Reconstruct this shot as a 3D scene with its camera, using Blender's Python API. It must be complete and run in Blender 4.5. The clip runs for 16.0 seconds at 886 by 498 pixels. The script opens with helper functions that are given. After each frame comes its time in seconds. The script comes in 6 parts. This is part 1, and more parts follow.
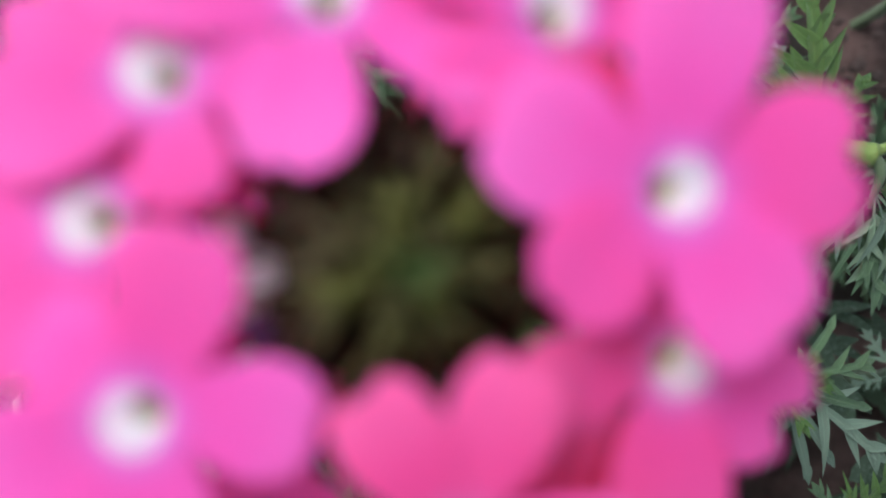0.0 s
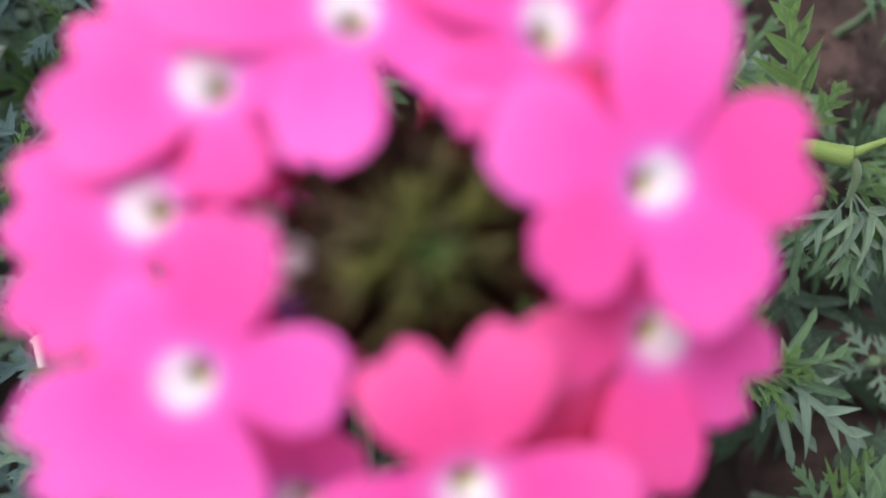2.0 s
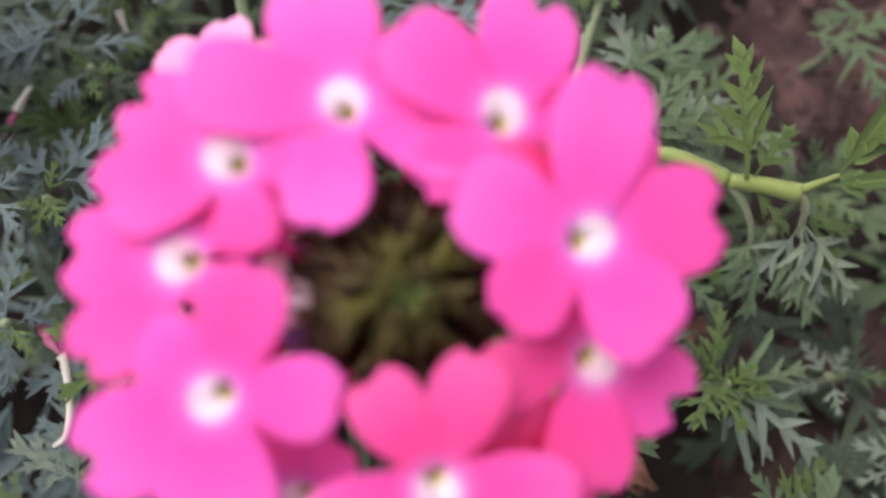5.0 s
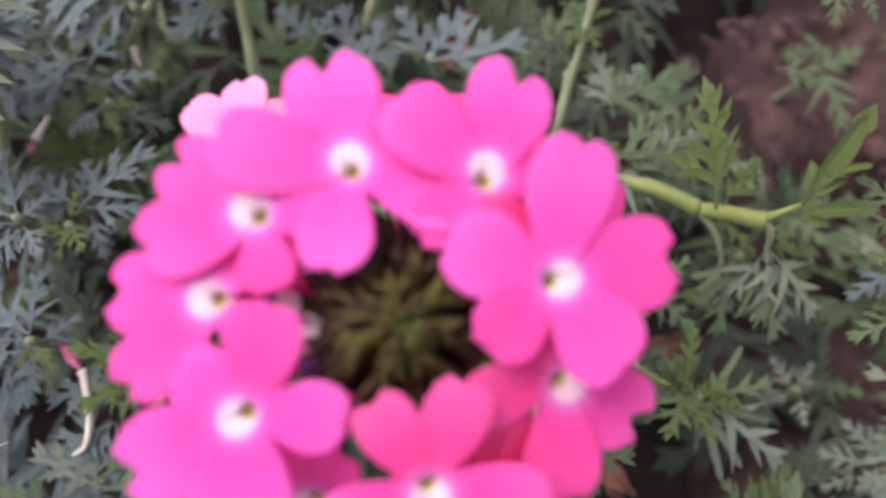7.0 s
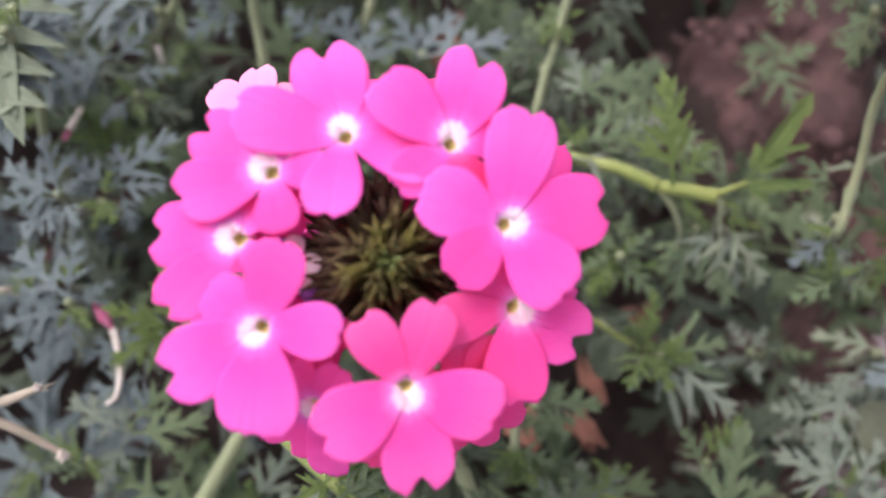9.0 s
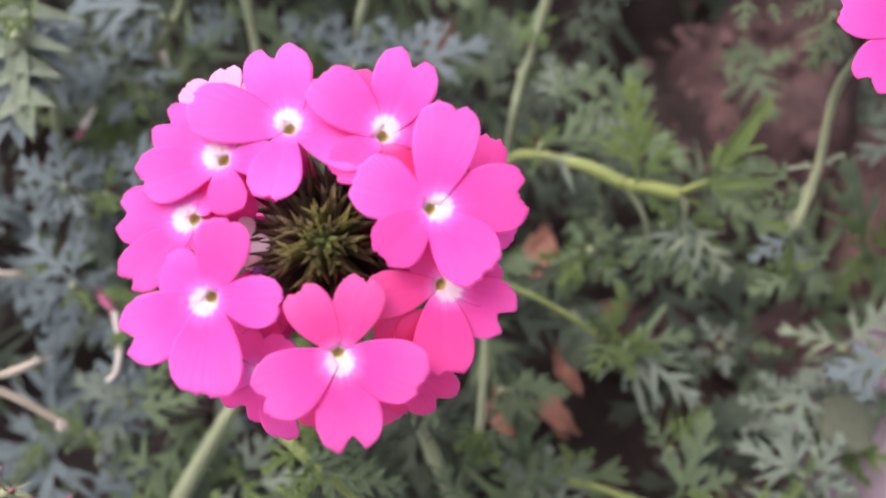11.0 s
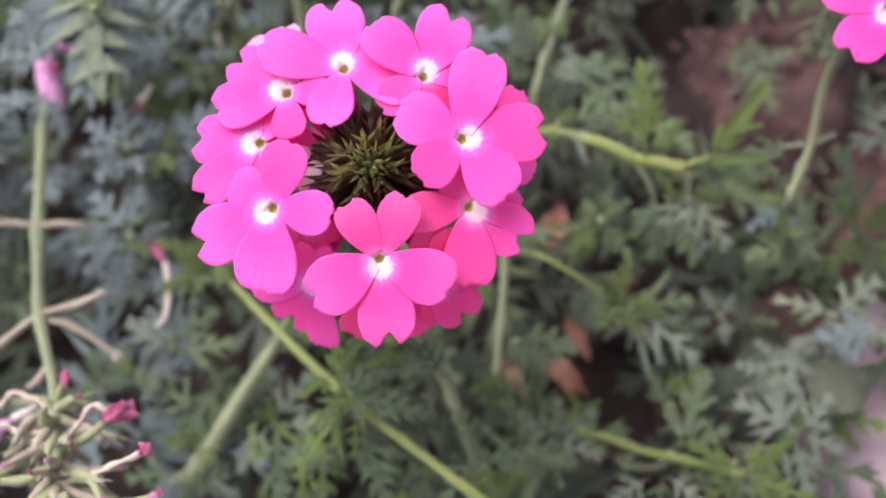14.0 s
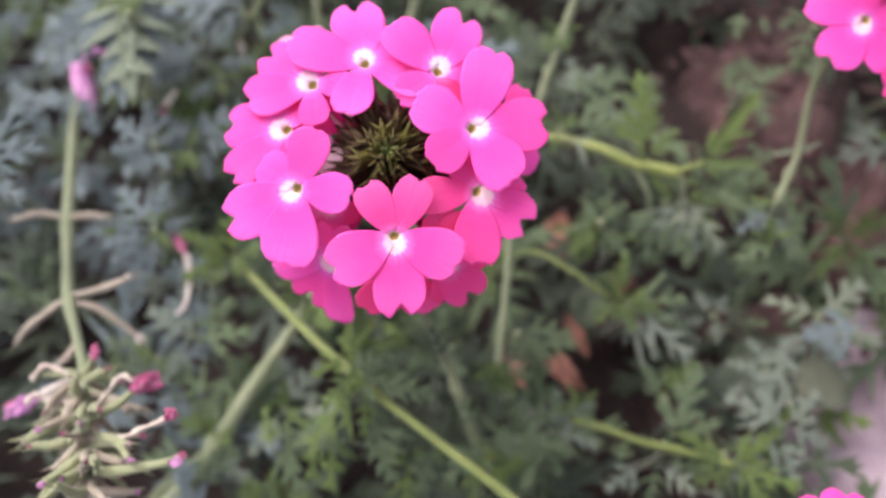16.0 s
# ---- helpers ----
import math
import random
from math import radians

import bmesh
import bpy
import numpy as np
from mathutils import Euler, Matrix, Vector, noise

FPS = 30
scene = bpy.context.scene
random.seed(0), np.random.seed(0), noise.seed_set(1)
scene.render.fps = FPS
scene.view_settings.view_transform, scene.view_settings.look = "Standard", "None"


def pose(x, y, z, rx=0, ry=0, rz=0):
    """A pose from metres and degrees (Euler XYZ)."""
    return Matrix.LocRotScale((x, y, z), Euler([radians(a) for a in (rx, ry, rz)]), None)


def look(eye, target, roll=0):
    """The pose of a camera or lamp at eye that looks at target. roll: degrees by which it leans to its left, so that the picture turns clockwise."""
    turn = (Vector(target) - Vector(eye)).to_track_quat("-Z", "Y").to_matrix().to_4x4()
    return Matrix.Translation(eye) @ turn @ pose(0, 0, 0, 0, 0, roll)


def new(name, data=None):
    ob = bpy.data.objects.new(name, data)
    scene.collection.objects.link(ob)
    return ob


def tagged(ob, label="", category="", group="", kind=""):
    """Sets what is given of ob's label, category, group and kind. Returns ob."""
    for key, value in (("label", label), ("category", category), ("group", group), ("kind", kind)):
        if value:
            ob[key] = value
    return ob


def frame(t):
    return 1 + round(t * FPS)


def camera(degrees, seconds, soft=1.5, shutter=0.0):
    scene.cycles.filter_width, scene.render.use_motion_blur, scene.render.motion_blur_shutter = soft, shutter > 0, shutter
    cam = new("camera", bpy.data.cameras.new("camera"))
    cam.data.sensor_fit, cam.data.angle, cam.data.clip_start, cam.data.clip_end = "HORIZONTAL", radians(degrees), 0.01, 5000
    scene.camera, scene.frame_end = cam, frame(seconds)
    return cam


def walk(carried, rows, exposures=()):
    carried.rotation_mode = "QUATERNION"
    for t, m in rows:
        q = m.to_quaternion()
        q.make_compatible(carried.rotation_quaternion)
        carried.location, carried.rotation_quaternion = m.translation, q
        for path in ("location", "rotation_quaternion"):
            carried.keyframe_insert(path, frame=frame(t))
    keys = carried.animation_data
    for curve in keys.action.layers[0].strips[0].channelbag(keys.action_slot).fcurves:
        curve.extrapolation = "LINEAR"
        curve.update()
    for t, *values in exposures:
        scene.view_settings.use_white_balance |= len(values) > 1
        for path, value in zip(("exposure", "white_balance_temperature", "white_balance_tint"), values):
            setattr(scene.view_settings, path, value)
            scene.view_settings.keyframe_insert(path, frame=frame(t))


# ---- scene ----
cam = camera(57.7, 16.0, soft=1.8)
# A phone's small lens, focused once, about eleven centimetres ahead.
cam.data.dof.use_dof = True
cam.data.dof.focus_distance = 0.110
cam.data.dof.aperture_fstop = 11.0
ROWS = [
    (0.0, 0.00000, 0.00000, 0.14491, 10.00, -0.00, 0.00),
    (0.5, -0.00027, -0.00218, 0.14556, 10.10, 0.01, -0.05),
    (1.0, -0.00081, -0.00371, 0.14729, 10.15, -0.05, 0.15),
    (1.5, -0.00093, -0.00305, 0.14917, 10.42, -0.12, -0.07),
    (2.0, -0.00067, -0.00247, 0.15130, 10.49, -0.09, -0.20),
    (2.5, -0.00037, -0.00259, 0.15268, 10.63, -0.14, 0.03),
    (3.0, -0.00047, -0.00321, 0.15387, 10.61, -0.26, 0.11),
    (3.5, 0.00031, -0.00346, 0.15613, 10.74, -0.08, 0.17),
    (4.0, 0.00087, -0.00216, 0.15878, 10.94, -0.05, 0.01),
    (6.5, 0.00131, -0.00236, 0.17071, 11.53, -0.35, -0.21),
    (7.0, 0.00135, -0.00122, 0.17386, 11.62, -0.50, -0.17),
    (7.5, 0.00194, -0.00161, 0.17645, 11.78, -0.45, -0.35),
    (8.0, 0.00450, -0.00333, 0.17860, 11.68, 0.20, -0.31),
    (8.5, 0.00809, -0.00695, 0.18742, 11.56, 1.22, -0.14),
    (9.0, 0.00473, -0.01072, 0.19005, 11.96, 0.01, -0.13),
    (11.5, 0.01970, -0.01903, 0.20033, 12.90, 3.11, 1.46),
    (12.0, 0.01656, -0.02422, 0.20206, 13.34, 2.48, 1.63),
    (12.5, 0.01852, -0.02826, 0.20314, 13.76, 3.31, 2.23),
    (13.0, 0.01722, -0.03053, 0.20539, 14.30, 3.07, 2.30),
    (13.5, 0.01826, -0.03146, 0.20741, 14.61, 3.53, 2.64),
    (14.0, 0.01741, -0.03418, 0.20975, 15.13, 3.34, 3.22),
    (14.5, 0.01621, -0.03676, 0.21187, 15.59, 3.11, 3.55),
    (15.0, 0.01594, -0.03951, 0.21310, 16.11, 3.23, 3.98),
    (15.5, 0.01795, -0.04133, 0.21485, 16.79, 3.73, 4.27),
    (16.0, 0.01748, -0.04410, 0.21740, 17.26, 3.22, 4.33),
]
walk(cam, [(t, pose(x, y, z, rx, ry, rz)) for t, x, y, z, rx, ry, rz in ROWS],
     exposures=[(0.0, 0.52, 5400, -16), (1.0, 0.61, 5400, -15), (2.0, 0.78, 5700, -14), (3.0, 0.66, 6000, -2), (4.0, 0.78, 6200, 2), (7.0, 0.81, 6290, 15), (8.5, 0.99, 6290, 15), (16.0, 1.03, 6290, 15)])

# ---- light: a bright overcast sky ----
world = bpy.data.worlds.new("overcast_sky")
scene.world = world
world.use_nodes = True
wn, wl = world.node_tree.nodes, world.node_tree.links
sky = wn.new("ShaderNodeTexSky")
sky.sky_type = "NISHITA"
sky.sun_disc = False
sky.sun_elevation = radians(53)
sky.sun_rotation = radians(312)
sky.dust_density = 4.0
sky.air_density = 1.0
wn["Background"].inputs["Strength"].default_value = 0.16
cloud = wn.new("ShaderNodeHueSaturation")
cloud.inputs["Saturation"].default_value = 0.33
wl.new(sky.outputs[0], cloud.inputs["Color"])
wl.new(cloud.outputs[0], wn["Background"].inputs["Color"])
sun = new("sun", bpy.data.lights.new("sun", "SUN"))
sun.data.energy = 1.35
sun.data.angle = radians(40)
sun.data.color = (1.0, 0.96, 0.9)
sun.matrix_world = look((-0.55, 0.5, 1), (0, 0, 0), 0)


# ---- materials ----
def mat(name):
    m = bpy.data.materials.new(name)
    m.use_nodes = True
    n, l = m.node_tree.nodes, m.node_tree.links
    return m, n, l, n["Principled BSDF"]


def noise_at(n, l, coord, scale, detail=4.0, rough=0.6):
    t = n.new("ShaderNodeTexNoise")
    t.inputs["Scale"].default_value = scale
    t.inputs["Detail"].default_value = detail
    t.inputs["Roughness"].default_value = rough
    if coord is not None:
        l.new(coord, t.inputs["Vector"])
    return t.outputs["Fac"]


def ramp(n, l, fac, stops):
    r = n.new("ShaderNodeValToRGB")
    while len(r.color_ramp.elements) < len(stops):
        r.color_ramp.elements.new(0.5)
    for e, (p, c) in zip(r.color_ramp.elements, stops):
        e.position, e.color = p, (*c, 1.0)
    l.new(fac, r.inputs["Fac"])
    return r.outputs["Color"]


def blend(n, l, fac, a, b, mode="MIX"):
    m = n.new("ShaderNodeMix")
    m.data_type, m.blend_type = "RGBA", mode
    for v, s in ((fac, m.inputs[0]), (a, m.inputs[6]), (b, m.inputs[7])):
        if isinstance(v, (int, float)):
            s.default_value = v
        elif isinstance(v, tuple):
            s.default_value = (*v, 1.0)
        else:
            l.new(v, s)
    return m.outputs[2]


def calc(n, l, op, a, b=None):
    m = n.new("ShaderNodeMath")
    m.operation = op
    for v, s in ((a, m.inputs[0]), (b, m.inputs[1])):
        if isinstance(v, (int, float)):
            s.default_value = v
        elif v is not None:
            l.new(v, s)
    return m.outputs[0]


def bump(n, l, height, strength, distance, shader):
    b = n.new("ShaderNodeBump")
    b.inputs["Strength"].default_value = strength
    b.inputs["Distance"].default_value = distance
    l.new(height, b.inputs["Height"])
    l.new(b.outputs[0], shader.inputs["Normal"])
    return b.outputs[0]


def let_light_through(m, n, l, shader, colour, share):
    t = n.new("ShaderNodeBsdfTranslucent")
    if isinstance(colour, tuple):
        t.inputs["Color"].default_value = (*colour, 1.0)
    else:
        l.new(colour, t.inputs["Color"])
    mix = n.new("ShaderNodeMixShader")
    mix.inputs[0].default_value = share
    l.new(shader.outputs[0], mix.inputs[1])
    l.new(t.outputs[0], mix.inputs[2])
    l.new(mix.outputs[0], n["Material Output"].inputs["Surface"])


def petal_material(name, pink, violet, pale=0.0):
    """Pink lobes round a white eye; the colours follow the distance from the floret's throat."""
    m, n, l, p = mat(name)
    co = n.new("ShaderNodeTexCoord").outputs["Object"]
    sep = n.new("ShaderNodeSeparateXYZ")
    l.new(co, sep.inputs[0])
    # the white eye lies on the outer side of the mouth
    ahead = calc(n, l, "SUBTRACT", sep.outputs[0], 0.00110)
    rad = calc(n, l, "SQRT", calc(n, l, "ADD", calc(n, l, "MULTIPLY", ahead, ahead),
                                  calc(n, l, "MULTIPLY", sep.outputs[1], sep.outputs[1])))
    wob = calc(n, l, "MULTIPLY", calc(n, l, "SUBTRACT", noise_at(n, l, co, 900, 3), 0.5), 0.0009)
    ang = calc(n, l, "ARCTAN2", sep.outputs[1], sep.outputs[0])
    rays = n.new("ShaderNodeTexNoise")
    rays.noise_dimensions = "1D"
    rays.inputs["Scale"].default_value = 5.0
    rays.inputs["Detail"].default_value = 4.0
    l.new(ang, rays.inputs["W"])
    star = calc(n, l, "MULTIPLY", calc(n, l, "SUBTRACT", rays.outputs["Fac"], 0.5), 0.0009)
    r = calc(n, l, "MULTIPLY", calc(n, l, "ADD", calc(n, l, "ADD", rad, wob), calc(n, l, "MULTIPLY", star, ramp(n, l, calc(n, l, "MULTIPLY", rad, 500.0), [(0.3, (0, 0, 0)), (0.8, (1, 1, 1))]))), 100.0)
    w = (0.93, 0.88, 0.93)
    # each lobe has a tone of its own, some redder
    rnd = n.new("ShaderNodeObjectInfo").outputs["Random"]
    # deeper towards the claw, paler along the margin
    base = (pink[0] * 0.97, pink[1] * 0.86, pink[2] * 0.93)
    edge = tuple(min(0.97, c * 1.06 + 0.05) for c in pink)
    body = ramp(n, l, r, [(0.0, w), (0.138, w),
                          (0.205, violet), (0.34, base), (0.55, pink), (0.95, edge)])
    streak = n.new("ShaderNodeTexNoise")
    streak.noise_dimensions = "1D"
    streak.inputs["Scale"].default_value = 16.0
    streak.inputs["Detail"].default_value = 3.0
    l.new(ang, streak.inputs["W"])
    deep = tuple(c * 0.78 for c in pink)
    veins = ramp(n, l, streak.outputs["Fac"], [(0.42, (0, 0, 0)), (0.62, (1, 1, 1))])
    # the veins are deepest beside the eye
    near = ramp(n, l, r, [(0.16, (0.1, 0.1, 0.1)), (0.27, (0.55, 0.55, 0.55)), (0.6, (0.2, 0.2, 0.2))])
    body = blend(n, l, calc(n, l, "MULTIPLY", veins, near), body, deep)
    mott = noise_at(n, l, co, 350, 5)
    light = tuple(min(1.0, c * 1.12 + 0.05) for c in pink)
    body = blend(n, l, calc(n, l, "MULTIPLY", ramp(n, l, mott, [(0.4, (0, 0, 0)), (0.7, (1, 1, 1))]), 0.25 + pale), body, light)
    far_out = ramp(n, l, r, [(0.25, (0, 0, 0)), (0.5, (1, 1, 1))])
    redder = (pink[0] * 0.98, pink[1] * 0.75, pink[2] * 0.72)
    body = blend(n, l, calc(n, l, "MULTIPLY", far_out, ramp(n, l, rnd, [(0.45, (0, 0, 0)), (1.0, (0.75, 0.75, 0.75))])), body, redder)
    l.new(body, p.inputs["Base Color"])
    p.inputs["Roughness"].default_value = 0.6
    p.inputs["Specular IOR Level"].default_value = 0.25
    p.inputs["Sheen Weight"].default_value = 0.05
    bump(n, l, noise_at(n, l, co, 2500, 4), 0.25, 0.0002, p)
    let_light_through(m, n, l, p, blend(n, l, 0.55, body, (0.95, 0.05, 0.26) if pink[1] < 0.6 else pink), 0.45)
    return m


def leaf_material(name, dull, fresh, rough=0.62, hairs=0.28):
    m, n, l, p = mat(name)
    co = n.new("ShaderNodeTexCoord").outputs["Object"]
    rnd = n.new("ShaderNodeObjectInfo").outputs["Random"]
    isl = n.new("ShaderNodeNewGeometry").outputs["Random Per Island"]
    big = noise_at(n, l, co, 160, 3)
    fine = noise_at(n, l, co, 1500, 5)
    base = blend(n, l, rnd, dull, fresh)
    base = blend(n, l, calc(n, l, "MULTIPLY", isl, 0.35), base, fresh)
    base = blend(n, l, calc(n, l, "MULTIPLY", ramp(n, l, big, [(0.35, (0, 0, 0)), (0.7, (1, 1, 1))]), 0.35), base,
                 tuple(c * 0.6 for c in dull))
    hair = ramp(n, l, fine, [(0.5, (0, 0, 0)), (0.75, (1, 1, 1))])
    base = blend(n, l, calc(n, l, "MULTIPLY", hair, hairs), base, (0.34, 0.38, 0.34))
    # pale midrib and hairy pale margin
    edge = n.new("ShaderNodeAttribute")
    edge.attribute_name = "margin"
    rim = ramp(n, l, edge.outputs["Fac"], [(0.0, (0, 0, 0)), (0.12, (0, 0, 0)), (0.2, (0.5, 0.5, 0.5)), (0.30, (0, 0, 0)), (0.75, (0, 0, 0)), (1.0, (0.45, 0.45, 0.45))])
    base = blend(n, l, rim, base, tuple(min(1.0, 1.4 * c + 0.02) for c in fresh))
    l.new(base, p.inputs["Base Color"])
    p.inputs["Roughness"].default_value = rough
    p.inputs["Specular IOR Level"].default_value = 0.3
    p.inputs["Sheen Weight"].default_value = 0.12
    p.inputs["Sheen Roughness"].default_value = 0.5
    bump(n, l, fine, 0.5, 0.0003, p)
    let_light_through(m, n, l, p, blend(n, l, 0.5, fresh, base), 0.16)
    return m


def stem_material(name, a, b, c, sheen=0.2):
    m, n, l, p = mat(name)
    co = n.new("ShaderNodeTexCoord").outputs["Object"]
    big = noise_at(n, l, co, 90, 4)
    fine = noise_at(n, l, co, 2200, 4)
    base = ramp(n, l, big, [(0.3, a), (0.55, b), (0.75, c)])
    base = blend(n, l, calc(n, l, "MULTIPLY", fine, 0.35), base, tuple(min(1, v * 1.5) for v in b))
    l.new(base, p.inputs["Base Color"])
    p.inputs["Roughness"].default_value = 0.6
    p.inputs["Sheen Weight"].default_value = sheen
    bump(n, l, fine, 0.5, 0.0003, p)
    return m


def soil_material(name, dark, mid_tone, light):
    m, n, l, p = mat(name)
    co = n.new("ShaderNodeTexCoord").outputs["Object"]
    big = noise_at(n, l, co, 48, 4)
    mid = noise_at(n, l, co, 130, 6, 0.7)
    fine = noise_at(n, l, co, 900, 6, 0.7)
    base = ramp(n, l, big, [(0.3, dark), (0.5, mid_tone), (0.7, light)])
    base = blend(n, l, ramp(n, l, mid, [(0.35, (0, 0, 0)), (0.65, (1, 1, 1))]), base, blend(n, l, 0.4, base, light))
    base = blend(n, l, calc(n, l, "MULTIPLY", fine, 0.5), base, dark)
    l.new(base, p.inputs["Base Color"])
    p.inputs["Roughness"].default_value = 0.95
    bump(n, l, calc(n, l, "ADD", mid, fine), 0.8, 0.002, p)
    return m


def calyx_material(name, a, b, c, tips):
    """Blotched calyx, with paler, hairy points to its teeth."""
    m = stem_material(name, a, b, c, 0.0)
    n, l = m.node_tree.nodes, m.node_tree.links
    p = n["Principled BSDF"]
    sep = n.new("ShaderNodeSeparateXYZ")
    l.new(n.new("ShaderNodeTexCoord").outputs["Generated"], sep.inputs[0])
    body = p.inputs["Base Color"].links[0].from_socket
    # hairy ribs along the tube, and some calyces browner than others
    along = n.new("ShaderNodeMapping")
    along.inputs["Scale"].default_value = (1.0, 1.0, 0.12)
    l.new(n.new("ShaderNodeTexCoord").outputs["Object"], along.inputs["Vector"])
    ribs = ramp(n, l, noise_at(n, l, along.outputs[0], 5200, 3), [(0.42, (0, 0, 0)), (0.6, (1, 1, 1))])
    body = blend(n, l, calc(n, l, "MULTIPLY", ribs, 0.6), body, tuple(1.7 * v + 0.008 for v in c))
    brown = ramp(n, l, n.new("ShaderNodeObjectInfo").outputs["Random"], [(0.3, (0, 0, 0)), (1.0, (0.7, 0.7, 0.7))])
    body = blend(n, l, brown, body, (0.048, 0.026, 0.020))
    end = ramp(n, l, sep.outputs[2], [(0.70, (0, 0, 0)), (0.98, (1, 1, 1))])
    l.new(blend(n, l, end, body, tips), p.inputs["Base Color"])
    p.inputs["Specular IOR Level"].default_value = 0.06
    p.inputs["Roughness"].default_value = 0.8
    return m


def withered_material(name, deep, mid_tone, dry):
    """Shrivelled petal: dark folds of colour between dried pale creases."""
    m, n, l, p = mat(name)
    co = n.new("ShaderNodeTexCoord").outputs["Object"]
    crease = noise_at(n, l, co, 1100, 5, 0.7)
    patch = noise_at(n, l, co, 420, 3)
    base = ramp(n, l, patch, [(0.32, deep), (0.55, mid_tone), (0.8, mid_tone)])
    base = blend(n, l, ramp(n, l, crease, [(0.5, (0, 0, 0)), (0.72, (0.85, 0.85, 0.85))]), base, dry)
    l.new(base, p.inputs["Base Color"])
    p.inputs["Roughness"].default_value = 0.7
    p.inputs["Specular IOR Level"].default_value = 0.2
    bump(n, l, crease, 0.9, 0.0006, p)
    return m


PINK = petal_material("hot_pink_petal", (0.95, 0.108, 0.578), (0.82, 0.20, 0.76))
ROSE = petal_material("rose_red_petal", (0.94, 0.078, 0.375), (0.85, 0.22, 0.66))
PALE_PINK = petal_material("pale_pink_petal", (0.93, 0.42, 0.72), (0.9, 0.5, 0.8), 0.3)
WARM_PINK = petal_material("warm_pink_petal", (0.94, 0.092, 0.485), (0.86, 0.25, 0.74))
WHITISH = petal_material("whitish_lilac_petal", (0.93, 0.84, 0.92), (0.92, 0.85, 0.91), 0.3)
LEAF = leaf_material("grey_green_leaf", (0.101, 0.124, 0.092), (0.190, 0.216, 0.161))
PALE_LEAF = leaf_material("pale_green_leaf", (0.15, 0.175, 0.115), (0.25, 0.28, 0.19), 0.6, 0.2)
FRESH = leaf_material("fresh_green_leaf", (0.045, 0.072, 0.016), (0.110, 0.155, 0.034), 0.5, 0.06)
GREEN = leaf_material("mid_green_leaf", (0.054, 0.081, 0.039), (0.124, 0.163, 0.078), 0.55, 0.16)
SILVER = leaf_material("silver_grey_leaf", (0.076, 0.102, 0.105), (0.152, 0.184, 0.187))
# leaf copy darkened to put the shade among lower leaves into its colour
SHADE = leaf_material("shaded_green_leaf", (0.028, 0.038, 0.024), (0.060, 0.076, 0.040))
STEM = stem_material("green_stem", (0.102, 0.120, 0.058), (0.146, 0.161, 0.081), (0.205, 0.210, 0.128))
BRIGHT_STEM = stem_material("yellow_green_stem", (0.086, 0.110, 0.019), (0.122, 0.146, 0.027), (0.165, 0.182, 0.052))
FORK_STEM = stem_material("lime_green_stem", (0.105, 0.130, 0.022), (0.15, 0.172, 0.034), (0.22, 0.23, 0.085))
DRY = stem_material("straw_dry_stem", (0.19, 0.150, 0.11), (0.27, 0.22, 0.165), (0.34, 0.20, 0.20))
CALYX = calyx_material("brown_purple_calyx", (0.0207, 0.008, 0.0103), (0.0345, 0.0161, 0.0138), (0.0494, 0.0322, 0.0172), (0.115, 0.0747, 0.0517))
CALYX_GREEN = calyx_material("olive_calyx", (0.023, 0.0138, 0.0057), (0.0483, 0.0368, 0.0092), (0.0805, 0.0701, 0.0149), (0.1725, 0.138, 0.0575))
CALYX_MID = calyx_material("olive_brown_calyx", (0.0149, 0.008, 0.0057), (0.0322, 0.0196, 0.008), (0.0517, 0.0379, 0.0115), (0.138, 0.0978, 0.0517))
KNOB = stem_material("green_young_bud", (0.05, 0.058, 0.014), (0.09, 0.103, 0.022), (0.13, 0.15, 0.034), 0.0)
PALE_PETAL = stem_material("whitish_pink_petal", (0.8, 0.6, 0.72), (0.85, 0.72, 0.8), (0.85, 0.5, 0.7))
PURPLE = stem_material("purple_bud", (0.09, 0.012, 0.15), (0.15, 0.025, 0.24), (0.24, 0.06, 0.32))
WITHERED = withered_material("withered_pink_petal", (0.34, 0.05, 0.14), (0.52, 0.13, 0.25), (0.62, 0.40, 0.42))
CREAM = stem_material("cream_corolla_tube", (0.46, 0.38, 0.34), (0.54, 0.47, 0.41), (0.48, 0.33, 0.33))
BROWN_LEAF = stem_material("rust_brown_dry_leaf", (0.12, 0.045, 0.03), (0.21, 0.082, 0.052), (0.29, 0.14, 0.10))
DRY_TUBE = stem_material("dried_corolla_tube", (0.36, 0.27, 0.22), (0.43, 0.35, 0.29), (0.42, 0.24, 0.24))
DRY_GREEN = stem_material("dry_green_calyx", (0.14, 0.152, 0.066), (0.215, 0.218, 0.112), (0.34, 0.255, 0.20))
PALE_WITHERED = withered_material("pale_withered_petal", (0.36, 0.10, 0.30), (0.54, 0.24, 0.44), (0.66, 0.52, 0.54))
# first soil has the bed's shade in its colour; second is lit
SOIL = soil_material("shade_dark_soil", (0.012, 0.007, 0.006), (0.030, 0.017, 0.015), (0.075, 0.042, 0.038))
LIT_SOIL = soil_material("lit_pinkish_soil", (0.028, 0.014, 0.013), (0.085, 0.043, 0.041), (0.23, 0.118, 0.112))
# pale soil tone that carries the haze at the right edge
HAZE_SOIL = soil_material("pale_pinkish_haze_soil", (0.24, 0.165, 0.19), (0.44, 0.32, 0.37), (0.60, 0.47, 0.53))


# ---- shapes ----
def part(name, bm, material, parent, label=""):
    me = bpy.data.meshes.new(name)
    bm.to_mesh(me)
    bm.free()
    return part_of(name, me, material, parent, label)


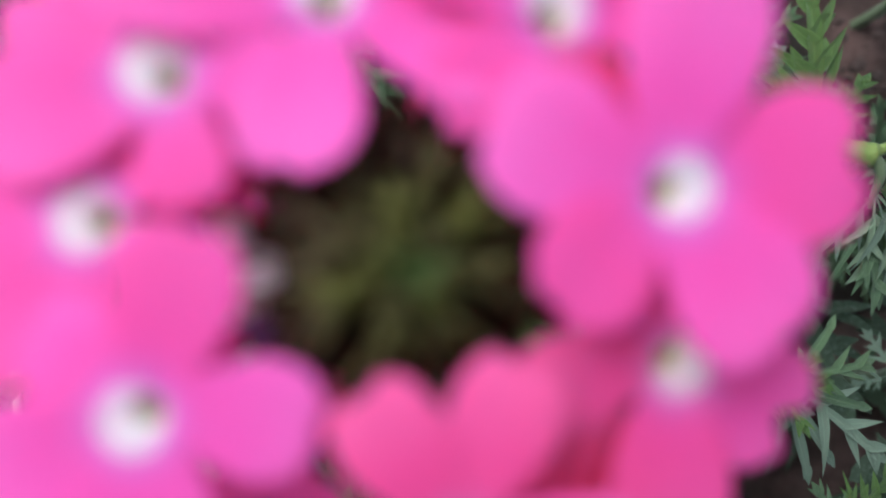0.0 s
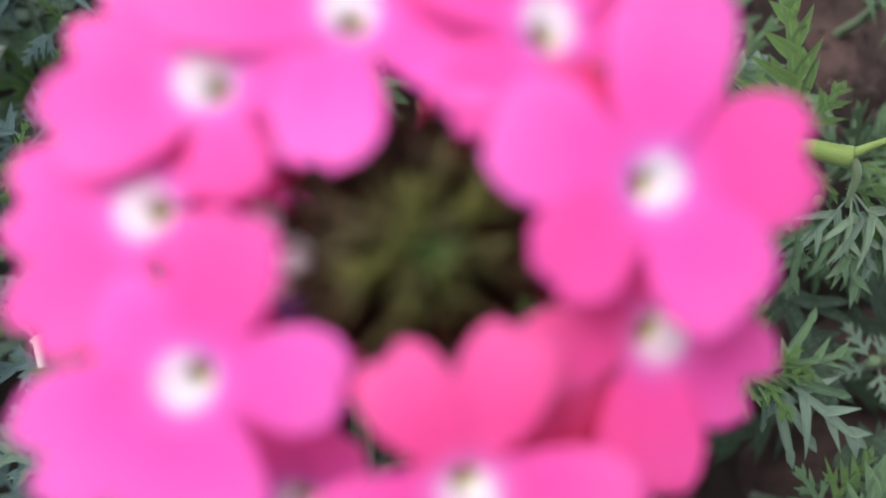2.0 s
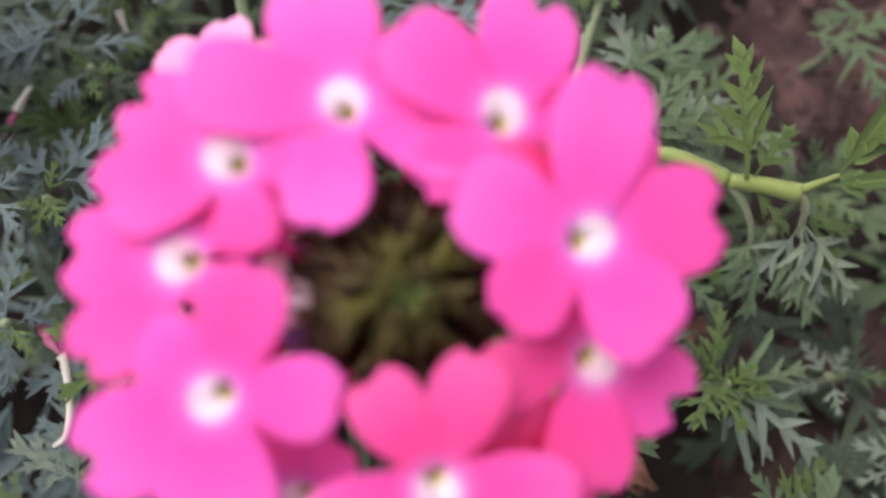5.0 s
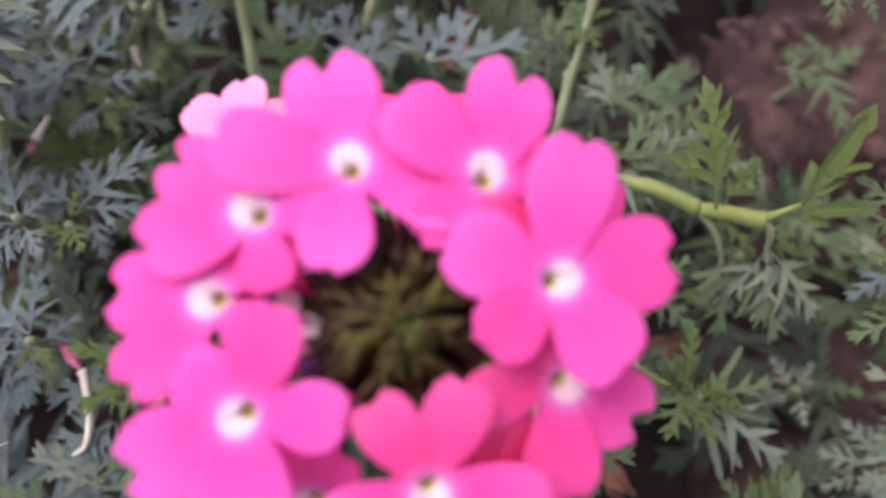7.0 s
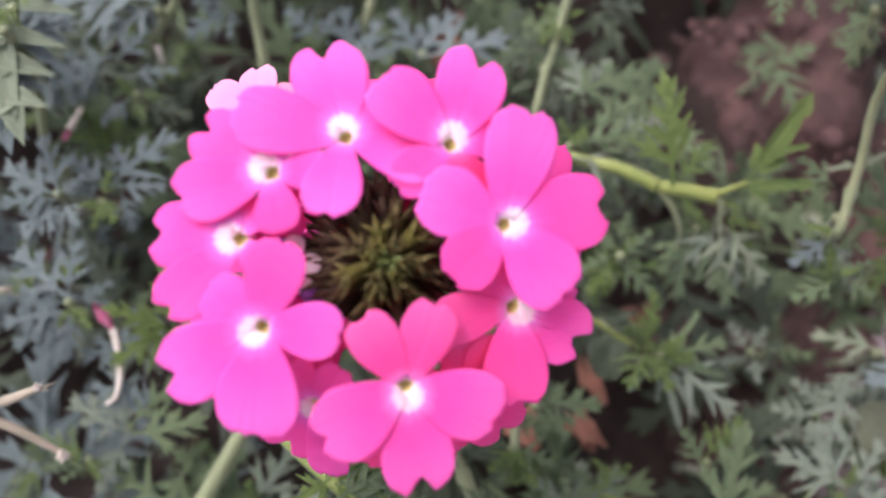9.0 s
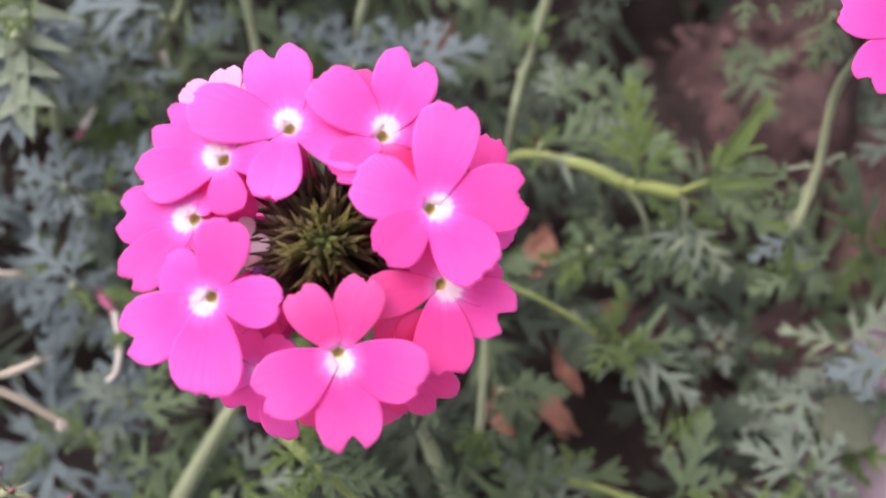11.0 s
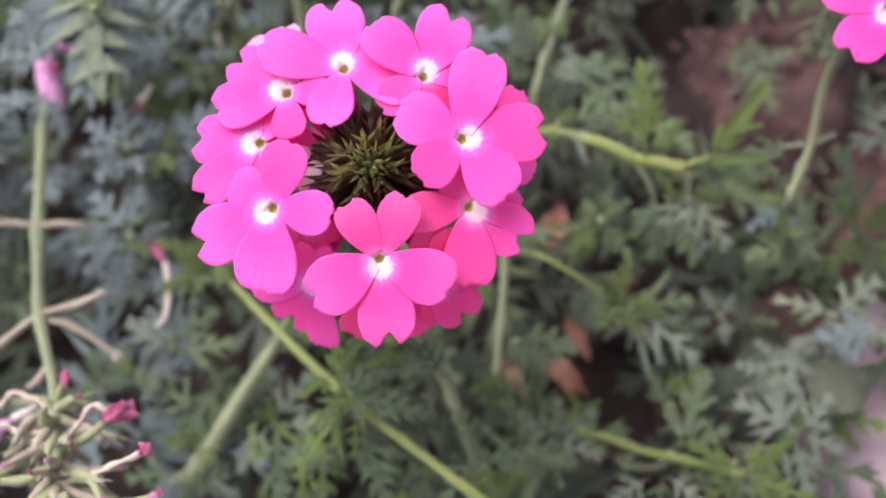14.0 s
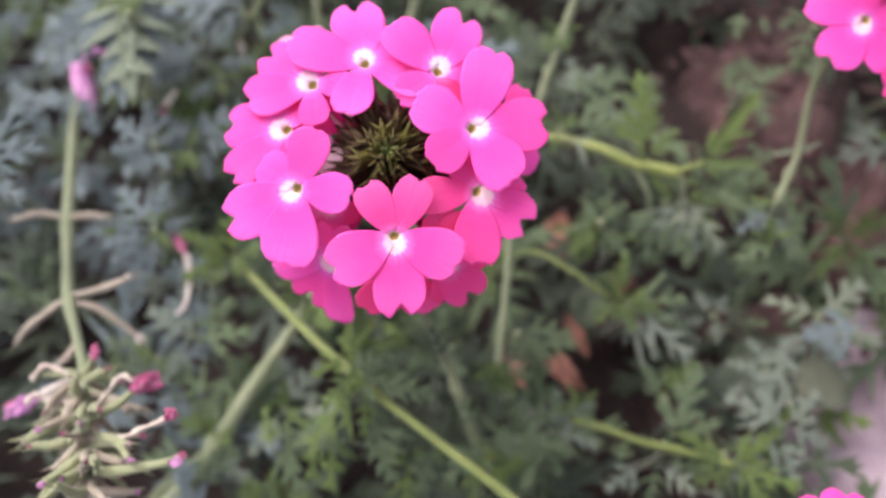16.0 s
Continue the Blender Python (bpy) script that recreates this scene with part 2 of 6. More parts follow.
def part_of(name, me, material, parent, label=""):
    if not me.materials:
        me.materials.append(material)
    ob = new(name, me)
    ob.parent = parent
    return tagged(ob, label)


def thing(name, at, label, category, group=""):
    ob = new(name)
    ob.location = at
    ob.empty_display_size = 0.01
    return tagged(ob, label, category, group)


def smooth(bm):
    for f in bm.faces:
        f.smooth = True
    return bm


def curve_points(pts, count):
    """A smooth line through pts."""
    p = [Vector(q) for q in pts]
    p = [2 * p[0] - p[1], *p, 2 * p[-1] - p[-2]]
    out = []
    spans = len(p) - 3
    for i in range(count + 1):
        s = min(i / count * spans, spans - 1e-6)
        k, u = int(s), s - int(s)
        a, b, c, d = p[k:k + 4]
        out.append(0.5 * (2 * b + (c - a) * u + (2 * a - 5 * b + 4 * c - d) * u * u + (3 * b - a - 3 * c + d) * u ** 3))
    return out


def tube(bm, pts, radii, sides=8, cap=True, wobble=0.0, rng=random):
    """A tapered tube along pts; radii: one for each point."""
    rings, side = [], None
    for i, p in enumerate(pts):
        along = (pts[min(i + 1, len(pts) - 1)] - pts[max(i - 1, 0)]).normalized()
        if side is None:
            side = along.orthogonal().normalized()
        side = (side - along * side.dot(along)).normalized()
        up = along.cross(side)
        ring = []
        for k in range(sides):
            a = 2 * math.pi * k / sides
            r = radii[i] * (1 + wobble * (rng.random() - 0.5))
            ring.append(bm.verts.new(p + (side * math.cos(a) + up * math.sin(a)) * r))
        rings.append(ring)
    for a, b in zip(rings, rings[1:]):
        for k in range(sides):
            bm.faces.new((a[k], a[(k + 1) % sides], b[(k + 1) % sides], b[k]))
    if cap:
        bm.faces.new(rings[0][::-1])
        bm.faces.new(rings[-1])
    return rings


def stem_bm(pts, r0, r1, count=18, sides=9, nodes=()):
    """A stem with slightly swollen nodes, in world places."""
    line = curve_points(pts, count)
    radii = []
    for i in range(count + 1):
        s = i / count
        r = r0 + (r1 - r0) * s
        for k in nodes:
            r *= 1 + 0.45 * math.exp(-((s - k) / 0.025) ** 2)
        radii.append(r)
    bm = bmesh.new()
    tube(bm, line, radii, sides, wobble=0.12, rng=random.Random(len(line) + int(1e5 * abs(line[0].x))))
    return smooth(bm)


def moved(bm, offset):
    bmesh.ops.translate(bm, vec=-Vector(offset), verts=bm.verts)
    return bm


def sheet(place, nu, nv, thick):
    """A thin closed sheet; place(u, v) gives each point of its upper face, u in 0..1 and v in -1..1."""
    bm = bmesh.new()
    top = [[bm.verts.new(place(i / nu, 2 * j / nv - 1)) for j in range(nv + 1)] for i in range(nu + 1)]
    low = [[bm.verts.new(v.co - Vector((0, 0, thick))) for v in row] for row in top]
    for i in range(nu):
        for j in range(nv):
            bm.faces.new((top[i][j], top[i + 1][j], top[i + 1][j + 1], top[i][j + 1]))
            bm.faces.new((low[i][j], low[i][j + 1], low[i + 1][j + 1], low[i + 1][j]))
    for j in range(nv):
        bm.faces.new((top[0][j], top[0][j + 1], low[0][j + 1], low[0][j]))
        bm.faces.new((top[nu][j + 1], top[nu][j], low[nu][j], low[nu][j + 1]))
    for i in range(nu):
        bm.faces.new((top[i + 1][0], top[i][0], low[i][0], low[i + 1][0]))
        bm.faces.new((top[i][nv], top[i + 1][nv], low[i + 1][nv], low[i][nv]))
    bmesh.ops.recalc_face_normals(bm, faces=bm.faces)
    return smooth(bm)


def petal_bm(angle, length, width, notch, lift, droop, rng):
    """One lobe of a corolla, from the throat outwards; millimetres. It widens fast from a narrow claw to a broad, round, notched end."""
    turn = Matrix.Rotation(radians(angle), 3, "Z")
    w1, w2, phase = rng.uniform(-0.35, 0.35), rng.uniform(0.1, 0.4), rng.uniform(0, 6.28)
    skew, dent = rng.uniform(-0.05, 0.05), rng.uniform(-0.1, 0.1)
    cap = min(0.55, 0.52 * width / length)
    roll = rng.uniform(0.1, 0.45)

    def place(u, v):
        s = 1.0 - (1.0 - u) ** 1.15
        end = 1.0 - cap * (1.0 - math.sqrt(max(0.0, 1.0 - abs(v) ** 2.3))) + skew * v
        end -= notch * math.exp(-((v - dent) / 0.26) ** 2) - 0.25 * notch
        end += (0.018 * math.sin(7.5 * v + phase) + 0.015 * math.sin(15 * v + 2 * phase) + 0.008 * math.sin(29 * v + phase)) * (1 - v * v)
        x = 0.68 + (length - 0.68) * s * end
        q = x / length
        g = 0.2 + 0.8 * math.sin(0.5 * math.pi * min(1.0, q / 0.7)) ** 1.15
        # the lobes are joined round the throat
        fused = 0.74 * x * max(0.0, min(1.0, (3.1 - x) / 1.5))
        y = v * max(0.54 * width * g, fused)
        z = 0.3 + lift * min(1.0, 2.0 * q) + droop * q ** 1.6 - 0.35 * q ** 3 \
            + 0.3 * v * v * g * (0.45 - q) * min(1.0, 3 * q) + w2 * q * q * math.sin(2.6 * v + phase) * 0.5 + w1 * q * q * v * 0.6 \
            - 0.22 * math.exp(-(v / 0.13) ** 2) * q * (1 - q) - roll * max(0.0, q - 0.72) ** 2 * 6.0
        return turn @ Vector((x, y, z)) * 0.001

    return sheet(place, 14, 20, 0.00012)


FLORETS = [0]


def floret(head, eye, facing, petals, material=None, tube_to=None, tag="", rose=()):
    """One five-lobed flower of the head. petals: direction in degrees, length, width in mm, depth of the notch, rise of the tip in mm."""
    rng = random.Random(100 + FLORETS[0])
    FLORETS[0] += 1
    material = material or PINK
    z = Vector(facing).normalized()
    x = Vector((0, 1, 0)).cross(z).normalized()
    y = z.cross(x)
    # +x towards the outer, notched lobe
    outer = petals[0][0]
    m = (Matrix((x, y, z)).transposed() @ Matrix.Rotation(radians(outer), 3, "Z")).to_4x4()
    m.translation = Vector(eye)
    inv = m.inverted()
    foot = inv @ Vector(tube_to or HEAD_FOOT)
    bm = bmesh.new()
    line = curve_points([(0, 0, 0.0001), (0, 0, -0.004), foot * 0.6 + Vector((0, 0, -0.002)), foot], 10)
    radii = [0.0011, 0.00085, 0.0008, 0.00075, 0.0008, 0.0009, 0.0011, 0.0012, 0.0012, 0.0010, 0.0007]
    tube(bm, line, radii, 10, cap=False)
    body = part("floret", smooth(bm), material, head, tag)
    body.matrix_local = head.matrix_basis.inverted() @ m
    for k in range(len(petals)):
        a, length, width, notch, *rise = petals[k]
        rise = rise[0] if rise else (-0.4 if k < 3 else 0.2) + rng.uniform(-0.4, 0.4)
        part("petal", petal_bm(a - outer, length, width, notch, 0.02 + 0.07 * ((k * 2) % 5), rise, rng), ROSE if k in rose else material, body)
    # the mouth: an olive pit between the lobes
    bm = bmesh.new()
    rings = []
    for r, zz, dx in ((0.00100, 0.00010, 0.0), (0.00090, 0.00011, 0.0), (0.00082, 0.00004, 0.0), (0.00066, -0.00022, 0.00003), (0.00042, -0.00060, 0.0)):
        rings.append([bm.verts.new((dx + 0.85 * r * math.cos(i * math.pi / 7), r * math.sin(i * math.pi / 7), zz)) for i in range(14)])
    for p, q in zip(rings, rings[1:]):
        for i in range(14):
            bm.faces.new((p[i], p[(i + 1) % 14], q[(i + 1) % 14], q[i]))
    bm.faces.new(rings[-1])
    part("throat", smooth(bm), THROAT, body, "yellowish throat in a white eye")
    return body


def calyx_bm(length, radius, rng, teeth=5):
    """A ribbed, narrow, five-toothed calyx that stands along +z."""
    bm = bmesh.new()
    sides = 10
    prof = [(0.0, 0.5), (0.2, 0.75), (0.5, 1.0), (0.72, 1.08), (0.84, 1.05)]
    rings = []
    for s, f in prof:
        ring = []
        for k in range(sides):
            a = 2 * math.pi * k / sides
            r = radius * f * (1.14 if k % 2 == 0 else 0.9)
            ring.append(bm.verts.new((r * math.cos(a), r * math.sin(a), s * length)))
        rings.append(ring)
    for a, b in zip(rings, rings[1:]):
        for k in range(sides):
            bm.faces.new((a[k], a[(k + 1) % sides], b[(k + 1) % sides], b[k]))
    top = rings[-1]
    for k in range(0, sides, 2):
        a = 2 * math.pi * k / sides
        r = radius * rng.uniform(1.3, 2.7)
        tip = bm.verts.new((r * math.cos(a), r * math.sin(a), length * rng.uniform(1.06, 1.32)))
        inner = bm.verts.new((0.35 * radius * math.cos(a), 0.35 * radius * math.sin(a), length * 0.9))
        bm.faces.new((top[(k - 1) % sides], top[k], tip))
        bm.faces.new((top[k], top[(k + 1) % sides], tip))
        bm.faces.new((top[(k + 1) % sides], inner, tip))
        bm.faces.new((inner, top[(k - 1) % sides], tip))
    return smooth(bm)


def crumpled_bm(size, rng):
    """A shrivelled corolla: a pleated, pinched lump of folded lobes on a narrow foot."""
    bm = bmesh.new()
    bmesh.ops.create_uvsphere(bm, u_segments=22, v_segments=12, radius=1.0)
    shift, folds = Vector((rng.uniform(0, 90), rng.uniform(0, 90), rng.uniform(0, 90))), rng.choice((4, 5, 6))
    for v in bm.verts:
        x, y, z = v.co
        a, up = math.atan2(y, x), 0.5 * (z + 1)
        r = 0.62 * (0.28 + 0.95 * up ** 0.8 * (1.25 - 0.75 * up))
        r *= 1 + 0.34 * math.sin(folds * a + 3 * up + shift.x) * up + 0.5 * noise.noise(v.co * 1.8 + shift)
        r *= 1 + 0.55 * noise.noise(v.co * 4.5 + shift) * up
        h = 1.25 * up + 0.3 * noise.noise(v.co * 5.5 - shift) * up + 0.22 * noise.noise(v.co * 2.6 + shift * 1.3) * up - 0.35 * max(0.0, up - 0.8)
        n = math.hypot(x, y) + 1e-9
        flat = max(0.0, 1 - abs(z)) ** 0.3
        v.co = Vector((x / n * r * flat, y / n * r * flat, h)) * size * 0.85
    return bm


def blade(bm, a, direction, length, width, normal, fold=0.3, curl=0.0, steps=(0.0, 0.28, 0.58, 0.82, 1.0), base=0.8):
    """A pointed lobe of a leaf with a sunken midrib; the layer "margin" is 0.2 on the midrib and 1 at the edge."""
    mark = bm.verts.layers.float["margin"]
    d = direction.normalized()
    side = d.cross(normal).normalized()
    up = side.cross(d)
    rows = []
    for s in steps:
        c = a + d * (length * s) - up * (curl * length * s * s)
        w = 0.5 * width * (base + (1 - base) * math.sin(min(1.0, s / 0.35) * math.pi / 2)) * (1 - s ** 1.35)
        if s >= 1.0:
            rows.append([bm.verts.new(c)])
            rows[-1][0][mark] = 1.0
        else:
            rows.append([bm.verts.new(c - side * w + up * fold * w), bm.verts.new(c), bm.verts.new(c + side * w + up * fold * w)])
            for v, q in zip(rows[-1], (1.0, 0.2, 1.0)):
                v[mark] = q
    for p, q in zip(rows, rows[1:]):
        if len(q) == 3:
            bm.faces.new((p[0], p[1], q[1], q[0]))
            bm.faces.new((p[1], p[2], q[2], q[1]))
        else:
            bm.faces.new((p[0], p[1], q[0]))
            bm.faces.new((p[1], p[2], q[0]))


def leaf_mesh(name, seed, pairs=3, lobe=0.46, slim=0.085, petiole=0.24, droop=0.25, teeth=2, wing=0.022, spread=50):
    """A leaf 1 long, deeply cut into pointed lobes, each with a tooth or two; it grows along +y with its face to +z."""
    rng = random.Random(seed)
    bm = bmesh.new()
    mark = bm.verts.layers.float.new("margin")
    up = Vector((0, 0, 1))

    def on(y):
        return Vector((0.03 * math.sin(3 * y + seed), y, -droop * y * y))

    # midrib and its wings
    rows = []
    for i in range(10):
        y = i / 9 * 0.9
        w = 0.018 if y < petiole else 0.018 + wing * math.sin(math.pi * min(1.0, 0.15 + 0.85 * (y - petiole) / (1.0 - petiole)))
        c = on(y)
        rows.append([bm.verts.new(c + Vector((-w, 0, w * 0.5))), bm.verts.new(c), bm.verts.new(c + Vector((w, 0, w * 0.5)))])
        for v, q in zip(rows[-1], (0.7, 0.2, 0.7)):
            v[mark] = q
    for p, q in zip(rows, rows[1:]):
        bm.faces.new((p[0], p[1], q[1], q[0]))
        bm.faces.new((p[1], p[2], q[2], q[1]))
    blade(bm, on(0.82) + Vector((0, 0, 0.006)), Vector((rng.uniform(-0.1, 0.1), 1, -2 * droop)), 0.25, slim * 1.25, up, curl=0.1)
    for turn in (-1, 1):
        blade(bm, on(0.86) + Vector((0, 0, 0.004)), Vector((0.5 * turn, 1, -2 * droop)), 0.12, slim * 0.75, up, curl=0.1, steps=(0.0, 0.4, 0.8, 1.0))
    for k in range(pairs):
        f = k / max(1, pairs - 1)
        for half in (-1, 1):
            y = petiole + (0.84 - petiole) * (f * 0.90 + 0.03 * half + rng.uniform(-0.025, 0.025))
            ln = lobe * (1.0 - 0.5 * f) * rng.uniform(0.82, 1.12)
            a = radians(spread - 14 * f + rng.uniform(-7, 7))
            d = Vector((half * math.sin(a), math.cos(a), -droop * 0.9 + rng.uniform(-0.12, 0.2)))
            p = on(y) + Vector((0, 0, 0.004 + 0.003 * rng.random()))
            blade(bm, p, d, ln, slim * rng.uniform(0.9, 1.15), up, curl=rng.uniform(0.0, 0.3))
            for q in range(teeth if f < 0.75 else teeth - 1):
                s = 0.34 + 0.25 * q + rng.uniform(-0.05, 0.05)
                for turn in (-1, 1):
                    if rng.random() < 0.38:
                        continue
                    b = a + turn * radians(rng.uniform(26, 40))
                    dd = Vector((half * math.sin(b), math.cos(b), -droop * 0.8 + rng.uniform(-0.1, 0.15)))
                    pp = p + d.normalized() * (ln * s) + Vector((0, 0, 0.003 * rng.random()))
                    blade(bm, pp, dd, ln * rng.uniform(0.36, 0.5) * (1 - 0.25 * q), slim * 0.8, up, curl=rng.uniform(0, 0.2),
                          steps=(0.0, 0.4, 0.8, 1.0))
    for f in bm.faces:
        f.smooth = True
    me = bpy.data.meshes.new(name)
    bm.to_mesh(me)
    bm.free()
    return me


ROUND_LEAF = leaf_material("dull_olive_round_leaf", (0.07, 0.076, 0.048), (0.105, 0.11, 0.068), 0.6, 0.15)
LEAVES = {}
for tone, material in (("grey", LEAF), ("silver", SILVER), ("green", GREEN), ("fresh", FRESH), ("shade", SHADE), ("pale", PALE_LEAF)):
    LEAVES[tone] = []
    for k in range(11):
        me = leaf_mesh(tone + "_leaf", 11 * k + 3, pairs=(3, 3, 3, 4, 3, 3, 2, 3, 4, 1, 1)[k], lobe=(0.52, 0.48, 0.56, 0.44, 0.50, 0.46, 0.52, 0.58, 0.46, 0.30, 0.26)[k],
                       slim=(0.118, 0.105, 0.13, 0.105, 0.14, 0.14, 0.155, 0.12, 0.13, 0.22, 0.13)[k], droop=(0.15, 0.28, 0.1, 0.35, 0.2, 0.12, 0.18, 0.2, 0.1, 0.1, 0.2)[k],
                       teeth=(1, 1, 1, 1, 1, 1, 1, 0, 0, 0, 0)[k], wing=(0.035, 0.03, 0.04, 0.03, 0.045, 0.05, 0.055, 0.035, 0.05, 0.10, 0.055)[k], spread=74 if k == 8 else 50)
        me.materials.append(material)
        LEAVES[tone].append(me)


def leaf_pose(base, tip, roll=0.0, up=None):
    """Where a unit leaf goes that runs from base to tip."""
    base, tip = Vector(base), Vector(tip)
    y = tip - base
    size = y.length
    y.normalize()
    z = Vector(up or (0, 0, 1))
    z = (z - y * z.dot(y)).normalized()
    x = y.cross(z)
    r = Matrix((x, y, z)).transposed() @ Matrix.Rotation(radians(roll), 3, "Y")
    m = r.to_4x4()
    m.translation = base
    return m @ Matrix.Diagonal((size, size, size, 1))


def leaf(plant, base, tip, tone="grey", kind=0, roll=0.0, wide=1.0):
    ob = new("leaf", LEAVES[tone][kind])
    ob.parent = plant
    ob.matrix_local = plant.matrix_basis.inverted() @ leaf_pose(base, tip, roll) @ Matrix.Diagonal((wide, 1, 1, 1))
    return ob


def shoot(tip, base, size, seed, pairs=3, tuft=6, tone="grey", tip_tone="fresh", low=0.35):
    """An upright leafy shoot: opposite pairs of leaves on a thin stem, a tuft of young leaves at its tip."""
    rng = random.Random(seed)
    tip, base = Vector(tip), Vector((base[0], base[1], -0.022))
    plant = thing("verbena_shoot", base, "leafy verbena shoot with finely cut grey-green leaves in the soil", "plant", "verbena shoots")
    mid = (tip + base) / 2 + Vector((rng.uniform(-0.004, 0.004), rng.uniform(-0.004, 0.004), 0))
    part("stem", moved(stem_bm([base, mid, tip], 0.0013, 0.0008, 10, 7), base), STEM, plant)
    line = curve_points([base, mid, tip], 40)
    az = rng.uniform(0, 360)
    for k in range(pairs):
        s = low + (0.97 - low) * (k / max(1, pairs - 1)) if pairs > 1 else 0.9
        p = line[int(40 * s)]
        ln = size * (1.0 - 0.25 * k / max(1, pairs)) * rng.uniform(0.85, 1.1)
        el = radians(rng.uniform(2, 24) + 10 * k)
        for half in (0, 180):
            a = radians(az + half + rng.uniform(-14, 14))
            d = Vector((math.cos(a) * math.cos(el), math.sin(a) * math.cos(el), math.sin(el)))
            leaf(plant, p, p + d * ln, tone, rng.choice((0, 1, 2, 2, 4, 5, 7, 7)), rng.uniform(-20, 20))
        az += 90 + rng.uniform(-15, 15)
    for k in range(tuft):
        a = radians(az + 360 * k / max(1, tuft) + rng.uniform(-20, 20))
        el = radians(rng.uniform(30, 65))
        d = Vector((math.cos(a) * math.cos(el), math.sin(a) * math.cos(el), math.sin(el)))
        leaf(plant, tip, tip + d * size * rng.uniform(0.32, 0.52), tip_tone, rng.randrange(5), rng.uniform(-20, 20))
    return plant


def throat_material():
    m, n, l, p = mat("yellow_green_throat")
    co = n.new("ShaderNodeTexCoord").outputs["Object"]
    sep = n.new("ShaderNodeSeparateXYZ")
    l.new(co, sep.inputs[0])
    deep = ramp(n, l, calc(n, l, "MULTIPLY", calc(n, l, "ADD", sep.outputs[2], 0.0008), 700.0),
                [(0.0, (0.26, 0.18, 0.06)), (0.32, (0.42, 0.30, 0.10)), (0.60, (0.56, 0.44, 0.18)), (1.0, (0.64, 0.53, 0.27))])
    l.new(deep, p.inputs["Base Color"])
    p.inputs["Roughness"].default_value = 0.5
    return m


THROAT = throat_material()

# ---- ground ----
bm = bmesh.new()
rng = random.Random(5)
edges = [-60, -8, -2, -0.8, -0.45] + [i * 0.01 for i in range(-32, 33)] + [0.45, 0.8, 2, 8, 60]
HOLLOWS = ((0.047, -0.007, 0.014), (-0.088, 0.0, 0.012), (-0.101, 0.058, 0.012), (0.033, 0.052, 0.008), (0.062, 0.086, 0.012))
grid = []
for y in edges:
    row = []
    for x in edges:
        near = abs(x) < 0.4 and abs(y) < 0.4
        z = 0.007 * noise.noise(Vector((x * 22, y * 22, 0.3))) + 0.003 * noise.noise(Vector((x * 70, y * 70, 4.0))) if near else 0.0
        # the planted bed lies a little lower than open soil; hollows added for shade
        open_soil = max(math.exp(-(((x - 0.085) / 0.035) ** 2 + ((y - 0.085) / 0.04) ** 2)), math.exp(-(((x - 0.12) / 0.03) ** 2 + ((y + 0.03) / 0.04) ** 2)))
        z -= 0.016 * (1 - open_soil) * (1.0 if near else 0.0)
        for hx, hy, hr in HOLLOWS:
            z -= 0.016 * math.exp(-((x - hx) ** 2 + (y - hy) ** 2) / hr ** 2)
        row.append(bm.verts.new((x, y, z - 0.004)))
    grid.append(row)
for a, b in zip(grid, grid[1:]):
    for i in range(len(a) - 1):
        bm.faces.new((a[i], a[i + 1], b[i + 1], b[i]))
ground = part("ground", smooth(bm), SOIL, None)
tagged(ground, "garden soil darkened for the shade under the plants", "ground", kind="structure")

# open patches of soil between the plants, in the lit copy of its colour
def soil_patch(x0, y0, rx, ry, height, seed, material=None, label="bare patch of pinkish brown soil in its lit tone"):
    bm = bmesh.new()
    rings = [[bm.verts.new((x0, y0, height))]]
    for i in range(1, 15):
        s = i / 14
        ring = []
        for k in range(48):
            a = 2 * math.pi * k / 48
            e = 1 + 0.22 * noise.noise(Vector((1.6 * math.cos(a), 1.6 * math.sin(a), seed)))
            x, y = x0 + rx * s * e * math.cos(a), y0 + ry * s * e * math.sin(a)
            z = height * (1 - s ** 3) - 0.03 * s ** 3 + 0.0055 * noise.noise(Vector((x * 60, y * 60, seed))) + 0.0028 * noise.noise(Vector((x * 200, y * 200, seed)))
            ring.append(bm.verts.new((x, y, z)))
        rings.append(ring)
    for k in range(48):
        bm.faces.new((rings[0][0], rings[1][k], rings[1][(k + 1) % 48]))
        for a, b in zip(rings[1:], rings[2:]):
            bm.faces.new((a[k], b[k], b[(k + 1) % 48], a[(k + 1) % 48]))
    ob = part("soil_patch", smooth(bm), material or LIT_SOIL, None)
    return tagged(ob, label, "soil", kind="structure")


soil_patch(0.098, 0.080, 0.033, 0.044, 0.003, 1.0)
soil_patch(0.098, 0.003, 0.026, 0.021, -0.002, 4.0)
# lighter patches put the light on the right-hand ground into its colour
soil_patch(0.121, 0.040, 0.020, 0.036, 0.0, 5.0)
soil_patch(0.083, -0.022, 0.022, 0.024, -0.004, 6.0)
soil_patch(0.062, 0.010, 0.016, 0.010, -0.008, 7.0)
# raised pale patch in place of the haze at the lower right
soil_patch(0.121, -0.030, 0.038, 0.050, 0.013, 9.0, HAZE_SOIL, "pale pinkish soil patch standing in for haze beside the bed")

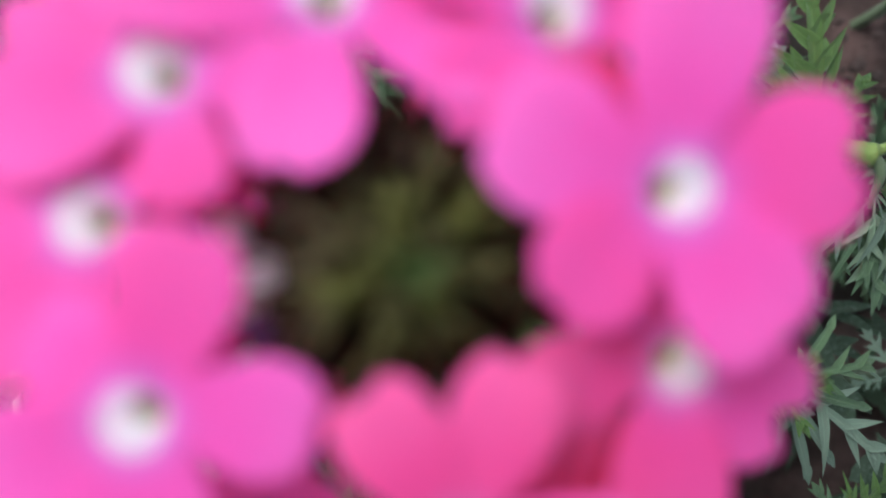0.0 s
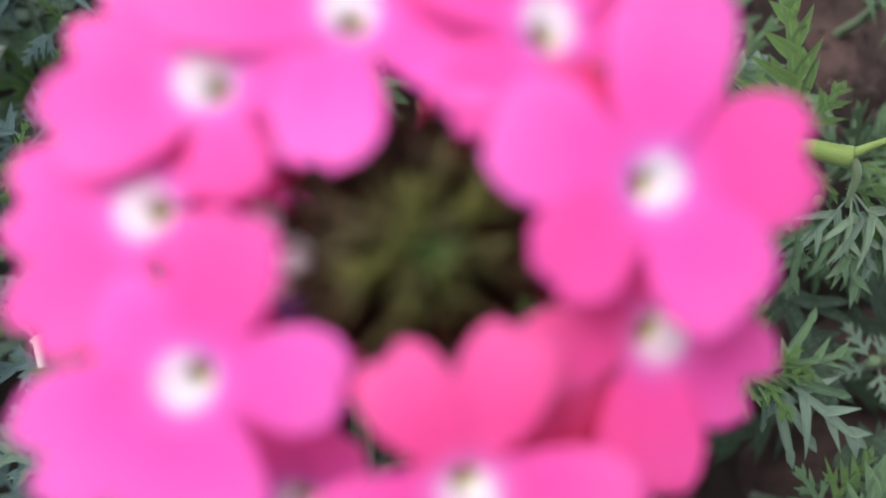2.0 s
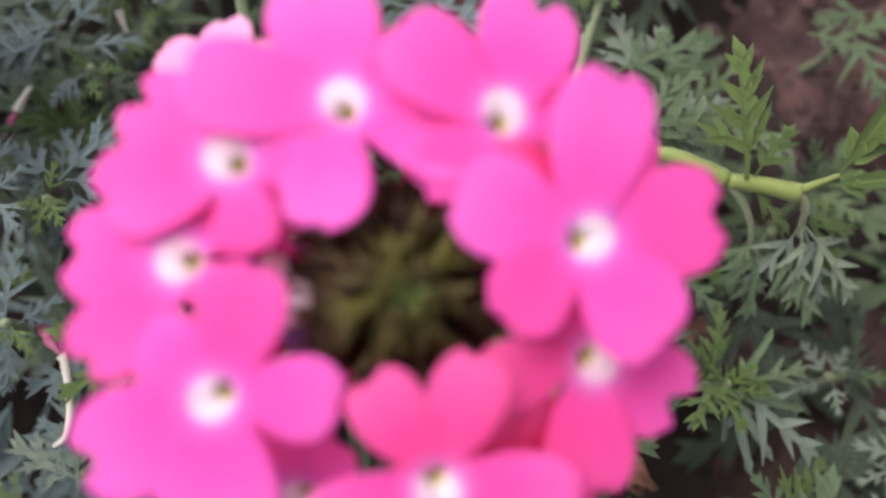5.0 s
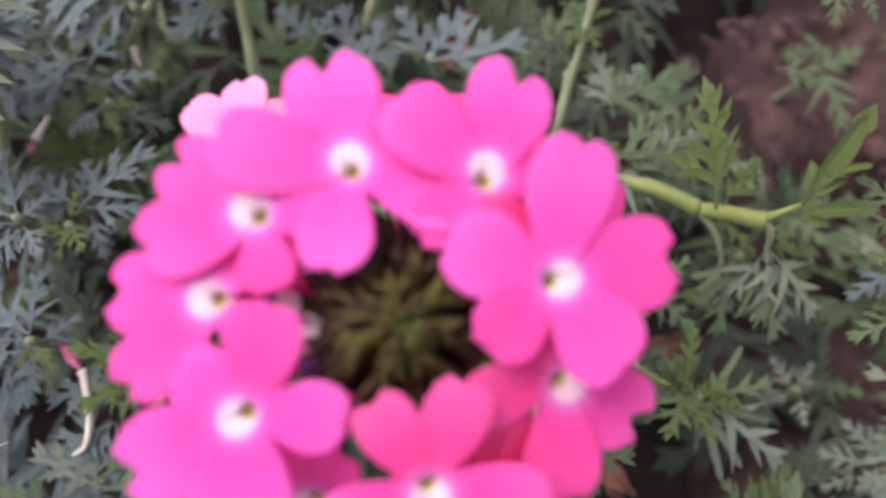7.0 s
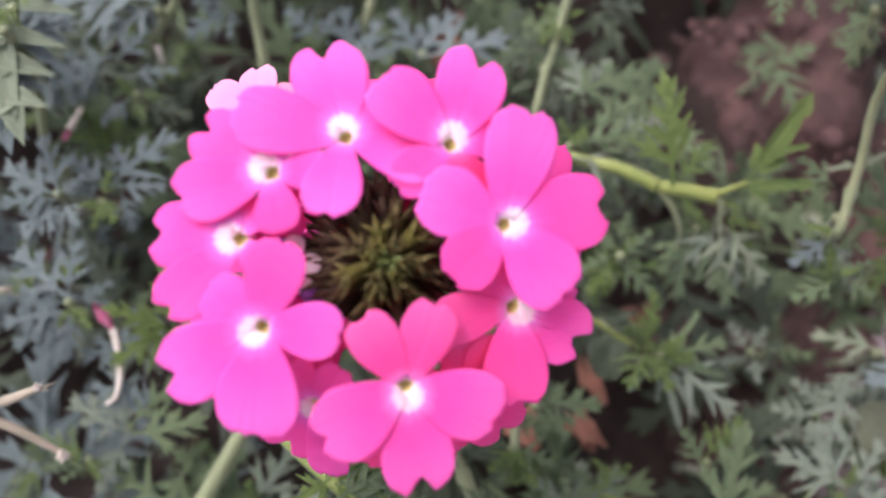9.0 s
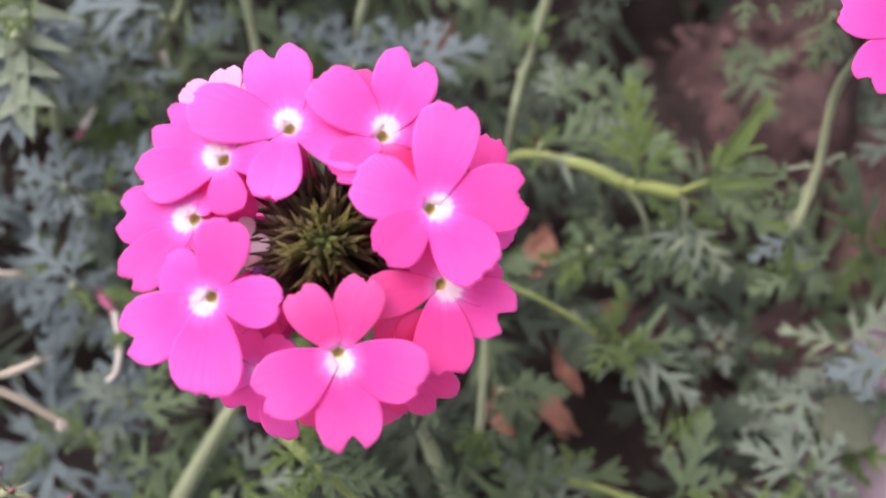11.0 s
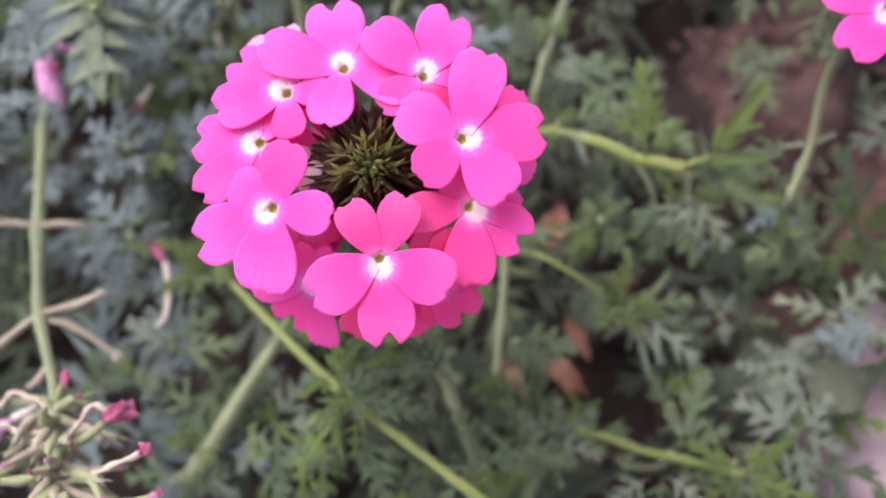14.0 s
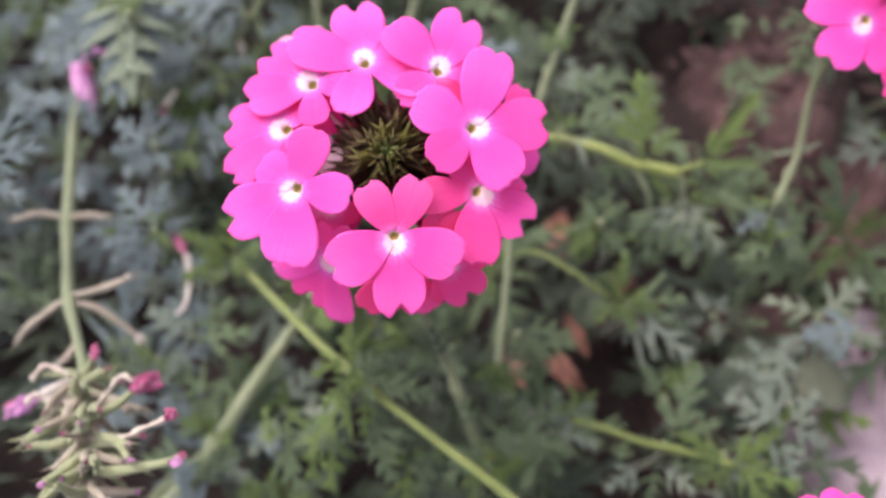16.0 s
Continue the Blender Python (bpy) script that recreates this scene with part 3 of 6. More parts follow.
# crumbs of soil, small stones and bits of litter
rng = random.Random(12)
bm = bmesh.new()
for k in range(420):
    a, q = rng.uniform(0, 6.283), math.sqrt(rng.random())
    x, y = 0.092 + 0.034 * q * math.cos(a), 0.080 + 0.040 * q * math.sin(a)
    if k % 4 == 0:
        x, y = rng.uniform(-0.11, 0.12), rng.uniform(-0.06, 0.11)
    elif k % 4 == 1:
        x, y = rng.uniform(0.09, 0.15), rng.uniform(-0.065, 0.01)
    size = rng.uniform(0.0004, 0.0016) * (0.6 + rng.random())
    z = 0.003 if k % 4 else -0.016
    made = bmesh.ops.create_icosphere(bm, subdivisions=1, radius=size)["verts"]
    stretch = Vector((rng.uniform(0.7, 1.5), rng.uniform(0.7, 1.3), rng.uniform(0.5, 0.9)))
    for v in made:
        v.co = Vector((v.co.x * stretch.x, v.co.y * stretch.y, v.co.z * stretch.z)) * (1 + rng.uniform(-0.2, 0.2)) + Vector((x, y, z))
crumbs = part("soil_crumbs", bm, LIT_SOIL, None)
tagged(crumbs, "scattered crumbs of dry reddish soil and grit", "soil", kind="stuff")

# ---- the flower head in the middle ----
HEAD_UP = Vector((0.10, -0.22, 0.97)).normalized()
RING = Vector((-0.0028, 0.0085, 0.1031))
HEAD_FOOT = RING - HEAD_UP * 0.019
head = thing("verbena_flower", (0.019, -0.042, -0.02), "round hot pink verbena head with white-eyed florets on green stem", "flower", "verbena flowers")
part("stem", moved(stem_bm([(0.019, -0.042, -0.02), (0.0147, -0.0343, 0.024), (0.0122, -0.0292, 0.034), (0.0073, -0.0182, 0.0375), (0.0043, -0.0124, 0.045), (0.0012, -0.0070, 0.056), HEAD_FOOT + HEAD_UP * 0.004], 0.0012, 0.0011, 24, 10, (0.45,)), head.location), STEM, head)
floret(head, (-0.0059, 0.0196, 0.1058), (0.036, 0.013, 0.999), ((105, 11.5, 8.2, 0.17, 0.2), (169, 12.4, 7.2, 0.03, 2.2), (35, 7.6, 6.2, 0.05, -0.9), (-19, 10.8, 5.2, 0.04, 0.3), (-103, 9.2, 6.2, 0.03, 0.5)))
floret(head, (0.0055, 0.0188, 0.1057), (0.241, -0.021, 0.970), ((71, 11.8, 7.7, 0.19, 0.0), (140, 10.7, 7.1, 0.07, 0.8), (23, 7.8, 6.1, 0.06, -1.1), (-54, 7.9, 4.7, 0.03, -1.2), (-140, 7.4, 5.0, 0.03, -1.5)), rose=(3,))
floret(head, (0.0114, 0.0102, 0.1040), (0.168, -0.208, 0.963), ((12, 12.2, 8.1, 0.16, 0.0), (80, 13.1, 7.6, 0.07, 0.9), (-46, 10.7, 7.8, 0.08, 0.6), (159, 10.0, 7.4, 0.04, 0.4), (-133, 8.4, 6.5, 0.03, 0.3)))
floret(head, (0.0126, 0.0019, 0.0988), (0.224, -0.274, 0.935), ((-24, 10.0, 7.6, 0.22, 0.0), (-83, 11.6, 7.3, 0.06, 0.3), (7, 8.4, 6.1, 0.05, -0.9), (122, 6.6, 5.3, 0.03, -1.0), (-167, 9.9, 5.6, 0.03, 1.6)), WARM_PINK, rose=(4,))
floret(head, (0.0007, -0.0071, 0.1018), (0.111, -0.269, 0.957), ((-79, 12.0, 7.5, 0.17, 0.0), (-17, 11.1, 7.5, 0.06, 0.3), (-146, 11.0, 7.9, 0.08, 0.5), (70, 9.7, 5.6, 0.08, 0.6), (125, 9.1, 5.2, 0.10, 0.3)), WARM_PINK, rose=(3, 4))
floret(head, (-0.0146, -0.0009, 0.1037), (0.016, -0.281, 0.960), ((-152, 12.2, 7.8, 0.13, 0.2), (-95, 12.2, 8.5, 0.07, 0.5), (147, 7.5, 6.1, 0.05, -1.0), (77, 9.7, 6.1, 0.03, 0.7), (-5, 8.6, 6.1, 0.03, 0.4)))
floret(head, (-0.0175, 0.0087, 0.1038), (-0.074, -0.216, 0.974), ((175, 10.1, 7.2, 0.18, 0.0), (121, 6.6, 4.5, 0.05, -1.0), (-138, 11.6, 5.8, 0.08, 0.6), (67, 5.0, 4.2, 0.03, -0.8), (-51, 5.8, 4.5, 0.03, -1.0)))
floret(head, (-0.0138, 0.0156, 0.1058), (-0.015, -0.144, 0.989), ((147, 10.1, 6.6, 0.20, -0.6), (-166, 10.9, 6.6, 0.06, 0.3), (93, 7.0, 5.0, 0.05, -1.6), (-82, 6.7, 4.7, 0.03, 0.3), (4, 6.4, 4.4, 0.03, 0.1)))
# the lower ring, of which lobes show between and beyond the upper florets
floret(head, (-0.0100, -0.0086, 0.0935), (-0.125, -0.693, 0.710), ((-127, 10.3, 7.6, 0.26, 0.0), (-94, 12.3, 4.8, 0.05, 0.3), (-172, 11.4, 5.6, 0.05, -0.3), (110, 6.0, 4.5, 0.03, -0.4), (50, 6.0, 4.5, 0.03, -0.4)))
floret(head, (-0.0115, 0.0006, 0.0955), (-0.071, -0.408, 0.910), ((-92, 7.1, 6.2, 0.04, 0.0), (-24, 5.8, 4.7, 0.04, -0.5), (-151, 6.5, 4.7, 0.04, -0.5)), WARM_PINK)
floret(head, (0.0012, -0.0095, 0.0940), (0.206, -0.712, 0.672), ((-79, 9.5, 6.5, 0.15, -0.4), (-47, 10.4, 5.4, 0.05, 0.0), (-116, 10.3, 5.5, 0.05, 0.0), (60, 6.0, 4.5, 0.03, -0.4), (130, 6.0, 4.5, 0.03, -0.4)), ROSE)
floret(head, (0.0079, -0.0082, 0.0940), (0.373, -0.641, 0.670), ((-36, 9.6, 7.4, 0.25, 0.0), (-68, 7.9, 4.6, 0.05, -0.4), (19, 8.2, 4.6, 0.05, -0.4), (117, 8.6, 5.6, 0.03, -0.6), (90, 8.6, 5.6, 0.03, -0.8)), ROSE)
floret(head, (0.0161, 0.0133, 0.0955), (0.550, -0.116, 0.827), ((15, 7.4, 6.3, 0.15, -0.5), (71, 10.2, 4.9, 0.05, 0.0), (-27, 8.2, 5.5, 0.05, 0.0), (150, 6.0, 4.5, 0.03, -0.4), (-130, 6.0, 4.5, 0.03, -0.4)))
# a pale one beyond the upper edge
floret(head, (-0.0186, 0.0262, 0.0935), (-0.08, 0.03, 0.99), ((94, 7.9, 4.8, 0.05, 0.0), (141, 8.3, 4.6, 0.06, -0.3), (40, 6.5, 5.0, 0.05, -0.3), (-100, 5.0, 4.0, 0.03, -0.3), (-160, 5.5, 4.0, 0.03, -0.3)), PALE_PINK)


def outer_floret(head, eye, tilt, middle, up, spin=0.0, size=1.0, material=None, foot=None):
    """A floret of the lower ring: it faces outwards and down, its notched lobe away from the middle of the head."""
    eye, middle = Vector(eye), Vector(middle)
    out = eye - middle
    out = (out - up * out.dot(up)).normalized()
    z = (up * math.cos(radians(tilt)) + out * math.sin(radians(tilt))).normalized()
    x = Vector((0, 1, 0)).cross(z).normalized()
    y = z.cross(x)
    a = math.degrees(math.atan2(out.dot(y), out.dot(x))) + spin
    r = random.Random(int(abs(eye.x * 9e5 + eye.y * 3e5)))
    lobes = [(a + da + r.uniform(-5, 5), ln * size * r.uniform(0.93, 1.06), w * size * r.uniform(0.92, 1.08), nt)
             for da, ln, w, nt in ((0, 10.6, 7.8, 0.16), (66, 10.2, 7.0, 0.06), (-66, 10.2, 7.0, 0.06), (136, 8.8, 5.8, 0.03), (-136, 8.8, 5.8, 0.03))]
    return floret(head, eye, z, lobes, material, foot)


for eye, tilt, spin, size in (((-0.0205, -0.0015, 0.0875), 46, 0, 0.85), ((-0.0235, 0.0130, 0.0915), 36, 12, 0.85), ((0.0010, 0.0250, 0.0955), 30, 0, 0.92)):
    outer_floret(head, eye, tilt, RING, HEAD_UP, spin, size, ROSE if eye[1] > 0.02 else PINK)
# a small one tucked under the upper ring
outer_floret(head, (-0.0161, 0.0146, 0.1012), 4, RING, HEAD_UP, 150, 0.62, PINK)
# a faded one low in the head
outer_floret(head, (-0.0124, 0.0070, 0.0990), 5, RING, HEAD_UP, 30, 0.38, WHITISH)

# the unopened middle: rings of narrow calyces
rng = random.Random(21)
side = HEAD_UP.orthogonal().normalized()
other = HEAD_UP.cross(side)
CENTRE = Vector((-0.0016, 0.0064, 0.1026))
bm = bmesh.new()
bmesh.ops.create_uvsphere(bm, u_segments=20, v_segments=12, radius=0.0042)
for v in bm.verts:
    v.co *= 1 + 0.2 * noise.noise(v.co * 900)
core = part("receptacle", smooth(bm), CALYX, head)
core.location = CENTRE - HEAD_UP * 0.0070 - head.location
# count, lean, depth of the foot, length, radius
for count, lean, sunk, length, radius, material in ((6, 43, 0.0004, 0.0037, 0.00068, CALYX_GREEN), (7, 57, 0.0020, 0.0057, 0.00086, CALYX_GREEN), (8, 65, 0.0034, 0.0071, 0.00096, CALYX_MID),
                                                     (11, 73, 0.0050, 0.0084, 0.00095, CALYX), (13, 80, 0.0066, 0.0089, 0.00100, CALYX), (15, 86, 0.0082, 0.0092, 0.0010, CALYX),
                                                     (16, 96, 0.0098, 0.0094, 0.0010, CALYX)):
    start = rng.random()
    for k in range(count):
        a = 2 * math.pi * (k + start + rng.uniform(-0.16, 0.16)) / count
        le = radians(lean + rng.uniform(-7, 5))
        d = HEAD_UP * math.cos(le) + (side * math.cos(a) + other * math.sin(a)) * math.sin(le)
        ob = part("bud_calyx", calyx_bm(length * rng.uniform(0.86, 1.08), radius, rng), material, head)
        m = d.to_track_quat("Z", "Y").to_matrix().to_4x4()
        m.translation = CENTRE - HEAD_UP * sunk
        ob.matrix_local = head.matrix_basis.inverted() @ m
# the green knob of the youngest buds
for k in range(9):
    a, q = 2.4 * k, 0.00042 * math.sqrt(k)
    bm = bmesh.new()
    tube(bm, [Vector((0, 0, h)) for h in (-0.0022, -0.0006, 0.0002, 0.0010, 0.0016)], [0.0003, 0.00042, 0.00046, 0.00030, 0.00005], 7, wobble=0.45, rng=rng)
    ob = part("young_bud", smooth(bm), KNOB, head)
    d = (HEAD_UP + (side * math.cos(a) + other * math.sin(a)) * (q * 700)).normalized()
    m = d.to_track_quat("Z", "Y").to_matrix().to_4x4()
    m.translation = CENTRE + HEAD_UP * (0.0014 - 0.25 * q) + (side * math.cos(a) + other * math.sin(a)) * q
    ob.matrix_local = head.matrix_basis.inverted() @ m

# buds that show their purple tips between the calyces
for at, d, ln in (((-0.0125, 0.0088, 0.0965), (-0.5, 0.1, 0.85), 0.0042), ((-0.0142, 0.0096, 0.0955), (-0.7, 0.2, 0.7), 0.0040), ((-0.0095, 0.0043, 0.0955), (-0.5, -0.3, 0.8), 0.0036),
                  ((-0.0071, 0.0175, 0.0965), (-0.3, 0.6, 0.75), 0.0036)):
    bm = bmesh.new()
    line = [Vector(d).normalized() * (ln * s) for s in (-0.8, -0.2, 0.15, 0.45, 0.75, 0.92, 1.0)]
    tube(bm, line, [0.0006, 0.0007, 0.0011, 0.0014, 0.0012, 0.0007, 0.0001], 8, wobble=0.2, rng=random.Random(int(ln * 1e6)))
    ob = part("bud", smooth(bm), PURPLE, head, "closed dark purple bud")
    ob.location = Vector(at) - head.location

# scraps of faded corollas low between the florets
for at, size in (((0.0021, 0.0221, 0.0980), 0.0013), ((0.0007, -0.0005, 0.0935), 0.0016), ((-0.0079, 0.0003, 0.0925), 0.0015), ((0.0038, 0.0014, 0.0938), 0.0015)):
    ob = part("faded_corolla", crumpled_bm(size, random.Random(int(size * 1e6))), PALE_PETAL, head, "whitish pink faded corolla")
    ob.location = Vector(at) - head.location

# ---- leafy shoots ----
def leafy(base, tip, label):
    base, tip = Vector((base[0], base[1], -0.022)), Vector(tip)
    plant = thing("verbena_shoot", base, label, "plant", "verbena shoots")
    mid = base.lerp(tip, 0.55) + Vector((0.002, -0.001, 0.002))
    part("stem", moved(stem_bm([base, mid, tip], 0.0012, 0.0009, 10, 7), base), STEM, plant)
    return plant


plant = leafy((0.0009, 0.0761, 0.0000), (0.0005, 0.0642, 0.0340), "upright verbena shoot with broad grey lobed leaves")
leaf(plant, (0.0005, 0.0633, 0.0340), (0.0180, 0.0679, 0.0360), "silver", 2, 1)
leaf(plant, (-0.0001, 0.0640, 0.0330), (0.0075, 0.0746, 0.0330), "silver", 0, 1)
leaf(plant, (-0.0002, 0.0638, 0.0320), (-0.0058, 0.0732, 0.0360), "silver", 2, 1)
leaf(plant, (-0.0009, 0.0635, 0.0300), (0.0034, 0.0729, 0.0340), "silver", 4, -4)
plant = leafy((-0.0160, 0.0748, 0.0000), (-0.0122, 0.0642, 0.0300), "grey-green verbena shoot beside a pale stem")
leaf(plant, (-0.0124, 0.0626, 0.0280), (-0.0098, 0.0740, 0.0310), "silver", 2, -3)
leaf(plant, (-0.0124, 0.0639, 0.0280), (-0.0183, 0.0720, 0.0300), "silver", 2, -5)
leaf(plant, (-0.0151, 0.0635, 0.0260), (-0.0157, 0.0761, 0.0320), "silver", 0, 14)
leaf(plant, (-0.0110, 0.0642, 0.0300), (-0.0051, 0.0680, 0.0300), "silver", 4, 0)
leaf(plant, (-0.0219, 0.0695, 0.0300), (-0.0294, 0.0774, 0.0300), "silver", 0, -3)
leaf(plant, (-0.0219, 0.0695, 0.0300), (-0.0187, 0.0749, 0.0320), "silver", 2, -4)
leaf(plant, (-0.0224, 0.0682, 0.0300), (-0.0257, 0.0663, 0.0340), "fresh", 1, -14)
plant = leafy((-0.0651, 0.0876, 0.0000), (-0.0531, 0.0711, 0.0400), "verbena shoot with long grey lobed leaves and green tip")
leaf(plant, (-0.0530, 0.0723, 0.0420), (-0.0772, 0.0753, 0.0380), "silver", 2, 4)
leaf(plant, (-0.0542, 0.0730, 0.0400), (-0.0584, 0.0668, 0.0360), "silver", 2, -12)
leaf(plant, (-0.0532, 0.0724, 0.0400), (-0.0662, 0.0662, 0.0380), "silver", 0, 7)
leaf(plant, (-0.0390, 0.0726, 0.0380), (-0.0484, 0.0669, 0.0380), "silver", 4, -6)
leaf(plant, (-0.0390, 0.0732, 0.0380), (-0.0464, 0.0735, 0.0400), "silver", 0, -6)
leaf(plant, (-0.0390, 0.0737, 0.0360), (-0.0392, 0.0671, 0.0380), "silver", 1, -8)
plant = leafy((-0.0781, 0.0695, -0.0000), (-0.0558, 0.0522, 0.0410), "bushy verbena shoot with dull grey-green leaves")
leaf(plant, (-0.0609, 0.0609, 0.0400), (-0.0760, 0.0602, 0.0380), "silver", 0, 4)
leaf(plant, (-0.0623, 0.0580, 0.0400), (-0.0756, 0.0555, 0.0400), "silver", 4, -5)
leaf(plant, (-0.0643, 0.0576, 0.0380), (-0.0707, 0.0523, 0.0380), "silver", 0, -7)
leaf(plant, (-0.0595, 0.0584, 0.0360), (-0.0504, 0.0608, 0.0360), "silver", 1, -7)
leaf(plant, (-0.0576, 0.0531, 0.0340), (-0.0471, 0.0512, 0.0340), "shade", 2, -15)
leaf(plant, (-0.0582, 0.0528, 0.0380), (-0.0646, 0.0475, 0.0380), "silver", 3, -2)
leaf(plant, (-0.0558, 0.0516, 0.0410), (-0.0576, 0.0534, 0.0450), "fresh", 1, -2)
leaf(plant, (-0.0552, 0.0516, 0.0410), (-0.0508, 0.0515, 0.0440), "fresh", 3, 0)
leaf(plant, (-0.0567, 0.0508, 0.0400), (-0.0535, 0.0468, 0.0430), "fresh", 0, 3)
leaf(plant, (-0.0612, 0.0612, 0.0380), (-0.0560, 0.0685, 0.0380), "silver", 2, 15)
plant = leafy((-0.1011, 0.0753, 0.0200), (-0.0688, 0.0532, 0.0660), "pale light green leaf of a tall verbena shoot")
leaf(plant, (-0.0765, 0.0690, 0.0590), (-0.0703, 0.0380, 0.0600), "pale", 8, 0)
plant = leafy((-0.0785, 0.0405, 0.0000), (-0.0597, 0.0296, 0.0430), "verbena shoot with spread grey leaves and green tip")
leaf(plant, (-0.0588, 0.0329, 0.0420), (-0.0474, 0.0430, 0.0450), "silver", 0, -10)
leaf(plant, (-0.0589, 0.0334, 0.0430), (-0.0662, 0.0387, 0.0450), "silver", 4, 13)
leaf(plant, (-0.0596, 0.0331, 0.0420), (-0.0671, 0.0325, 0.0420), "silver", 2, 5)
leaf(plant, (-0.0577, 0.0331, 0.0420), (-0.0486, 0.0336, 0.0420), "silver", 2, -2)
leaf(plant, (-0.0575, 0.0326, 0.0400), (-0.0555, 0.0248, 0.0400), "silver", 4, 13)
leaf(plant, (-0.0593, 0.0348, 0.0400), (-0.0584, 0.0415, 0.0420), "silver", 0, 1)
leaf(plant, (-0.0597, 0.0301, 0.0430), (-0.0600, 0.0246, 0.0460), "fresh", 1, -14)
leaf(plant, (-0.0603, 0.0301, 0.0430), (-0.0629, 0.0283, 0.0460), "fresh", 3, 1)
leaf(plant, (-0.0597, 0.0301, 0.0430), (-0.0560, 0.0254, 0.0470), "fresh", 0, -13)
leaf(plant, (-0.0596, 0.0307, 0.0430), (-0.0577, 0.0339, 0.0470), "fresh", 1, 9)
leaf(plant, (-0.0575, 0.0297, 0.0380), (-0.0541, 0.0275, 0.0380), "silver", 2, -12)
plant = leafy((-0.0907, 0.0378, 0.0000), (-0.0663, 0.0302, 0.0470), "verbena shoot with stiff silvery grey leaves")
leaf(plant, (-0.0660, 0.0299, 0.0470), (-0.0708, 0.0411, 0.0480), "silver", 2, -11)
leaf(plant, (-0.0664, 0.0299, 0.0470), (-0.0778, 0.0360, 0.0470), "silver", 0, -13)
leaf(plant, (-0.0669, 0.0294, 0.0460), (-0.0776, 0.0285, 0.0460), "silver", 2, -11)
leaf(plant, (-0.0666, 0.0286, 0.0450), (-0.0733, 0.0223, 0.0450), "silver", 2, 1)
leaf(plant, (-0.0666, 0.0286, 0.0450), (-0.0682, 0.0238, 0.0450), "silver", 4, -13)
leaf(plant, (-0.0670, 0.0300, 0.0450), (-0.0746, 0.0244, 0.0450), "silver", 0, 13)
leaf(plant, (-0.0665, 0.0300, 0.0460), (-0.0619, 0.0337, 0.0480), "silver", 1, 7)
leaf(plant, (-0.0656, 0.0289, 0.0460), (-0.0616, 0.0242, 0.0480), "silver", 2, -8)
plant = leafy((-0.0872, 0.0158, 0.0000), (-0.0648, 0.0107, 0.0420), "grey-green verbena shoot with drooping narrow leaves")
leaf(plant, (-0.0649, 0.0119, 0.0420), (-0.0643, 0.0221, 0.0430), "silver", 0, -3)
leaf(plant, (-0.0651, 0.0117, 0.0420), (-0.0759, 0.0215, 0.0420), "silver", 0, 7)
leaf(plant, (-0.0658, 0.0108, 0.0410), (-0.0782, 0.0124, 0.0410), "silver", 0, -1)
leaf(plant, (-0.0662, 0.0092, 0.0410), (-0.0775, 0.0067, 0.0410), "silver", 2, 5)
leaf(plant, (-0.0661, 0.0088, 0.0400), (-0.0755, 0.0026, 0.0400), "silver", 2, 5)
leaf(plant, (-0.0650, 0.0083, 0.0400), (-0.0725, -0.0019, 0.0380), "silver", 0, -7)
leaf(plant, (-0.0648, 0.0088, 0.0400), (-0.0658, 0.0000, 0.0400), "silver", 4, -15)
leaf(plant, (-0.0642, 0.0109, 0.0400), (-0.0582, 0.0151, 0.0400), "silver", 1, 2)
leaf(plant, (-0.0637, 0.0102, 0.0420), (-0.0599, 0.0063, 0.0450), "fresh", 1, -10)
leaf(plant, (-0.0642, 0.0102, 0.0420), (-0.0650, 0.0068, 0.0450), "fresh", 3, 2)
leaf(plant, (-0.0649, 0.0133, 0.0380), (-0.0593, 0.0111, 0.0380), "silver", 2, 2)
plant = leafy((-0.0662, 0.0051, 0.0000), (-0.0524, 0.0017, 0.0360), "verbena shoot with long narrow grey leaf lobes")
leaf(plant, (-0.0521, 0.0047, 0.0360), (-0.0647, 0.0016, 0.0360), "silver", 0, 2)
leaf(plant, (-0.0530, -0.0024, 0.0350), (-0.0654, -0.0074, 0.0330), "silver", 0, 4)
leaf(plant, (-0.0533, -0.0024, 0.0350), (-0.0563, -0.0123, 0.0330), "silver", 2, 7)
leaf(plant, (-0.0529, -0.0024, 0.0340), (-0.0509, -0.0155, 0.0320), "silver", 0, -9)
leaf(plant, (-0.0559, -0.0055, 0.0340), (-0.0621, -0.0143, 0.0340), "silver", 4, -1)
leaf(plant, (-0.0517, 0.0060, 0.0360), (-0.0593, 0.0007, 0.0360), "silver", 2, -1)
leaf(plant, (-0.0523, 0.0070, 0.0360), (-0.0540, 0.0099, 0.0390), "silver", 1, 4)
leaf(plant, (-0.0520, 0.0038, 0.0360), (-0.0490, 0.0068, 0.0390), "fresh", 3, 1)
leaf(plant, (-0.0520, 0.0038, 0.0360), (-0.0519, 0.0015, 0.0400), "fresh", 0, -4)
plant = leafy((-0.0772, -0.0216, 0.0000), (-0.0636, -0.0182, 0.0300), "low verbena shoot with fresh green tips")
leaf(plant, (-0.0636, -0.0182, 0.0300), (-0.0694, -0.0160, 0.0320), "fresh", 3, -8)
leaf(plant, (-0.0636, -0.0182, 0.0300), (-0.0605, -0.0209, 0.0340), "fresh", 1, -13)
leaf(plant, (-0.0636, -0.0187, 0.0300), (-0.0677, -0.0221, 0.0320), "green", 1, -14)
leaf(plant, (-0.0631, -0.0182, 0.0300), (-0.0565, -0.0192, 0.0300), "green", 0, -7)
leaf(plant, (-0.0646, -0.0173, 0.0280), (-0.0749, -0.0141, 0.0280), "green", 2, -6)
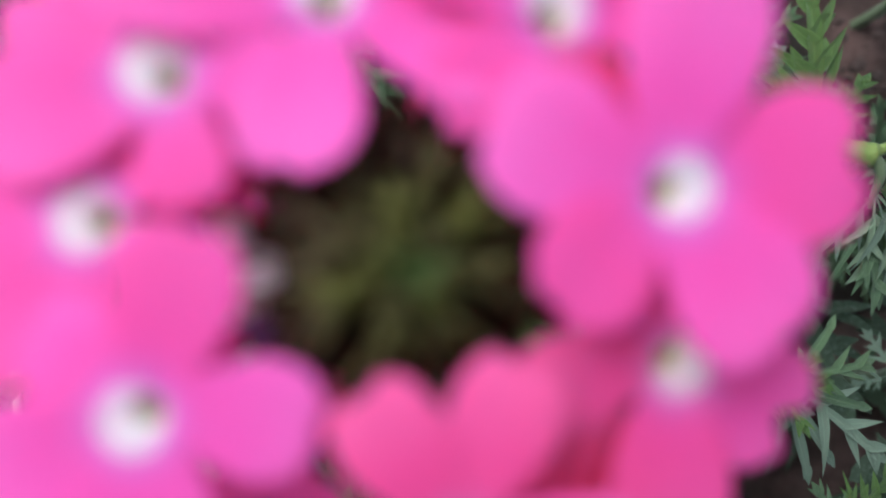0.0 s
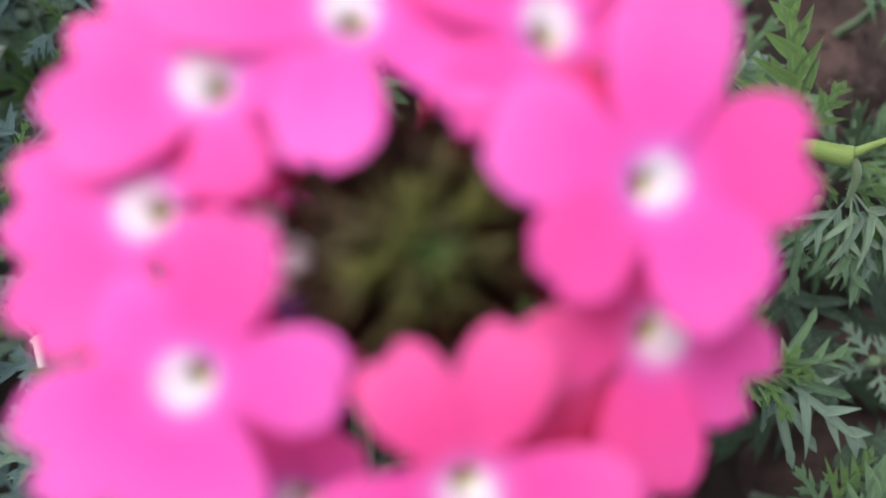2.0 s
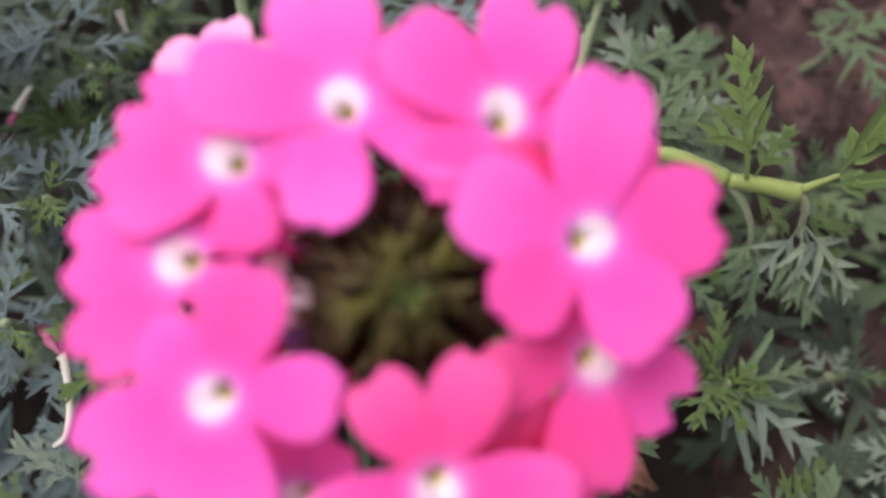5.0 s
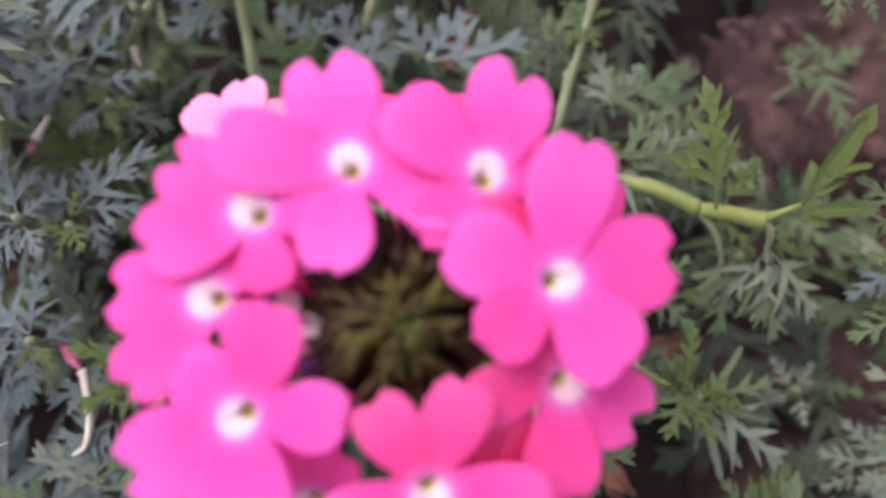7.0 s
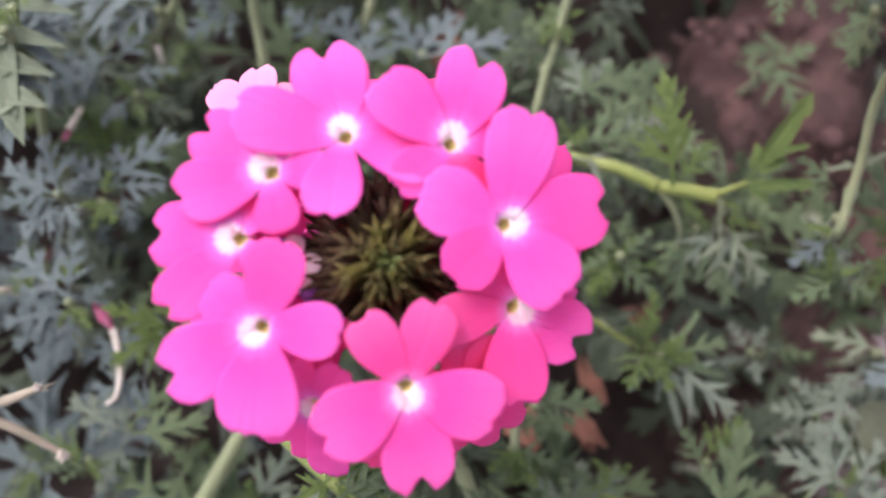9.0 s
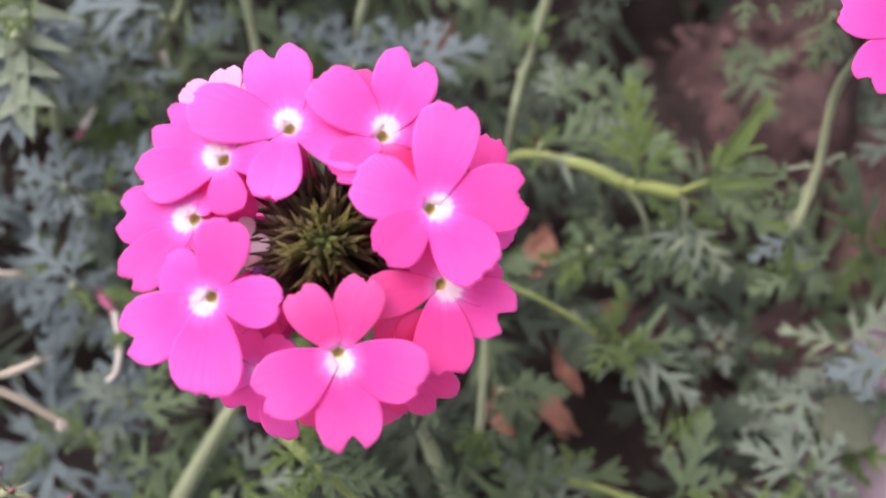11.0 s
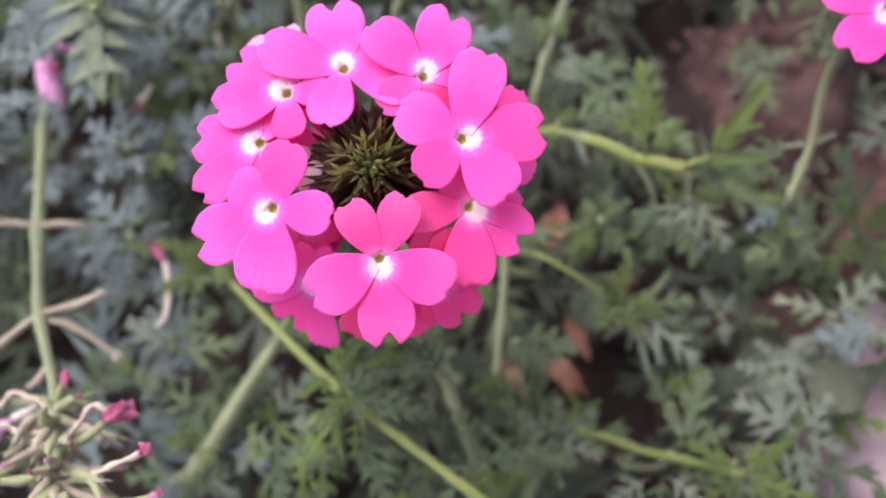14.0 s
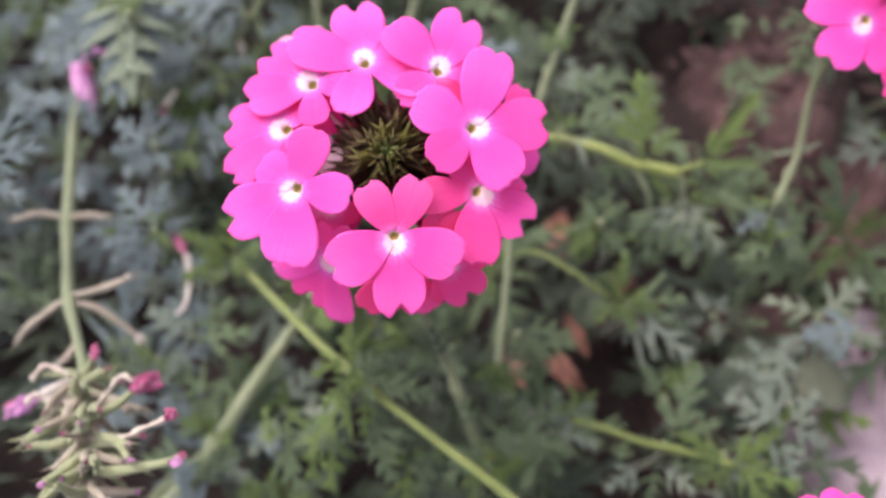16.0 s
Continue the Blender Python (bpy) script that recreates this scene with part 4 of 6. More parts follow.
leaf(plant, (-0.0458, -0.0186, 0.0250), (-0.0376, -0.0249, 0.0250), "green", 1, 4)
leaf(plant, (-0.0469, -0.0186, 0.0250), (-0.0509, -0.0249, 0.0250), "shade", 3, -4)
leaf(plant, (-0.0495, -0.0186, 0.0240), (-0.0554, -0.0143, 0.0240), "shade", 1, -10)
leaf(plant, (-0.0733, -0.0192, 0.0300), (-0.0761, -0.0242, 0.0320), "fresh", 3, 5)
leaf(plant, (-0.0477, -0.0145, 0.0200), (-0.0417, -0.0189, 0.0200), "fresh", 1, 10)
plant = leafy((0.0352, 0.0509, 0.0000), (0.0292, 0.0410, 0.0420), "verbena shoot with large feathery grey-green leaves")
leaf(plant, (0.0297, 0.0407, 0.0420), (0.0484, 0.0439, 0.0460), "green", 3, 5)
leaf(plant, (0.0297, 0.0390, 0.0420), (0.0443, 0.0356, 0.0420), "grey", 1, -10)
leaf(plant, (0.0292, 0.0418, 0.0420), (0.0279, 0.0452, 0.0450), "fresh", 1, 11)
leaf(plant, (0.0287, 0.0412, 0.0420), (0.0252, 0.0414, 0.0450), "fresh", 3, -12)
leaf(plant, (0.0290, 0.0404, 0.0430), (0.0316, 0.0412, 0.0470), "fresh", 0, 8)
leaf(plant, (0.0292, 0.0396, 0.0420), (0.0276, 0.0348, 0.0450), "fresh", 1, -14)
leaf(plant, (0.0296, 0.0524, 0.0380), (0.0447, 0.0581, 0.0400), "green", 0, -5)
leaf(plant, (0.0337, 0.0514, 0.0360), (0.0308, 0.0647, 0.0360), "grey", 2, 2)
leaf(plant, (0.0351, 0.0464, 0.0400), (0.0435, 0.0518, 0.0420), "green", 1, -6)
leaf(plant, (0.0347, 0.0522, 0.0370), (0.0391, 0.0608, 0.0390), "grey", 4, 8)
leaf(plant, (0.0292, 0.0534, 0.0370), (0.0245, 0.0507, 0.0380), "shade", 4, -10)
plant = leafy((0.0287, 0.0654, 0.0000), (0.0254, 0.0594, 0.0370), "verbena shoot around a pale green node")
# shade behind the flower is put into these leaves by the darker copy
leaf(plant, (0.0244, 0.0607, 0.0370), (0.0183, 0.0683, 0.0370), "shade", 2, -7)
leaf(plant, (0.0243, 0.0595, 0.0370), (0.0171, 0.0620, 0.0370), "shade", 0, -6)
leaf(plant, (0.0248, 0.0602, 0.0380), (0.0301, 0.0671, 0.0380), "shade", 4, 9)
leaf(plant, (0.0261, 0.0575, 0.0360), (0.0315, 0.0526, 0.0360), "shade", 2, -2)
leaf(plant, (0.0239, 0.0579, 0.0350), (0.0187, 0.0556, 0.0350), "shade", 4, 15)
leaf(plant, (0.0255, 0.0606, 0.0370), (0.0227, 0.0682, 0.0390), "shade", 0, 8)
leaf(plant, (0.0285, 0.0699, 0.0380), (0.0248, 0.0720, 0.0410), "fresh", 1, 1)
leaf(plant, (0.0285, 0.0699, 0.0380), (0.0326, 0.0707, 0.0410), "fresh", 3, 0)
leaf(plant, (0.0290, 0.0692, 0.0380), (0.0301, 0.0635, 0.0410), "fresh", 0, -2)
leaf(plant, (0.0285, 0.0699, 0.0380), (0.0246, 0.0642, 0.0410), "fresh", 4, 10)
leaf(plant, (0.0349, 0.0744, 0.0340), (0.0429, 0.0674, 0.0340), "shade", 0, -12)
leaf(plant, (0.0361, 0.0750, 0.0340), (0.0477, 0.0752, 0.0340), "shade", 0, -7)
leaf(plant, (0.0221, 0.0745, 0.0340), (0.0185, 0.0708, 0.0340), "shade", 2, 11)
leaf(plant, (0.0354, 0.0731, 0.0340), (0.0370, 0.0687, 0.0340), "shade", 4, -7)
plant = leafy((0.0664, 0.0311, 0.0000), (0.0545, 0.0258, 0.0370), "fan of fresh green cut leaves under a forked shoot")
leaf(plant, (0.0523, 0.0247, 0.0370), (0.0513, 0.0119, 0.0340), "green", 2, -14)
leaf(plant, (0.0556, 0.0258, 0.0370), (0.0613, 0.0114, 0.0350), "green", 0, -12)
leaf(plant, (0.0577, 0.0258, 0.0370), (0.0690, 0.0146, 0.0350), "green", 3, 7)
leaf(plant, (0.0581, 0.0272, 0.0380), (0.0667, 0.0260, 0.0380), "fresh", 2, -9)
leaf(plant, (0.0545, 0.0252, 0.0370), (0.0557, 0.0151, 0.0360), "green", 1, -1)
leaf(plant, (0.0510, 0.0249, 0.0360), (0.0473, 0.0173, 0.0360), "green", 2, 4)
leaf(plant, (0.0596, 0.0249, 0.0360), (0.0661, 0.0194, 0.0360), "fresh", 0, 8)
leaf(plant, (0.0602, 0.0242, 0.0340), (0.0605, 0.0132, 0.0340), "green", 1, 2)
plant = leafy((0.0476, 0.0258, 0.0000), (0.0397, 0.0208, 0.0350), "verbena shoot with soft dull green leaves")
leaf(plant, (0.0397, 0.0208, 0.0350), (0.0460, 0.0253, 0.0370), "green", 1, 5)
leaf(plant, (0.0394, 0.0215, 0.0340), (0.0353, 0.0266, 0.0340), "green", 3, -14)
leaf(plant, (0.0395, 0.0200, 0.0330), (0.0462, 0.0134, 0.0330), "green", 0, 5)
leaf(plant, (0.0390, 0.0200, 0.0330), (0.0336, 0.0135, 0.0330), "fresh", 2, 1)
leaf(plant, (0.0388, 0.0210, 0.0340), (0.0317, 0.0188, 0.0340), "green", 1, 6)
leaf(plant, (0.0404, 0.0251, 0.0300), (0.0429, 0.0309, 0.0300), "green", 2, -11)
leaf(plant, (0.0361, 0.0298, 0.0300), (0.0395, 0.0303, 0.0300), "green", 4, 3)
leaf(plant, (0.0356, 0.0183, 0.0300), (0.0353, 0.0116, 0.0300), "fresh", 4, 2)
plant = leafy((0.0504, 0.0047, 0.0000), (0.0467, 0.0016, 0.0330), "verbena shoot with star of green leaves and bright tip")
for tip, tone, kind in (((0.0412, -0.0056, 0.0310), "grey", 10), ((0.0514, -0.0128, 0.0310), "grey", 10), ((0.0548, -0.0104, 0.0315), "grey", 10), ((0.0625, -0.0097, 0.0320), "grey", 7),
                        ((0.0607, 0.0044, 0.0330), "green", 7), ((0.0556, 0.0103, 0.0330), "green", 10), ((0.0603, -0.0024, 0.0320), "green", 10), ((0.0468, -0.0078, 0.0310), "grey", 10),
                        ((0.0420, 0.0062, 0.0330), "green", 10), ((0.0400, 0.0015, 0.0325), "green", 10)):
    leaf(plant, Vector((0.0472, 0.0009, 0.0320)).lerp(tip, 0.06), tip, tone, kind, 0, 0.8)
leaf(plant, (0.0466, 0.0006, 0.0330), (0.0436, -0.0016, 0.0360), "fresh", 1, -11)
leaf(plant, (0.0470, 0.0008, 0.0330), (0.0478, -0.0034, 0.0360), "fresh", 3, -8)
leaf(plant, (0.0472, 0.0012, 0.0330), (0.0500, 0.0040, 0.0370), "fresh", 0, -2)
leaf(plant, (0.0468, 0.0012, 0.0330), (0.0440, 0.0040, 0.0370), "fresh", 1, -6)
leaf(plant, (0.0474, 0.0008, 0.0330), (0.0518, 0.0000, 0.0360), "fresh", 0, 4)
plant = leafy((0.0774, 0.0033, 0.0000), (0.0695, 0.0033, 0.0200), "dull blue-grey verbena shoot in the shade")
leaf(plant, (0.0690, 0.0033, 0.0200), (0.0656, 0.0093, 0.0210), "grey", 4, 0)
leaf(plant, (0.0695, 0.0033, 0.0200), (0.0727, 0.0081, 0.0210), "grey", 2, 3)
leaf(plant, (0.0700, 0.0022, 0.0200), (0.0709, -0.0035, 0.0200), "grey", 2, 3)
leaf(plant, (0.0683, 0.0022, 0.0200), (0.0630, 0.0011, 0.0200), "grey", 0, -5)
leaf(plant, (0.0713, 0.0033, 0.0200), (0.0771, 0.0045, 0.0200), "shade", 0, -13)
plant = leafy((0.0640, -0.0229, 0.0000), (0.0557, -0.0189, 0.0290), "verbena shoot with lobed mid-green leaves")
leaf(plant, (0.0550, -0.0189, 0.0290), (0.0633, -0.0108, 0.0320), "fresh", 3, 7)
leaf(plant, (0.0552, -0.0194, 0.0290), (0.0509, -0.0129, 0.0310), "green", 2, -5)
leaf(plant, (0.0560, -0.0194, 0.0290), (0.0653, -0.0171, 0.0300), "green", 0, 9)
leaf(plant, (0.0557, -0.0205, 0.0280), (0.0586, -0.0246, 0.0280), "green", 1, 4)
plant = leafy((0.0912, -0.0131, 0.0000), (0.0812, -0.0097, 0.0220), "pale grey verbena shoot on open soil")
leaf(plant, (0.0827, -0.0086, 0.0220), (0.0773, -0.0025, 0.0230), "grey", 4, 1)
leaf(plant, (0.0805, -0.0102, 0.0220), (0.0724, -0.0082, 0.0220), "grey", 0, 0)
leaf(plant, (0.0813, -0.0113, 0.0220), (0.0786, -0.0162, 0.0220), "grey", 4, -4)
leaf(plant, (0.0822, -0.0102, 0.0220), (0.0890, -0.0036, 0.0220), "grey", 2, 10)
leaf(plant, (0.0827, -0.0108, 0.0220), (0.0915, -0.0113, 0.0220), "grey", 0, 7)
leaf(plant, (0.0824, -0.0124, 0.0210), (0.0856, -0.0200, 0.0210), "grey", 1, -5)
leaf(plant, (0.0801, -0.0125, 0.0200), (0.0731, -0.0146, 0.0200), "grey", 1, 11)
plant = leafy((0.0984, 0.0336, 0.0000), (0.0775, 0.0257, 0.0460), "verbena shoot at a node of a tall pale stem")
leaf(plant, (0.0766, 0.0309, 0.0480), (0.0708, 0.0367, 0.0480), "green", 2, 5)
leaf(plant, (0.0764, 0.0302, 0.0470), (0.0697, 0.0276, 0.0470), "green", 0, -8)
leaf(plant, (0.0768, 0.0294, 0.0460), (0.0754, 0.0247, 0.0460), "green", 4, -11)
leaf(plant, (0.0763, 0.0140, 0.0460), (0.0683, 0.0109, 0.0450), "green", 0, 8)
leaf(plant, (0.0777, 0.0140, 0.0460), (0.0838, 0.0111, 0.0450), "green", 2, 11)
leaf(plant, (0.0758, 0.0144, 0.0470), (0.0711, 0.0151, 0.0490), "fresh", 1, -12)
leaf(plant, (0.0758, 0.0142, 0.0470), (0.0784, 0.0153, 0.0500), "fresh", 3, 4)
leaf(plant, (0.0758, 0.0144, 0.0470), (0.0747, 0.0173, 0.0500), "fresh", 0, 6)
leaf(plant, (0.0773, 0.0150, 0.0460), (0.0825, 0.0171, 0.0480), "green", 1, -2)
leaf(plant, (0.0758, 0.0249, 0.0450), (0.0715, 0.0218, 0.0450), "green", 2, 9)
leaf(plant, (0.0822, 0.0330, 0.0460), (0.0859, 0.0298, 0.0460), "green", 2, 3)
plant = leafy((0.1168, 0.0852, 0.0000), (0.0839, 0.0625, 0.0550), "grey verbena shoot tip over the soil")
leaf(plant, (0.0836, 0.0636, 0.0550), (0.0792, 0.0529, 0.0540), "green", 0, 1)
leaf(plant, (0.0840, 0.0674, 0.0540), (0.0775, 0.0631, 0.0540), "green", 2, -9)
leaf(plant, (0.0738, 0.0687, 0.0500), (0.0760, 0.0639, 0.0500), "green", 4, -7)
leaf(plant, (0.0698, 0.0699, 0.0500), (0.0689, 0.0626, 0.0500), "green", 2, 0)
leaf(plant, (0.0847, 0.0603, 0.0530), (0.0809, 0.0528, 0.0530), "green", 4, -11)
plant = leafy((0.0790, 0.0740, 0.0000), (0.0800, 0.0690, 0.0180), "low grey verbena leaves spread on bare soil")
leaf(plant, (0.0712, 0.0686, 0.0200), (0.0824, 0.0651, 0.0200), "green", 0, 4)
leaf(plant, (0.0840, 0.0730, 0.0200), (0.0740, 0.0715, 0.0190), "green", 2, -8)
leaf(plant, (0.0800, 0.0690, 0.0190), (0.0850, 0.0560, 0.0220), "green", 7, 0)
leaf(plant, (0.0800, 0.0690, 0.0180), (0.0905, 0.0725, 0.0200), "green", 5, 8)
leaf(plant, (0.0940, 0.0640, 0.0260), (0.0960, 0.0770, 0.0280), "green", 2, 0)
plant = leafy((0.0260, -0.0105, 0.0000), (0.0217, -0.0083, 0.0400), "small verbena shoot with clustered narrow green leaves")
leaf(plant, (0.0217, -0.0078, 0.0410), (0.0334, -0.0084, 0.0410), "green", 0, 7)
leaf(plant, (0.0221, -0.0086, 0.0410), (0.0228, -0.0144, 0.0400), "green", 4, 11)
leaf(plant, (0.0231, -0.0086, 0.0410), (0.0278, -0.0139, 0.0400), "green", 2, 1)
leaf(plant, (0.0212, -0.0088, 0.0400), (0.0196, -0.0137, 0.0400), "green", 1, 10)
leaf(plant, (0.0227, -0.0073, 0.0410), (0.0286, -0.0097, 0.0410), "shade", 0, -5)
plant = leafy((0.0225, -0.0241, 0.0000), (0.0189, -0.0189, 0.0410), "verbena shoot with dense bright green tip")
leaf(plant, (0.0189, -0.0189, 0.0410), (0.0246, -0.0181, 0.0430), "fresh", 1, 14)
leaf(plant, (0.0189, -0.0189, 0.0410), (0.0163, -0.0220, 0.0430), "fresh", 3, -15)
leaf(plant, (0.0189, -0.0189, 0.0410), (0.0210, -0.0219, 0.0440), "fresh", 0, -15)
leaf(plant, (0.0184, -0.0184, 0.0410), (0.0153, -0.0191, 0.0440), "fresh", 1, 15)
leaf(plant, (0.0372, -0.0222, 0.0310), (0.0337, -0.0190, 0.0340), "fresh", 3, -6)
leaf(plant, (0.0372, -0.0222, 0.0310), (0.0326, -0.0241, 0.0330), "fresh", 1, -11)
leaf(plant, (0.0372, -0.0227, 0.0310), (0.0387, -0.0261, 0.0330), "green", 1, -13)
leaf(plant, (0.0367, -0.0222, 0.0310), (0.0398, -0.0195, 0.0340), "fresh", 0, 5)
leaf(plant, (0.0298, -0.0193, 0.0300), (0.0276, -0.0234, 0.0300), "green", 2, -1)
leaf(plant, (0.0287, -0.0203, 0.0300), (0.0339, -0.0224, 0.0300), "green", 1, -8)
plant = leafy((-0.0065, -0.0271, 0.0200), (-0.0119, -0.0213, 0.0520), "pale grey-green shoot with fresh leaves at its node")
leaf(plant, (-0.0121, -0.0234, 0.0620), (-0.0012, -0.0163, 0.0640), "green", 3, -6)
leaf(plant, (-0.0088, -0.0238, 0.0610), (0.0057, -0.0250, 0.0610), "green", 3, 0)
leaf(plant, (-0.0101, -0.0225, 0.0610), (-0.0171, -0.0296, 0.0610), "fresh", 1, 14)
leaf(plant, (-0.0118, -0.0222, 0.0580), (-0.0087, -0.0123, 0.0610), "fresh", 4, -10)
leaf(plant, (-0.0121, -0.0214, 0.0600), (-0.0168, -0.0209, 0.0620), "fresh", 1, 10)
leaf(plant, (-0.0093, -0.0253, 0.0570), (-0.0225, -0.0370, 0.0530), "fresh", 1, 15)
leaf(plant, (-0.0082, -0.0262, 0.0560), (-0.0089, -0.0349, 0.0530), "fresh", 1, -7)
leaf(plant, (-0.0089, -0.0278, 0.0500), (-0.0033, -0.0453, 0.0440), "green", 3, 14)
leaf(plant, (-0.0145, -0.0200, 0.0500), (-0.0103, -0.0117, 0.0520), "fresh", 4, 12)
leaf(plant, (-0.0087, -0.0237, 0.0620), (-0.0123, -0.0274, 0.0640), "fresh", 1, -7)
leaf(plant, (-0.0132, -0.0196, 0.0620), (-0.0120, -0.0108, 0.0640), "fresh", 10, 0, 1.1)
leaf(plant, (-0.0126, -0.0192, 0.0610), (-0.0012, -0.0150, 0.0630), "fresh", 6, 6, 1.3)
leaf(plant, (-0.0116, -0.0202, 0.0600), (0.0010, -0.0232, 0.0610), "green", 6, -4, 1.3)
leaf(plant, (-0.0120, -0.0190, 0.0620), (-0.0070, -0.0122, 0.0640), "fresh", 9, 5)
leaf(plant, (-0.0120, -0.0202, 0.0610), (-0.0066, -0.0268, 0.0610), "fresh", 6, 8, 1.2)
leaf(plant, (-0.0126, -0.0196, 0.0610), (-0.0186, -0.0240, 0.0610), "fresh", 6, -8, 1.2)
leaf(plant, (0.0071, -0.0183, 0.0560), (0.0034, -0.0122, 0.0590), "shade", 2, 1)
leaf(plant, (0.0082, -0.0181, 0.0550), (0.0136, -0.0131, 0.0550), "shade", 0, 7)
leaf(plant, (-0.0125, -0.0302, 0.0480), (-0.0269, -0.0379, 0.0440), "green", 3, -2)
leaf(plant, (-0.0152, -0.0314, 0.0460), (-0.0178, -0.0464, 0.0420), "fresh", 1, 5)
leaf(plant, (-0.0206, -0.0304, 0.0440), (-0.0221, -0.0444, 0.0400), "fresh", 1, 6)
plant = leafy((0.0147, -0.0411, 0.0000), (0.0160, -0.0346, 0.0400), "broad soft green verbena leaves below the flower")
leaf(plant, (0.0147, -0.0324, 0.0420), (0.0081, -0.0410, 0.0420), "green", 0, -9)
leaf(plant, (0.0147, -0.0324, 0.0420), (0.0279, -0.0338, 0.0420), "green", 3, -4)
leaf(plant, (0.0147, -0.0324, 0.0420), (0.0212, -0.0435, 0.0420), "fresh", 1, -12)
leaf(plant, (0.0145, -0.0298, 0.0380), (0.0089, -0.0216, 0.0380), "green", 0, 7)
leaf(plant, (0.0206, -0.0292, 0.0360), (0.0328, -0.0234, 0.0360), "green", 7, 13)
leaf(plant, (0.0207, -0.0304, 0.0360), (0.0331, -0.0319, 0.0360), "green", 2, 6)
leaf(plant, (0.0135, -0.0337, 0.0420), (0.0132, -0.0463, 0.0420), "fresh", 1, 9)
leaf(plant, (0.0046, -0.0328, 0.0360), (0.0018, -0.0437, 0.0360), "green", 0, -13)
leaf(plant, (-0.0301, -0.0438, 0.0380), (-0.0392, -0.0503, 0.0380), "fresh", 1, 0)
leaf(plant, (-0.0304, -0.0379, 0.0400), (-0.0343, -0.0285, 0.0400), "fresh", 1, -13)
leaf(plant, (-0.0311, -0.0367, 0.0380), (-0.0237, -0.0457, 0.0380), "green", 0, 3)
leaf(plant, (-0.0357, -0.0442, 0.0360), (-0.0272, -0.0506, 0.0360), "green", 3, -2)
leaf(plant, (-0.0484, -0.0258, 0.0300), (-0.0606, -0.0186, 0.0300), "green", 0, 8)
leaf(plant, (-0.0486, -0.0202, 0.0280), (-0.0425, -0.0143, 0.0280), "green", 3, -13)
leaf(plant, (-0.0446, -0.0186, 0.0280), (-0.0545, -0.0339, 0.0280), "green", 0, -3)
leaf(plant, (-0.0494, -0.0464, 0.0360), (-0.0391, -0.0384, 0.0360), "green", 0, 14)
plant = leafy((-0.0570, -0.0130, 0.0000), (-0.0555, -0.0120, 0.0330), "soft grey-green verbena shoot under a faded floret")
leaf(plant, (-0.0555, -0.0140, 0.0330), (-0.0583, 0.0007, 0.0350), "grey", 2, 4)
leaf(plant, (-0.0550, -0.0130, 0.0330), (-0.0664, -0.0070, 0.0350), "grey", 0, -8)
leaf(plant, (-0.0548, -0.0120, 0.0330), (-0.0464, -0.0030, 0.0350), "green", 7, 8)
leaf(plant, (-0.0545, -0.0135, 0.0330), (-0.0411, -0.0100, 0.0340), "green", 2, -4)
leaf(plant, (-0.0555, -0.0145, 0.0320), (-0.0610, -0.0240, 0.0330), "grey", 5, 8)
plant = leafy((-0.0440, -0.0290, 0.0000), (-0.0440, -0.0265, 0.0210), "soft mid-green verbena shoot beside a bent stem")
leaf(plant, (-0.0440, -0.0260, 0.0210), (-0.0490, -0.0170, 0.0230), "green", 6, 5)
leaf(plant, (-0.0436, -0.0262, 0.0210), (-0.0360, -0.0172, 0.0230), "green", 5, -5)
leaf(plant, (-0.0446, -0.0270, 0.0210), (-0.0530, -0.0325, 0.0220), "green", 2, 8)
leaf(plant, (-0.0436, -0.0275, 0.0210), (-0.0390, -0.0350, 0.0220), "green", 6, -8)
leaf(plant, (-0.0434, -0.0268, 0.0210), (-0.0335, -0.0262, 0.0220), "fresh", 5, 0)
plant = leafy((-0.0394, -0.0275, 0.0000), (-0.0327, -0.0273, 0.0240), "soft dull green verbena leaves under a bent stem")
leaf(plant, (-0.0330, -0.0269, 0.0260), (-0.0462, -0.0170, 0.0260), "green", 5, 11)
leaf(plant, (-0.0330, -0.0269, 0.0260), (-0.0248, -0.0155, 0.0260), "grey", 2, 11)
leaf(plant, (-0.0325, -0.0283, 0.0270), (-0.0399, -0.0386, 0.0270), "grey", 5, 10)
leaf(plant, (-0.0299, -0.0293, 0.0260), (-0.0176, -0.0363, 0.0260), "green", 5, 11)
leaf(plant, (-0.0344, -0.0263, 0.0260), (-0.0487, -0.0280, 0.0260), "green", 2, -5)
leaf(plant, (-0.0303, -0.0279, 0.0250), (-0.0183, -0.0258, 0.0250), "grey", 5, -12)
leaf(plant, (-0.0320, -0.0288, 0.0260), (-0.0284, -0.0409, 0.0260), "green", 2, -4)
leaf(plant, (-0.0317, -0.0277, 0.0280), (-0.0321, -0.0223, 0.0320), "fresh", 5, 11)
leaf(plant, (-0.0317, -0.0277, 0.0280), (-0.0256, -0.0309, 0.0320), "fresh", 6, 4)
leaf(plant, (-0.0508, -0.0361, 0.0260), (-0.0622, -0.0262, 0.0260), "green", 5, -14)
leaf(plant, (-0.0508, -0.0361, 0.0260), (-0.0386, -0.0442, 0.0260), "grey", 2, 2)
leaf(plant, (-0.0531, -0.0388, 0.0260), (-0.0648, -0.0423, 0.0260), "green", 2, -11)
plant = leafy((0.0188, -0.0208, 0.0100), (0.0171, -0.0158, 0.0400), "dense green verbena tuft with narrow needle-like lobes")
leaf(plant, (0.0169, -0.0152, 0.0430), (0.0130, -0.0200, 0.0430), "fresh", 7, -4)
leaf(plant, (0.0169, -0.0154, 0.0430), (0.0151, -0.0221, 0.0420), "green", 7, 0)
